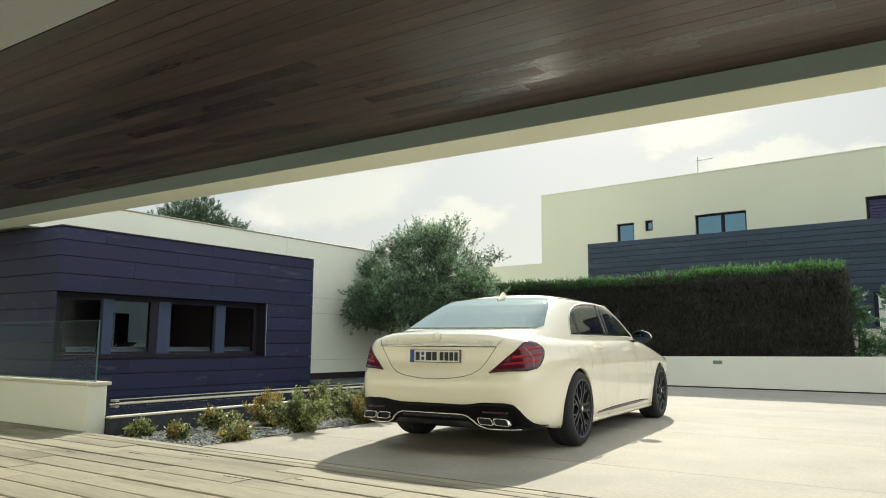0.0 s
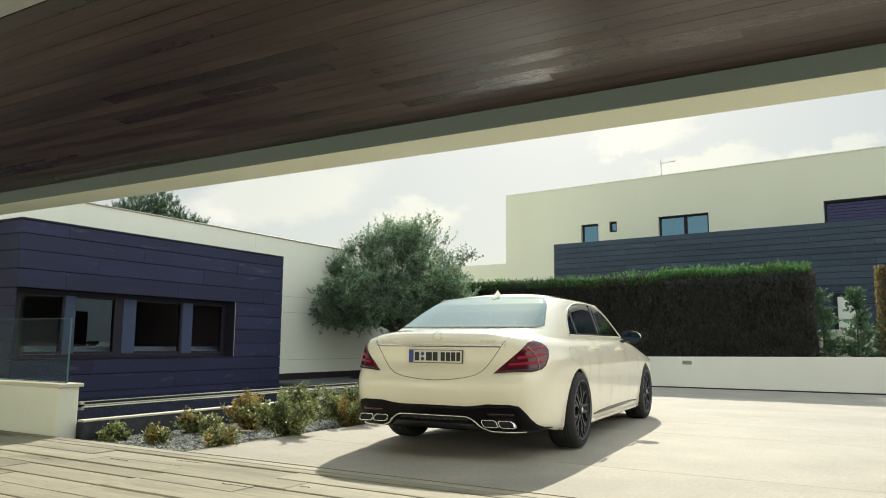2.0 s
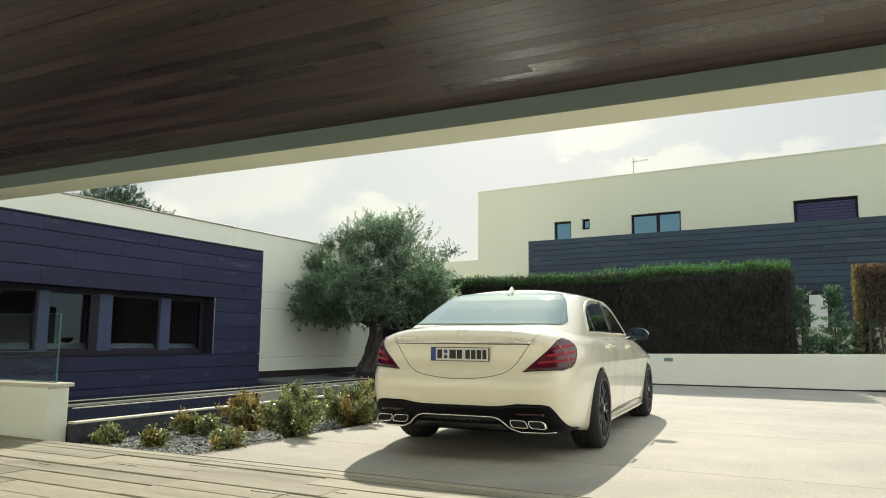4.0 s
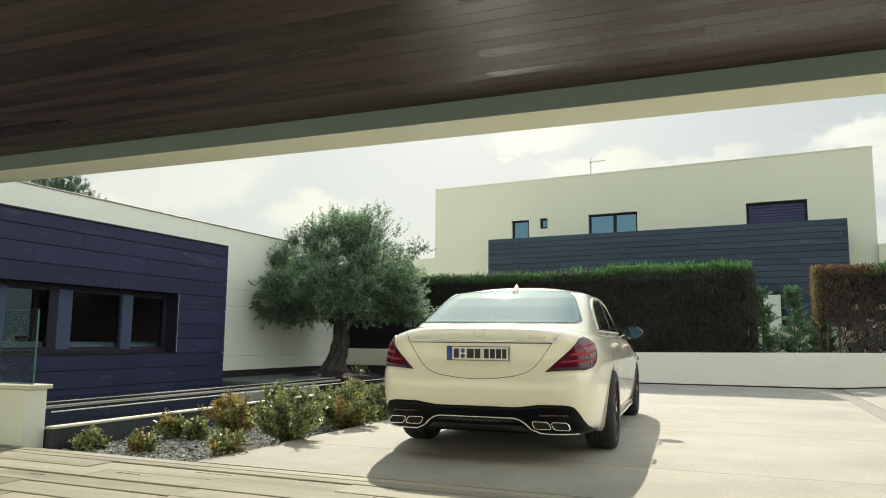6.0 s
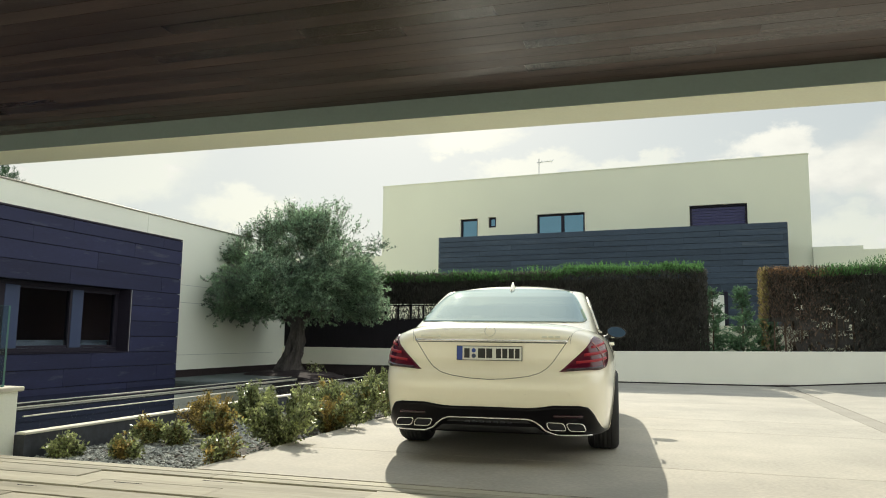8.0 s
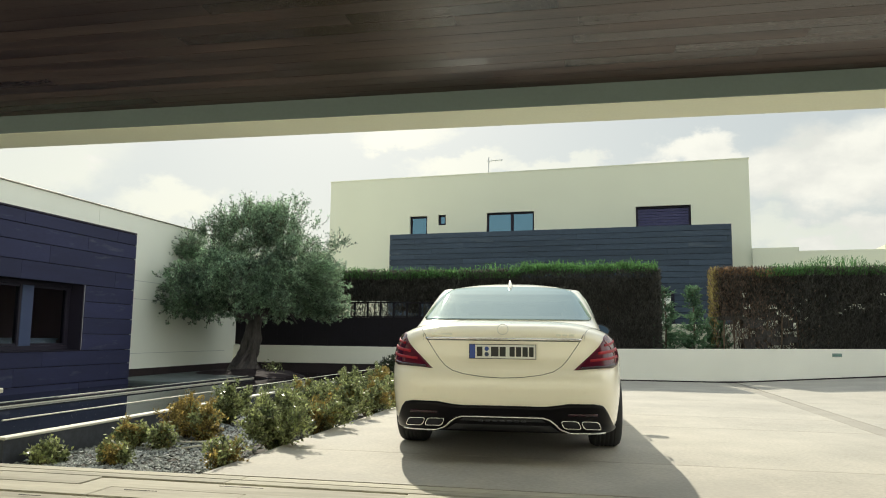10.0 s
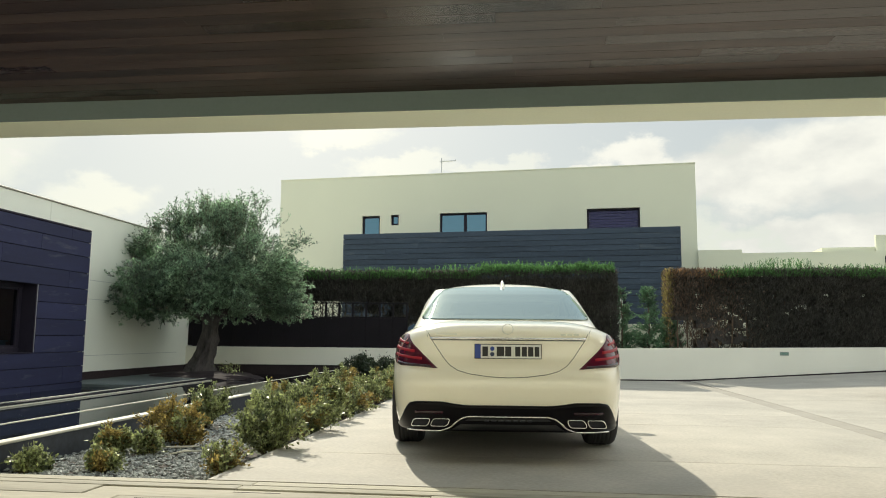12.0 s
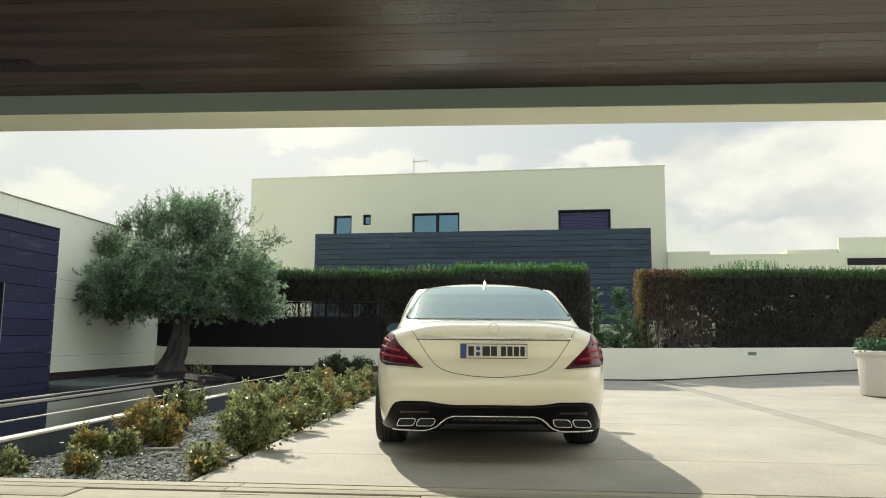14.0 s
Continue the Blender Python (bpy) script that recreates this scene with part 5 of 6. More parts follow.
    ring_m = Matrix.Translation((0, -1.102, 1.018)) @ Matrix.Rotation(radians(72), 4, "X")
    add_tube(bm, [ring_m @ Vector((0.042 * math.cos(a), 0.042 * math.sin(a), 0)) for a in np.linspace(0, 2 * math.pi, 33)], 0.0032, 6, False)
    part("ring_badge", bm, M_SILVER, car, "round chrome badge")
    for xa, xb in ((-0.56, -0.40), (0.41, 0.45), (0.46, 0.50), (0.51, 0.55)):
        flat_piece("letter_bar", [(xa, 0.968), (xb, 0.968), (xb, 0.984), (xa, 0.984)], -1.118, 0.02, M_SILVER, car, "small silver lettering bar")
    for s in (-0.62, -0.28, 0.28, 0.62):
        p = LOWER.at(s, 0.545, 0.002)
        bm = bmesh.new()
        bmesh.ops.create_cone(bm, cap_ends=True, segments=14, radius1=0.011, radius2=0.011, depth=0.003, matrix=Matrix.Translation(p) @ Matrix.Rotation(math.pi / 2, 4, "X"))
        part("parking_sensor", bm, M_PAINT, car)


def build_exhaust(sgn, xa, xb):
    lo, hi = (xa, xb) if sgn > 0 else (-xb, -xa)
    zc, h = 0.303, 0.062
    bm = bmesh.new()
    skew = 0.012 * sgn
    def ring(y, inset):
        pts = []
        r = 0.022
        w2, h2 = (hi - lo) / 2 - inset, h / 2 - inset
        cx = (lo + hi) / 2
        for qx, qz, a0 in ((1, 1, 0), (-1, 1, 90), (-1, -1, 180), (1, -1, 270)):
            for k in range(5):
                a = radians(a0 + k * 22.5)
                rr = max(0.004, r - inset * 0.5)
                px, pz = qx * (w2 - rr) + rr * math.cos(a), qz * (h2 - rr) + rr * math.sin(a)
                pts.append(bm.verts.new((cx + px - skew * pz / h2, y, zc + pz)))
        return pts
    rings = [ring(-1.12, 0.0), ring(-1.176, 0.0), ring(-1.180, 0.0035), ring(-1.176, 0.007), ring(-1.10, 0.008)]
    for a, b in zip(rings, rings[1:]):
        for k in range(20):
            bm.faces.new((a[k], a[(k + 1) % 20], b[(k + 1) % 20], b[k]))
    tip = part("exhaust_tip", bm, M_CHROME, car, "squared chrome exhaust tip", True)
    # flat dark cap whose colour stands for the shade inside the tip
    bm = bmesh.new()
    bm.faces.new(ring_face(bm, lo, hi, zc, h))
    part("exhaust_bore", bm, M_DARKGAP, tip, "flat dark face put in as the shaded depth of the bore")


def ring_face(bm, lo, hi, zc, h):
    return [bm.verts.new(p) for p in ((lo + 0.008, -1.164, zc - h / 2 + 0.006), (hi - 0.008, -1.164, zc - h / 2 + 0.006), (hi - 0.008, -1.164, zc + h / 2 - 0.006), (lo + 0.008, -1.164, zc + h / 2 - 0.006))]


def build_wheel(x, y, sgn):
    wheel = new("wheel")
    wheel.parent = car
    wheel.location = (x, y, 0.353)
    turn = Matrix.Rotation(math.pi / 2 * sgn, 4, "Y")
    w = 0.128
    prof = [(0.272, -w), (0.305, -w - 0.006), (0.330, -w + 0.004), (0.347, -w + 0.030), (0.352, -w + 0.055)]
    for k in range(5):
        c = -0.072 + k * 0.036
        prof += [(0.352, c - 0.013), (0.3455, c - 0.010), (0.3455, c - 0.004), (0.352, c)]
    prof += [(0.352, w - 0.055), (0.347, w - 0.030), (0.330, w - 0.004), (0.305, w + 0.006), (0.272, w)]
    part("tyre", add_lathe(bmesh.new(), prof, 48, turn), M_RUBBER, wheel, "black low-profile tyre", True)
    rim = part("rim", add_lathe(bmesh.new(), [(0.262, -0.12), (0.235, -0.10), (0.225, 0.0), (0.235, 0.095), (0.250, 0.112), (0.262, 0.128), (0.268, 0.126), (0.268, 0.118)], 48, turn), M_RIM, wheel, "dark alloy rim", True)
    rim.scale = (1, 1.04, 1.04)
    part("brake_disc", add_lathe(bmesh.new(), [(0.02, 0.02), (0.19, 0.02), (0.19, -0.01), (0.02, -0.01)], 32, turn), M_STEEL, wheel, "grey brake disc", False)
    part("wheel_shadow_plate", add_lathe(bmesh.new(), [(0.0, -0.09), (0.24, -0.09)], 32, turn), M_DARKGAP, wheel)
    bm = bmesh.new()
    add_tube(bm, [turn @ Vector((0.259 * math.cos(a), 0.259 * math.sin(a), 0.127)) for a in np.linspace(0, 2 * math.pi, 49)], 0.0045, 6, False)
    part("rim_lip", bm, M_RIMLIP, rim, "thin grey rim edge", True)
    for k in range(5):
        for d in (-1, 1):
            bm = bmesh.new()
            a = radians(90 + 72 * k)
            def at(r0, da, z0):
                return Vector((r0 * math.cos(a + d * da), r0 * math.sin(a + d * da), z0))
            # a blade from the hub, and the fork that leaves it half-way out
            for q0, q1, w0, w1 in ((at(0.040, 0.62, 0.106), at(0.150, 0.20, 0.116), 0.013, 0.0095), (at(0.150, 0.20, 0.116), at(0.256, 0.14, 0.114), 0.0095, 0.0085), (at(0.135, 0.22, 0.114), at(0.256, 0.50, 0.114), 0.0085, 0.008)):
                dr = (q1 - q0).normalized()
                nn = Vector((-dr.y, dr.x, 0))
                c = [q0 + nn * w0, q1 + nn * w1, q1 - nn * w1, q0 - nn * w0]
                tops = [bm.verts.new(turn @ v) for v in c]
                lows = [bm.verts.new(turn @ (v + nn * (0.005 if i < 2 else -0.005) - Vector((0, 0, 0.035)))) for i, v in enumerate(c)]
                bm.faces.new(tops)
                for i in range(4):
                    bm.faces.new((tops[i], lows[i], lows[(i + 1) % 4], tops[(i + 1) % 4]))
            part("spoke", bm, M_RIM, rim)
    part("hub_cap", add_lathe(bmesh.new(), [(0.0, 0.125), (0.030, 0.123), (0.045, 0.115), (0.05, 0.09)], 24, turn), M_RIM, rim, "round dark hub cap", True)
    part("hub_badge", add_lathe(bmesh.new(), [(0.0, 0.128), (0.018, 0.128), (0.022, 0.124)], 20, turn), M_SILVER, rim, "small silver centre disc")
    return wheel


def build_mirror(sgn):
    bm = bmesh.new()
    bmesh.ops.create_uvsphere(bm, u_segments=20, v_segments=12, radius=1)
    for v in bm.verts:
        c = v.co
        x, z = c.x * 0.115, c.z * (0.072 - 0.012 * c.x)
        y = c.y * (0.085 if c.y > 0 else 0.035)
        v.co = (sgn * (0.995 + x), 2.15 + y, 1.058 + z)
    mirror = part("wing_mirror", bm, M_PAINT, car, "white wing mirror", True)
    bm = bmesh.new()
    pts = [(0.106 * math.cos(a), 0.062 * math.sin(a)) for a in np.linspace(0, 2 * math.pi, 25)[:-1]]
    bm.faces.new([bm.verts.new((sgn * (0.995 + x), 2.108, 1.056 + z - 0.01 * x / 0.1)) for x, z in pts])
    part("mirror_glass", bm, M_CHROME_DARK, mirror, "blue-tinted mirror glass")
    bm = bmesh.new()
    add_tube(bm, [(sgn * (0.995 + x * 1.03), 2.112, 1.056 + z * 1.06 - 0.01 * x / 0.1) for x, z in pts + pts[:1]], 0.008, 6, False)
    part("mirror_rim", bm, M_TRIM, mirror)
    bm = bmesh.new()
    add_tube(bm, [(sgn * 0.84, 2.14, 0.99), (sgn * 0.93, 2.15, 1.015)], [0.022, 0.02], 8)
    part("mirror_arm", bm, M_TRIM, mirror)


def build_car():
    build_body()
    build_roof()
    build_glass()
    for sgn in (1, -1):
        build_lamp(sgn)
        build_mirror(sgn)
        for y, _ in WHEELS:
            build_wheel(sgn * (0.856 if y < 1 else 0.838), y, sgn)
            build_arch(sgn, y, 0.352)
        for y0, z0 in ((0.62, 0.925), (1.72, 0.915)):
            bm = bmesh.new()
            xs = LOWER.side(y0, z0)
            add_tube(bm, [(sgn * (xs - 0.002), y0 - 0.115, z0), (sgn * (xs + 0.028), y0 - 0.095, z0), (sgn * (xs + 0.032), y0 + 0.09, z0 - 0.004), (sgn * (xs - 0.002), y0 + 0.115, z0 - 0.004)], 0.013, 8)
            part("door_handle", bm, M_PAINT, car, "white door handle")
        # shut lines of the doors, drawn as fine grooves
        for line in (((0.33, 0.945), (0.34, 0.78), (0.30, 0.62), (0.28, 0.48), (0.30, 0.30)), ((1.24, 0.945), (1.23, 0.6), (1.22, 0.30)), ((2.40, 0.945), (2.42, 0.6), (2.36, 0.30))):
            ys = np.linspace(0, 1, 24)
            ly = np.interp(ys, np.linspace(0, 1, len(line)), [p[0] for p in line])
            lz = np.interp(ys, np.linspace(0, 1, len(line)), [p[1] for p in line])
            a = [Vector((sgn * (LOWER.side(y - 0.0015, z) + 0.001), y - 0.0015, z)) for y, z in zip(ly, lz)]
            b = [Vector((sgn * (LOWER.side(y + 0.0015, z) + 0.001), y + 0.0015, z)) for y, z in zip(ly, lz)]
            for p in a + b:
                p.z = nose_drop(p.y, p.z)
            grid_part("shut_line", [a, b], M_GAPSIDE, car, "fine shut line of a door", 0.002)
        a, b = [], []
        for y in np.linspace(0.55, 2.62, 30):
            q = (y - 0.55) / 2.07
            z = 0.262 + 0.012 * q
            a.append(Vector((sgn * (LOWER.side(y, z) + 0.012), y, z)))
            b.append(Vector((sgn * (LOWER.side(y, z) + 0.004), y, z + 0.035 * max(0.0, math.sin(math.pi * q)) ** 0.6 + 0.002)))
        grid_part("sill_insert", [a, b], M_BLACKGLOSS, car, "dark insert along the sill", 0.004)
        ws = LOWER.side(2.62, 0.80)
        box("letter_bar", (sgn * ws - 0.003, 2.62, 0.790), (sgn * ws + 0.003, 2.76, 0.806), M_SILVER, car, 0.001, "small silver lettering bar")
        skirt = bmesh.new()
        add_tube(skirt, [(sgn * (LOWER.side(y, 0.22) + 0.006), y, 0.205) for y in np.linspace(0.45, 2.72, 16)], 0.022, 8)
        part("side_skirt", skirt, M_PAINT, car, "white side skirt", True)
    # fuel flap
    flap = [(0.0, 0.80), (0.17, 0.80), (0.19, 0.82), (0.19, 0.895), (0.17, 0.915), (0.0, 0.915), (-0.02, 0.895), (-0.02, 0.82), (0.0, 0.80)]
    q = [Vector((LOWER.side(y - 0.21, z + 0.012) + 0.001, y - 0.21, z + 0.012)) for y, z in flap]
    bm = bmesh.new()
    add_tube(bm, q, 0.0013, 5, False)
    part("fuel_flap_line", bm, M_GAPSIDE, car)
    build_tail()
    bm = bmesh.new()
    rows = [(0.16, 1.438, 0.004), (0.20, 1.452, 0.03), (0.26, 1.485, 0.036), (0.29, 1.515, 0.006), (0.31, 1.512, 0.006), (0.36, 1.475, 0.034), (0.42, 1.46, 0.005)]
    sec = []
    for y, z, w in rows:
        sec.append([bm.verts.new((sx * w * f, y, zz)) for sx, f, zz in ((-1, 1, 1.395), (-1, 0.45, z - 0.006), (0, 1, z), (1, 0.45, z - 0.006), (1, 1, 1.395))])
    for p, r in zip(sec, sec[1:]):
        for k in range(4):
            bm.faces.new((p[k], p[k + 1], r[k + 1], r[k]))
    part("aerial_fin", bm, M_PAINT, car, "white shark-fin aerial", True)
    # underside and cabin
    box("underbody", (-0.66, -0.95, 0.235), (0.66, 3.9, 0.60), M_TRIM, car, 0.03)
    box("parcel_shelf", (-0.70, -0.45, 0.98), (0.70, 0.20, 1.02), M_SEAT, car, 0.01)
    for x in (-0.38, 0.38):
        for y in (0.30, 1.30):
            bm = bmesh.new()
            add_box(bm, (x - 0.25, y, 0.62), (x + 0.25, y + 0.13, 1.16), 0.04, None, 2)
            add_box(bm, (x - 0.13, y + 0.01, 1.19), (x + 0.13, y + 0.10, 1.34 if y > 1 else 1.28), 0.035, None, 2)
            part("seat_back", bm, M_SEAT, car, "dark leather seat back")
    box("cabin_floor", (-0.72, -0.2, 0.61), (0.72, 2.4, 0.64), M_SEAT, car)
    box("dashboard", (-0.70, 2.05, 0.85), (0.70, 2.40, 1.02), M_SEAT, car, 0.03)


build_car()
for ob in car.children:
    if ob.name.split(".")[0] in ("roof", "rear_window", "window_seal", "windscreen", "side_window", "door_pillar", "window_trim"):
        lifted(ob)
roof_ob = next(ob for ob in car.children if ob.name.split(".")[0] == "roof")
roof_tree = BVHTree.FromPolygons([v.co.copy() for v in roof_ob.data.vertices], [tuple(p.vertices) for p in roof_ob.data.polygons])
for sgn in (1, -1):
    track = []
    for k in range(30):
        y = 0.13 + k * 0.058
        x = 0.575 + 0.03 * math.sin(math.pi * k / 29)
        hit = roof_tree.ray_cast(Vector((sgn * x, y, 2.0)), Vector((0, 0, -1)))[0]
        if hit:
            track.append(hit + Vector((0, 0, 0.0015)))
    bm = bmesh.new()
    add_tube(bm, track, 0.0045, 5)
    part("roof_ditch", bm, M_TRIM, car, "dark seam strip along the roof edge")


# ---- plants ----
def unit(v):
    return v / (np.linalg.norm(v, axis=-1, keepdims=True) + 1e-9)


def limb(bm, p, d, length, radius, r, depth, tips, bend=0.35):
    pts, rad = [np.array(p, float)], [radius]
    d = unit(np.array(d, float))
    steps = 5
    for i in range(steps):
        d = unit(d + r.normal(0, bend / steps * 1.6, 3) + np.array([0, 0, 0.05]))
        pts.append(pts[-1] + d * length / steps)
        rad.append(radius * (1 - 0.55 * (i + 1) / steps))
    add_tube(bm, [Vector(q) for q in pts], rad, 7 if radius > 0.04 else 5)
    tips.append(pts[-1])
    if depth:
        for k in range(3):
            q = pts[2 + k]
            limb(bm, q, d + r.normal(0, 0.65, 3), length * 0.62, rad[2 + k] * 0.7, r, depth - 1, tips, bend)


def build_olive():
    r = np.random.RandomState(21)
    base = np.array([-9.72, 15.15, 0.0])
    tree = empty("olive_tree", pose(*base), "old olive tree with gnarled trunk and dense grey-green crown", "tree")
    bm = bmesh.new()
    # gnarled leaning trunk
    line = [(-0.10, 0.0, -0.10), (-0.06, 0, 0.12), (0.02, 0.02, 0.36), (0.12, 0.0, 0.62), (0.18, -0.02, 0.90), (0.21, -0.04, 1.20), (0.20, -0.02, 1.55)]
    rad = [0.40, 0.33, 0.245, 0.178, 0.155, 0.152, 0.155]
    n = 90
    rings = []
    smooth_t = np.linspace(0, len(line) - 1, 120)
    for t in smooth_t:
        i = min(int(t), len(line) - 2)
        f = t - i
        c = np.array(line[i]) * (1 - f) + np.array(line[i + 1]) * f
        rr = rad[i] * (1 - f) + rad[i + 1] * f
        row = []
        for k in range(n):
            a = 2 * math.pi * k / n
            q = Vector((math.cos(a) * 1.7, math.sin(a) * 1.7, t * 0.5))
            bulge = 1 + 0.34 * noise.noise(q * 1.3) + 0.12 * math.sin(a * 3 + t * 0.8) + 0.12 * noise.noise(q * 4) + 0.09 * abs(noise.noise(Vector((q.x * 6, q.y * 6, t * 0.9)))) + 0.05 * noise.noise(q * 11) - 0.10 * max(0.0, noise.noise(Vector((q.x * 5 + t * 1.2, q.y * 5, t * 0.7)))) + 0.05 * noise.noise(Vector((q.x * 14, q.y * 14, t * 2.2)))
            row.append(bm.verts.new((c[0] + rr * bulge * math.cos(a), c[1] + rr * bulge * math.sin(a), c[2])))
        rings.append(row)
    for a, b in zip(rings, rings[1:]):
        for k in range(n):
            bm.faces.new((a[k], a[(k + 1) % n], b[(k + 1) % n], b[k]))
    part("trunk", bm, M_BARK, tree, "twisted grey-brown trunk", True)
    bm = bmesh.new()
    tips = []
    for k in range(8):
        a = 2 * math.pi * k / 8 + 0.3
        limb(bm, (0.2 + 0.08 * math.cos(a), 0.08 * math.sin(a), 1.30), (math.cos(a) * 1.25, math.sin(a) * 1.1, 0.75 + 0.35 * (k % 2)), 1.12, 0.095, r, 2, tips, 0.5)
    part("limb_frame", bm, M_BARK, tree)
    # crown: leafy twigs spread through a broad dome with a ragged, airy top
    mid = np.array([0.22, -0.05, 2.20])
    tufts = []
    while len(tufts) < 640:
        z = r.uniform(-0.76, 1.36)
        a = r.uniform(0, 2 * math.pi)
        wide = 1.82 * max(0.0, 1 - ((z + 0.35) / 1.76) ** 2.3) ** 0.5 if z > -0.35 else 1.82 + 0.25 * (z + 0.35)
        v = Vector((math.cos(a), math.sin(a), z))
        wide *= 1 + 0.24 * noise.noise(v * 1.6 + Vector((4, 4, 4))) + 0.16 * noise.noise(v * 3.7 + Vector((9, 9, 9)))
        q = r.uniform(0.03, 1.0) ** 0.5 * wide
        c = np.array([math.cos(a) * q, math.sin(a) * q * (0.93 - 0.35 * smooth_step(0.0, 0.8, z)), z + 0.06 * noise.noise(v * 5)])
        if noise.noise(Vector(c * 1.9 + 2.0)) > (0.04 if z > 0.25 else 0.46):
            continue
        if z < -0.50 and q < 0.85:
            continue
        tufts.append(c + mid)
    # outer sprays that break the outline
    tufts += [mid + np.array(p) for p in ((-0.55, 0, 1.42), (-0.85, 0.1, 1.25), (-0.35, 0.1, 1.50), (0.62, 0, 1.42), (0.85, 0.1, 1.34), (0.4, -0.1, 1.30), (-1.35, 0, 0.85), (1.30, 0, 1.05), (-0.65, 0.2, 1.55), (-0.20, 0, 1.60), (0.70, 0.2, 1.58), (0.95, 0, 1.48), (0.45, 0.3, 1.50), (-0.95, 0.2, 1.40), (1.72, 0.1, 0.62), (1.95, 0.05, 0.70),
                                          (1.85, 0, 0.15), (-1.85, 0, 0.35), (-1.90, -0.1, -0.20), (-1.90, 0, -0.48), (-1.65, -0.1, -0.70), (-1.30, -0.1, -0.80), (1.55, 0, -0.45), (1.45, -0.1, -0.66), (1.65, -0.1, -0.15))]
    tufts = np.array(tufts)
    bm = bmesh.new()
    pos, dirs = [], []
    for c in tufts:
        out = unit(c - mid)
        high = smooth_step(-0.2, 1.1, c[2] - mid[2])
        for _ in range(13):
            s = c + r.normal(0, 0.085, 3)
            d = unit(out * 0.55 + np.array([0, 0, 0.15 + 0.75 * high]) + r.normal(0, 0.50, 3))
            ln = r.uniform(0.10, 0.22) * (1 + 0.35 * high)
            e = s + d * ln
            bow = r.normal(0, 0.03, 3)
            if r.rand() < 0.5:
                add_tube(bm, [Vector(s), Vector((s + e) / 2 + bow), Vector(e)], [0.005, 0.0035, 0.0015], 3, False)
            k = int(17 + 17 * (1 - high))
            t = r.uniform(0.0, 1.0, (k, 1))
            pos.append(s + (e - s) * t + bow * (4 * t * (1 - t)) + r.normal(0, 0.012, (k, 3)))
            dirs.append(np.tile(d * 0.75, (k, 1)) + r.normal(0, 0.55, (k, 3)))
    tagged(part("twig_growth", bm, M_TWIG, tree), kind="stuff")
    leaf_mesh("crown", np.vstack(pos), np.vstack(dirs), 0.052, 0.0165, M_OLIVE, tree, r, 0.25)
    # dark bed of stones and low growth round the foot, and a sprig in the water
    bm = bmesh.new()
    bmesh.ops.create_icosphere(bm, subdivisions=3, radius=1)
    for v in bm.verts:
        k = 1 + 0.2 * noise.noise(v.co * 3)
        v.co = Vector((v.co.x * 1.25 * k, v.co.y * 0.75 * k, v.co.z * 0.16))
    isle = part("tree_island", bm, M_DARKSTONE, None)
    isle.location = (base[0] + 0.1, base[1], 0.06)
    tagged(isle, "low dark mound of stones at the foot of the olive tree", "stones")
    for (px, py, h) in ((-9.0, 15.0, 0.30), (-9.25, 15.45, 0.22)):
        sprig = empty("water_plant", pose(px, py, 0.05), "small leafy sprig standing in the pool", "plant", "water plants")
        q = r.normal(0, 1, (90, 3)) * np.array([0.10, 0.10, h * 0.3]) + np.array([0, 0, h * 0.5])
        q[:, 2] = np.abs(q[:, 2])
        leaf_mesh("leaves", q, np.tile([0, 0, 1.0], (90, 1)), 0.07, 0.03, M_SHRUB, sprig, r, 0.7)
        bm = bmesh.new()
        for _ in range(4):
            add_tube(bm, [(0, 0, -0.1), tuple(r.normal(0, 0.05, 2)) + (h * 0.8,)], 0.004, 4)
        part("woody_base", bm, M_TWIG, sprig)


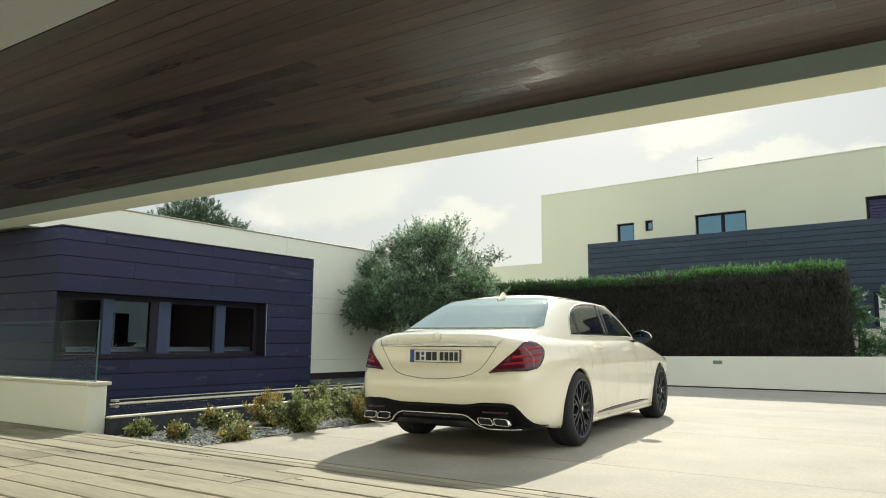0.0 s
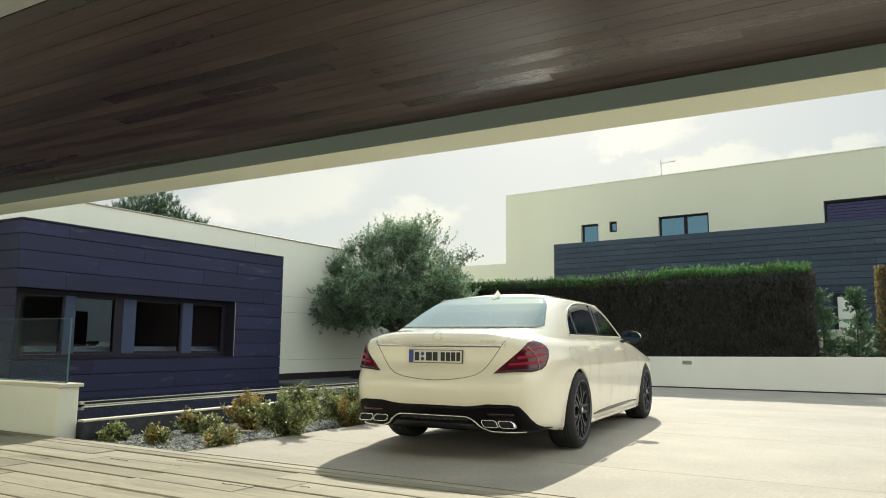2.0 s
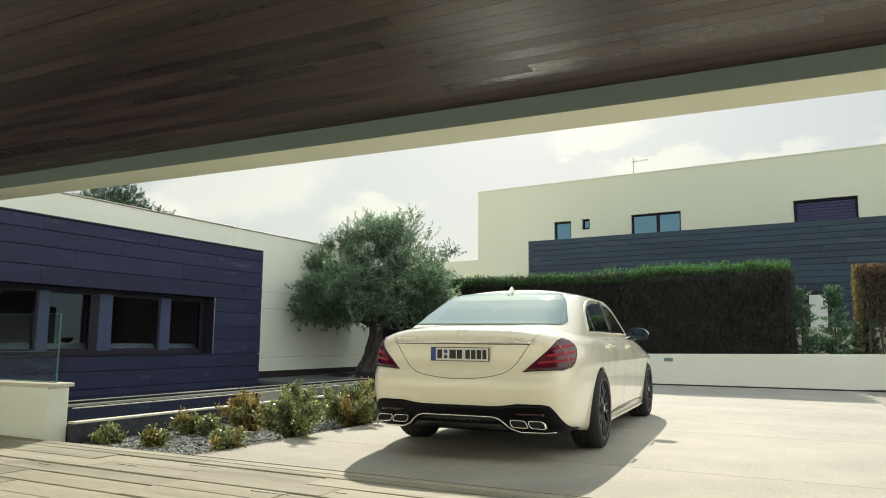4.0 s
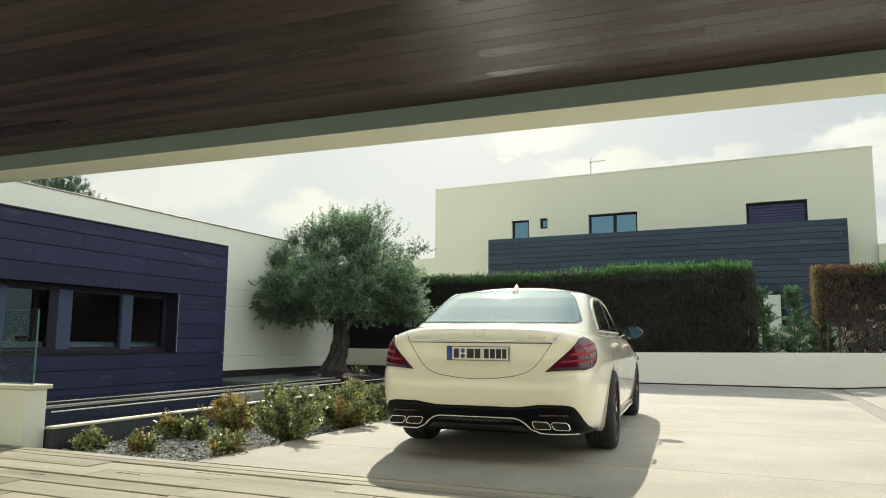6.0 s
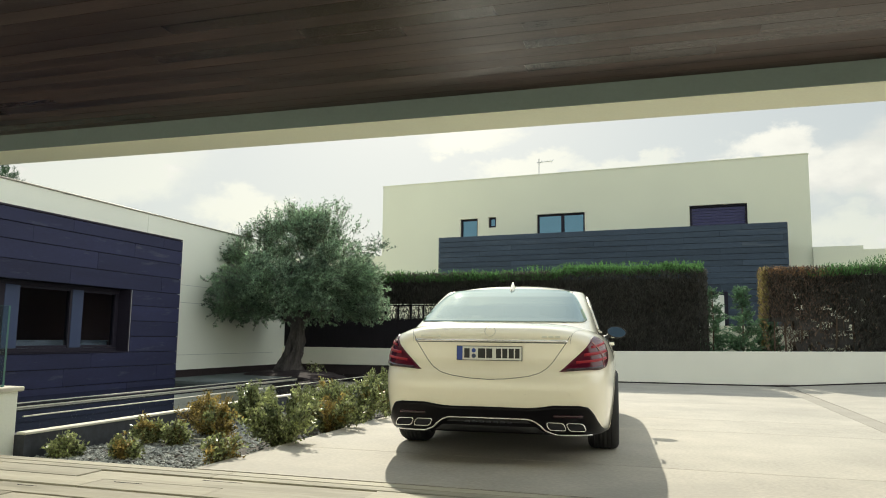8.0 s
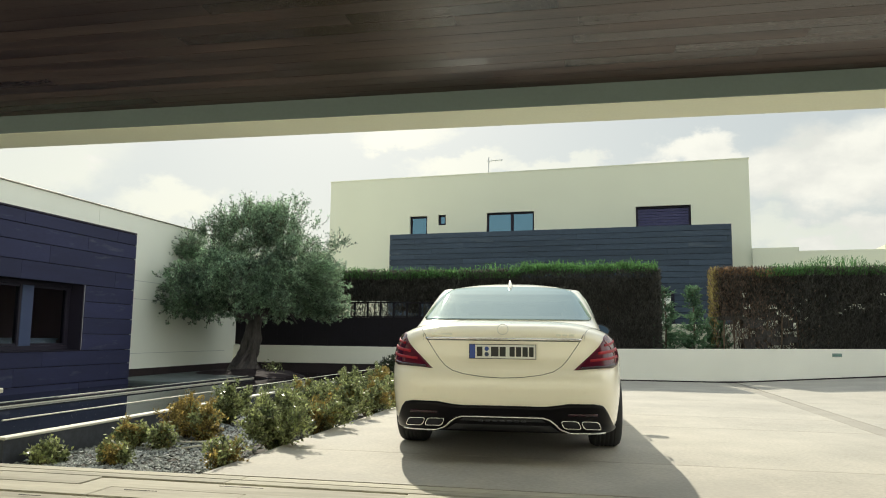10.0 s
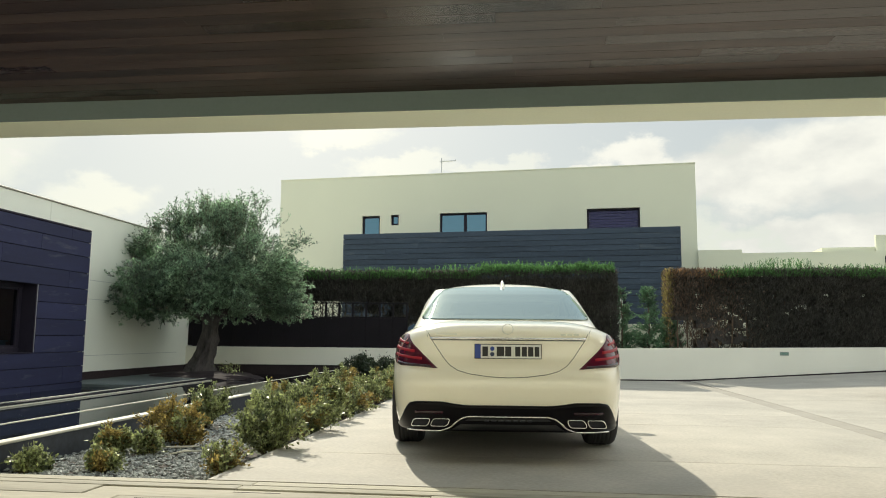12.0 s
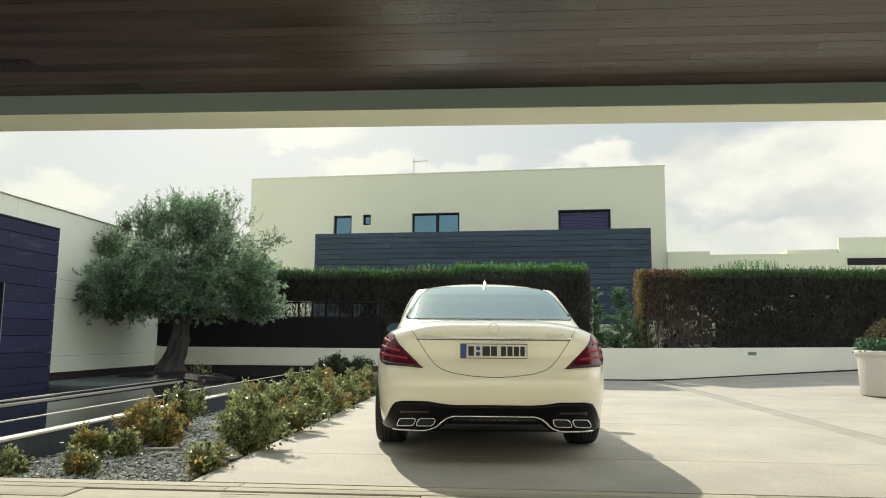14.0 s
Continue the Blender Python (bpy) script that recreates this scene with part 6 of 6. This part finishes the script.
def build_hedge(name, x0, x1, y0, depth, z0, top, label, seed, gaps=(), dry=0.0, step=0.0, tufts=()):
    """A clipped cypress hedge: dark shade sheets inside and a coat of upright sprays."""
    r = np.random.RandomState(seed)
    xm = (x0 + x1) / 2
    hedge = empty(name, pose(xm, y0, z0), label, "hedge", "driveway hedges")
    L, H = x1 - x0, top - z0
    def face_noise(x, z):
        return 0.10 * noise.noise(Vector((x * 0.9, z * 1.1, seed))) + 0.05 * noise.noise(Vector((x * 3, z * 2.5, seed)))
    # inside: many uneven stems and rough dark sheets with openings, coloured as inner shade
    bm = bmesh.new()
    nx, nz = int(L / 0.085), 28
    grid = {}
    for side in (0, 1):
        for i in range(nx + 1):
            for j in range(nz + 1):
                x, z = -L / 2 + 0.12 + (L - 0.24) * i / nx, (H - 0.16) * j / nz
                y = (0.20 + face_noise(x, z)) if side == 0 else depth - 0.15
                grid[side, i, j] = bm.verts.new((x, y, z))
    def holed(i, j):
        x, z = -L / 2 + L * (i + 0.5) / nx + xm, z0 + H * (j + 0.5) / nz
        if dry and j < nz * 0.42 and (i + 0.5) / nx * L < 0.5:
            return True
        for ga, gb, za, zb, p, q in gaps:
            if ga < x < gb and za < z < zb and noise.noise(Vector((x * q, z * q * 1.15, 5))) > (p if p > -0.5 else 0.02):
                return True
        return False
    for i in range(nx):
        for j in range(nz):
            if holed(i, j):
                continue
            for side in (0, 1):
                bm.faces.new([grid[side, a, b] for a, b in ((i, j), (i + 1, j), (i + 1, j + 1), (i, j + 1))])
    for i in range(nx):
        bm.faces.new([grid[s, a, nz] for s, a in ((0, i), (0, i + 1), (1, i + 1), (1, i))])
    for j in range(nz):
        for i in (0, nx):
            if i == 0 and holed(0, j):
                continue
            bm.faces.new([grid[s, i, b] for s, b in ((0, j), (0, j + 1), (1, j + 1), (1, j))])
    part("shade_sheets", bm, M_HEDGECORE, hedge, "dark sheets put in as the shade inside the hedge", True)
    bm = bmesh.new()
    for k in range(int(L / 0.32)):
        x = -L / 2 + 0.15 + k * 0.32 + r.uniform(-0.05, 0.05)
        add_tube(bm, [(x, 0.26, -0.05), (x + r.normal(0, 0.03), 0.26, H * 0.5), (x + r.normal(0, 0.05), 0.25, H * 0.9)], [0.022, 0.016, 0.008], 5)
    for ga, gb, za, zb, p, fq in gaps:
        for _ in range(int(70 * (gb - ga) * (zb - za)) if p < -0.5 else 0):
            x, z, y = r.uniform(ga, gb) - xm, max(0.0, r.uniform(za - 0.2, zb) - z0), r.uniform(0.10, 0.50)
            d = unit(np.array([r.normal(0, 0.5), r.normal(0, 0.3), 1.0])) * r.uniform(0.15, 0.45)
            add_tube(bm, [(x, y, z), (x + d[0] * 0.4, y + d[1], z + d[2] * 0.6), (x + d[0], y + d[1], z + d[2])], [0.009, 0.006, 0.002], 4, False)
    part("woody_base", bm, M_TWIG, hedge)
    # coat
    n = int(3000 * L * H)
    x, z = r.uniform(-L / 2, L / 2, n), H * r.uniform(0.0, 1.0, n) ** 0.85
    y = np.array([0.06 + face_noise(a, b) for a, b in zip(x, z)]) + r.uniform(-0.04, 0.16, n)
    keep = np.ones(n, bool)
    for ga, gb, za, zb, p, fq in gaps:
        for q in range(n):
            if ga < x[q] + xm < gb and za < z[q] + z0 < zb and noise.noise(Vector(((x[q] + xm) * fq, (z[q] + z0) * fq * 1.15, 5))) > p:
                keep[q] = r.rand() < (0.95 if p < -0.5 else 0.5)
                y[q] += r.uniform(0.0, 0.60) if p < -0.5 else 0.0
    coat = np.stack([x, y, z], 1)[keep]
    cd = np.tile([0.0, -0.45, 1.0], (len(coat), 1))
    m = int(3200 * L * depth)
    tx, ty = r.uniform(-L / 2, L / 2, m), r.uniform(-0.02, depth, m)
    tz = np.array([H - 0.10 + step * smooth_step(-4.3, -3.9, a + xm) + 0.08 * noise.noise(Vector((a * 1.1, b, seed))) + 0.05 * noise.noise(Vector((a * 4.2, b * 2, seed))) for a, b in zip(tx, ty)]) + r.uniform(-0.10, 0.06, m)
    crest = np.stack([tx, ty, tz], 1)
    e = int(2400 * depth * H)
    ends = []
    for sx in (-1, 1):
        ends.append(np.stack([sx * (L / 2 + r.uniform(-0.10, 0.05, e)), r.uniform(0, depth, e), H * r.uniform(0, 1, e)], 1))
    ends = np.vstack(ends)
    allp = np.vstack([coat, crest, ends])
    alld = np.vstack([cd, np.tile([0.0, -0.05, 1.0], (m, 1)), np.tile([0.0, -0.1, 1.0], (len(ends), 1)) + np.sign(ends[:, :1]) * np.array([[0.5, 0, 0]])])
    # sprays on top take the sunlit leaf colour, the rest the shaded one
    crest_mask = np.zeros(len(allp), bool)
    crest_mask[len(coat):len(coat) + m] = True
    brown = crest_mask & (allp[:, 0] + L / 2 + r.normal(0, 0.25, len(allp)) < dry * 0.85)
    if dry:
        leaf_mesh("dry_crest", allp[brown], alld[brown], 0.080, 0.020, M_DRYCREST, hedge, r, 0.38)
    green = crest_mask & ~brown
    leaf_mesh("crest", allp[green], alld[green], 0.080, 0.020, M_CREST_SUNLIT, hedge, r, 0.38)
    allp, alld = allp[~crest_mask], alld[~crest_mask]
    if dry:
        px = allp[:, 0] + L / 2
        full = ~((allp[:, 2] < H * 0.42) & (px < 0.5 - 0.4 * allp[:, 2] / H) & (r.rand(len(px)) < 0.9))
        allp, alld, px = allp[full], alld[full], px[full]
        isdry = (px + r.normal(0, 0.45, len(px)) < dry) & (r.rand(len(px)) < 0.68)
        edge = (r.rand(len(px)) < 0.7) & (px + np.abs(r.normal(0, 0.07, len(px))) < 0.13)
        leaf_mesh("straw_foliage", allp[edge], alld[edge], 0.075, 0.022, M_STRAW, hedge, r, 0.38)
        isdry &= ~edge
        leaf_mesh("dry_foliage", allp[isdry], alld[isdry], 0.075, 0.022, M_DRY, hedge, r, 0.38)
        allp, alld = allp[~isdry & ~edge], alld[~isdry & ~edge]
    leaf_mesh("foliage", allp, alld, 0.085, 0.021, M_HEDGE_SHADED, hedge, r, 0.38)
    # taller feathers along the crest
    k = int(L * 75)
    fx = r.uniform(-L / 2 + dry * 0.9, L / 2, k)
    pos, dirs = [], []
    for a in fx:
        s = np.array([a, r.uniform(0, depth * 0.7), H - 0.08])
        s[2] += step * smooth_step(-4.3, -3.9, a + xm)
        h = (r.uniform(0.05, 0.19) + sum(0.14 * math.exp(-((a + xm - tu) / 0.35) ** 2) for tu in tufts)) * (1 + 0.9 * max(0, noise.noise(Vector((a * 0.8, 3, seed)))))
        d = unit(np.array([r.normal(0, 0.18), r.normal(0, 0.18), 1.0]))
        for q in np.linspace(0, 1, 9):
            pos.append(s + d * h * q)
            dirs.append(d + r.normal(0, 0.35, 3))
    leaf_mesh("crest_sprays", np.array(pos), np.array(dirs), 0.065, 0.017, M_CREST_SUNLIT, hedge, r, 0.2)
    return hedge


def build_sapling(x, y, z, h, w, seed, label="young feathery cypress sapling in the hedge gap"):
    """A cone of flat, drooping sprays on rising side shoots."""
    r = np.random.RandomState(seed)
    tree = empty("cypress_sapling", pose(x, y, z), label, "tree", "saplings in the hedge gap")
    bm = bmesh.new()
    add_tube(bm, [(0, 0, -0.05), (0.02, 0, h * 0.5), (0.0, 0, h * 0.97)], [0.022, 0.014, 0.004], 6)
    pos, dirs = [], []
    for k in range(84):
        t = 0.97 * r.rand() ** 1.25
        a = r.uniform(0, 2 * math.pi)
        ln = w * (1 - t) ** 0.75 * r.uniform(0.45, 1.2) + 0.06
        s = np.array([0, 0, h * t])
        d = unit(np.array([math.cos(a), math.sin(a), r.uniform(0.15, 0.7)]))
        e = s + d * ln
        add_tube(bm, [Vector(s), Vector(e)], [0.006, 0.002], 4, False)
        for q in np.linspace(0.25, 1, max(3, int(ln / 0.055))):
            c = s + (e - s) * q
            m = 20
            f = unit(d + r.normal(0, 0.55, 3) + np.array([0, 0, 0.25]))
            u = r.uniform(0, 1, (m, 1))
            pos.append(c + f * 0.11 * u + r.normal(0, 0.012, (m, 3)))
            dirs.append(np.tile(f, (m, 1)) + r.normal(0, 0.45, (m, 3)))
    part("stem", bm, M_TWIG, tree)
    leaf_mesh("foliage", np.vstack(pos), np.vstack(dirs), 0.060, 0.020, M_YOUNG, tree, r, 0.2)


def build_shrub(x, y, z, w, h, seed, dry, n=900, name="garden_shrub", bare=0.12):
    r = np.random.RandomState(seed)
    kind = "small evergreen shrub with glossy round leaves in gravel" if dry < 0.3 else "shrub with yellowing brownish leaves in gravel"
    shrub = empty(name, pose(x, y, z), kind, "shrub", "shrubs in the planting bed")
    bm = bmesh.new()
    pos, dirs, col = [], [], []
    stems = 15
    for k in range(stems):
        a = 2 * math.pi * k / stems + r.normal(0, 0.25)
        spread = w * 0.5 * r.uniform(0.25, 1.0)
        tip = np.array([math.cos(a) * spread, math.sin(a) * spread, h * r.uniform(0.5, 1.12) * (1.05 - 0.35 * spread / (w * 0.5))])
        mid = tip * np.array([0.45, 0.45, 0.5])
        add_tube(bm, [(0, 0, -0.03), Vector(mid), Vector(tip)], [0.007, 0.005, 0.002], 4, False)
        twigs = [(mid * 0.3, tip), (mid * 0.3, mid)]
        for _ in range(4):
            s = mid + (tip - mid) * r.uniform(0, 0.8)
            e = s + unit(tip - mid + r.normal(0, 0.12, 3)) * r.uniform(0.08, 0.22) * (h / 0.45)
            add_tube(bm, [Vector(s), Vector(e)], [0.004, 0.0015], 4, False)
            twigs.append((s, e))
        dry_stem = r.rand() < dry
        for s, e in twigs:
            k2 = int(n / (stems * 6))
            q = r.uniform(bare, 1, (k2, 1))
            pos.append(s + (e - s) * q + r.normal(0, 0.019, (k2, 3)))
            dirs.append(np.tile(unit(e - s) * 0.6 + np.array([0, 0, 0.3]), (k2, 1)) + r.normal(0, 0.6, (k2, 3)))
            col.append(np.full(k2, dry_stem))
    part("woody_base", bm, M_TWIG, shrub)
    pos, dirs, col = np.vstack(pos), np.vstack(dirs), np.concatenate(col)
    pos[:, 2] = np.maximum(pos[:, 2], 0.02)
    if (~col).any():
        leaf_mesh("leaves", pos[~col], dirs[~col], 0.036, 0.022, M_SHRUB, shrub, r, 0.3)
    if col.any():
        leaf_mesh("dry_leaves", pos[col], dirs[col], 0.031, 0.017, M_SHRUBDRY, shrub, r, 0.3)


def build_laurel(x, y, z, w, h, seed):
    """A dense dark mound of broad leaves on short stems."""
    r = np.random.RandomState(seed)
    shrub = empty("laurel_bush", pose(x, y, z), "dense dark green bush at the end of the planting bed", "shrub", "dark bushes in the planting bed")
    bm = bmesh.new()
    pos, dirs = [], []
    for _ in range(150):
        a, q = r.uniform(0, 2 * math.pi), r.uniform(0, 1) ** 0.6
        lump = 1 + 0.22 * noise.noise(Vector((math.cos(a) * 1.6, math.sin(a) * 1.6, q * 2 + seed)))
        tip = np.array([math.cos(a) * w * 0.5 * q * lump, math.sin(a) * w * 0.5 * q * lump, h * lump * (1 - 0.6 * q ** 3) * r.uniform(0.6, 0.92)])
        root = tip * np.array([0.25, 0.25, 0.15])
        add_tube(bm, [Vector(root), Vector(tip)], [0.006, 0.002], 4, False)
        d = unit(tip - root)
        u = r.uniform(0.25, 1.04, (120, 1))
        pos.append(root + (tip - root) * u + r.normal(0, 0.032, (120, 3)))
        dirs.append(np.tile(d * 0.6, (120, 1)) + r.normal(0, 0.6, (120, 3)))
    part("woody_base", bm, M_TWIG, shrub)
    pos = np.vstack(pos)
    pos[:, 2] = np.maximum(pos[:, 2], 0.02)
    leaf_mesh("leaves", pos, np.vstack(dirs), 0.042, 0.024, M_LAUREL, shrub, r, 0.3)


def build_pine():
    """A pine of rounded lobes, each set with upright finger-like shoots."""
    r = np.random.RandomState(9)
    tree = empty("pine_tree", pose(-23.4, 18.9, -0.35), "tall dark pine with upright shoots behind the house wing", "tree")
    bm = bmesh.new()
    add_tube(bm, [(0, 0, 0), (0.1, 0, 3), (0, 0.1, 6.4)], [0.28, 0.2, 0.1], 10)
    part("trunk", bm, M_BARK, tree)
    bm = bmesh.new()
    pos, dirs = [], []
    lobes = [(np.array([math.cos(a) * q, math.sin(a) * q, 5.1 + 1.5 * r.rand() - 0.35 * q]), r.uniform(0.55, 0.8)) for a, q in zip(r.uniform(0, 6.28, 26), r.uniform(0.3, 1.9, 26))]
    lobes += [(np.array(p), w) for p, w in (((1.0, 0.0, 6.05), 0.55), ((1.45, -0.1, 5.55), 0.45), ((1.75, -0.1, 5.15), 0.36), ((0.4, 0, 6.45), 0.6), ((-0.6, 0, 6.5), 0.7))]
    for c, w in lobes:
        add_tube(bm, [(0, 0, c[2] - 0.9), Vector(c)], [0.06, 0.02], 5, False)
        for _ in range(int(130 * w)):
            v = unit(r.normal(0, 1, 3))
            s = c + v * w * r.uniform(0.55, 1.0) * np.array([1, 1, 0.8])
            d = unit(v * 0.5 + np.array([0, 0, 1.0]) + r.normal(0, 0.2, 3))
            ln = r.uniform(0.16, 0.30)
            k = 46
            t = r.uniform(0, 1, (k, 1))
            pos.append(s + d * ln * t)
            dirs.append(np.tile(d * 0.8, (k, 1)) + r.normal(0, 0.55, (k, 3)))
    part("limb_frame", bm, M_BARK, tree)
    leaf_mesh("crown", np.vstack(pos), np.vstack(dirs), 0.10, 0.013, M_PINE, tree, r, 0.2)


def build_pot():
    pot = empty("round_planter", pose(3.74, 13.1, drive_z(3.74, 13.1) - 0.006), "large round white planter on the driveway", "planter")
    prof = [(0.02, 0.0), (0.56, 0.0), (0.585, 0.03), (0.612, 0.62), (0.614, 0.66), (0.635, 0.665), (0.65, 0.685), (0.65, 0.735), (0.635, 0.75), (0.57, 0.75), (0.555, 0.735), (0.54, 0.66), (0.02, 0.655)]
    part("pot_body", add_lathe(bmesh.new(), prof, 48), M_POT, pot, "", True)
    part("pot_soil", add_lathe(bmesh.new(), [(0.01, 0.665), (0.54, 0.665)], 32), M_SOIL, pot)
    r = np.random.RandomState(31)
    plant = empty("potted_shrub", pose(3.74, 13.1, drive_z(3.74, 13.1) + 0.66), "rounded leafy shrub with pale low growth in the planter", "shrub")
    off = unit(r.normal(0, 1, (5200, 3))) * r.uniform(0.55, 1, (5200, 1))
    up = off * np.array([0.56, 0.56, 0.62])
    up[:, 2] = np.abs(up[:, 2]) + 0.03
    low = up[:, 2] < 0.27
    leaf_mesh("dry_leaves", up[~low], off[~low] + np.array([0, 0, 0.4]), 0.05, 0.026, M_SHRUB_OLD, plant, r, 0.6)
    leaf_mesh("leaves", up[low] * np.array([1.12, 1.12, 1]), off[low] + np.array([0, 0, 0.2]), 0.06, 0.04, M_YOUNG, plant, r, 0.6)
    bm = bmesh.new()
    for k in range(9):
        a = k * 0.7
        add_tube(bm, [(0, 0, -0.03), (0.3 * math.cos(a), 0.3 * math.sin(a), 0.4)], [0.012, 0.004], 5)
    part("woody_base", bm, M_TWIG, plant)


build_olive()
build_hedge("cypress_hedge", -12.3, -0.78, 17.98, 0.75, 0.66, 2.565, "clipped cypress hedge, face coloured dark as in shade, feathery crest bright as sunlit", 3, step=0.15,
            gaps=((-12.3, -5.6, 1.46, 1.86, -0.05, 2.7), (-8.9, -6.8, 1.44, 1.92, -0.35, 3.6)))
build_hedge("cypress_hedge", 0.50, 9.0, 18.1, 0.75, 0.66, 2.61, "clipped cypress hedge with a browned dried end", 6,
            gaps=((1.9, 5.2, 1.62, 2.2, 0.24, 5.0), (0.75, 2.30, 0.60, 1.50, -1.0, 4.0), (1.0, 2.6, 1.5, 2.2, 0.16, 5.0)), dry=1.3, tufts=(2.9, 3.5))
build_sapling(-0.60, 18.42, 0.64, 1.60, 0.28, 41)
build_sapling(0.04, 18.45, 0.64, 1.53, 0.34, 42)
build_sapling(0.62, 18.9, 0.66, 0.8, 0.25, 43, "thin bare sapling beside the browned hedge")
build_pine()
build_pot()
SHRUBS = ((-6.50, 5.42, 0.32, 0.22, 0.0), (-6.02, 5.56, 0.25, 0.23, 0.35), (-6.36, 6.32, 0.34, 0.34, 0.25), (-6.08, 6.34, 0.24, 0.30, 0.1),
          (-6.26, 7.05, 0.46, 0.54, 0.6), (-5.98, 6.88, 0.36, 0.48, 0.85), (-6.42, 8.20, 0.46, 0.60, 0.0), (-5.10, 5.50, 0.27, 0.36, 0.5), (-5.12, 6.45, 0.56, 0.74, 0.0),
          (-5.16, 7.60, 0.62, 0.66, 0.25), (-5.62, 8.1, 0.55, 0.60, 0.15), (-5.18, 8.5, 0.60, 0.62, 0.45), (-5.75, 9.2, 0.66, 0.62, 0.2),
          (-5.22, 9.5, 0.64, 0.66, 0.35), (-6.1, 9.7, 0.55, 0.52, 0.1), (-5.25, 10.6, 0.66, 0.66, 0.3), (-5.9, 10.9, 0.64, 0.60, 0.1), (-5.25, 11.7, 0.66, 0.66, 0.3),
          (-5.9, 12.3, 0.68, 0.62, 0.3), (-5.25, 12.8, 0.68, 0.64, 0.15), (-6.1, 13.6, 0.64, 0.60, 0.2), (-5.3, 14.0, 0.66, 0.60, 0.1))
for i, (x, y, w, h, dry) in enumerate(SHRUBS):
    build_shrub(x + (0.06 if x > -5.4 else 0), y, -0.085, w * (1.15 if x > -5.4 else 1.0), h * 0.72, 100 + i, dry, int(5200 * (w / 0.5) ** 1.6))
for i, (x, y, w, h) in enumerate(((-6.28, 15.2, 0.95, 0.72), (-5.70, 15.0, 0.80, 0.66))):
    build_laurel(x, y, -0.085, w, h, 150 + i)
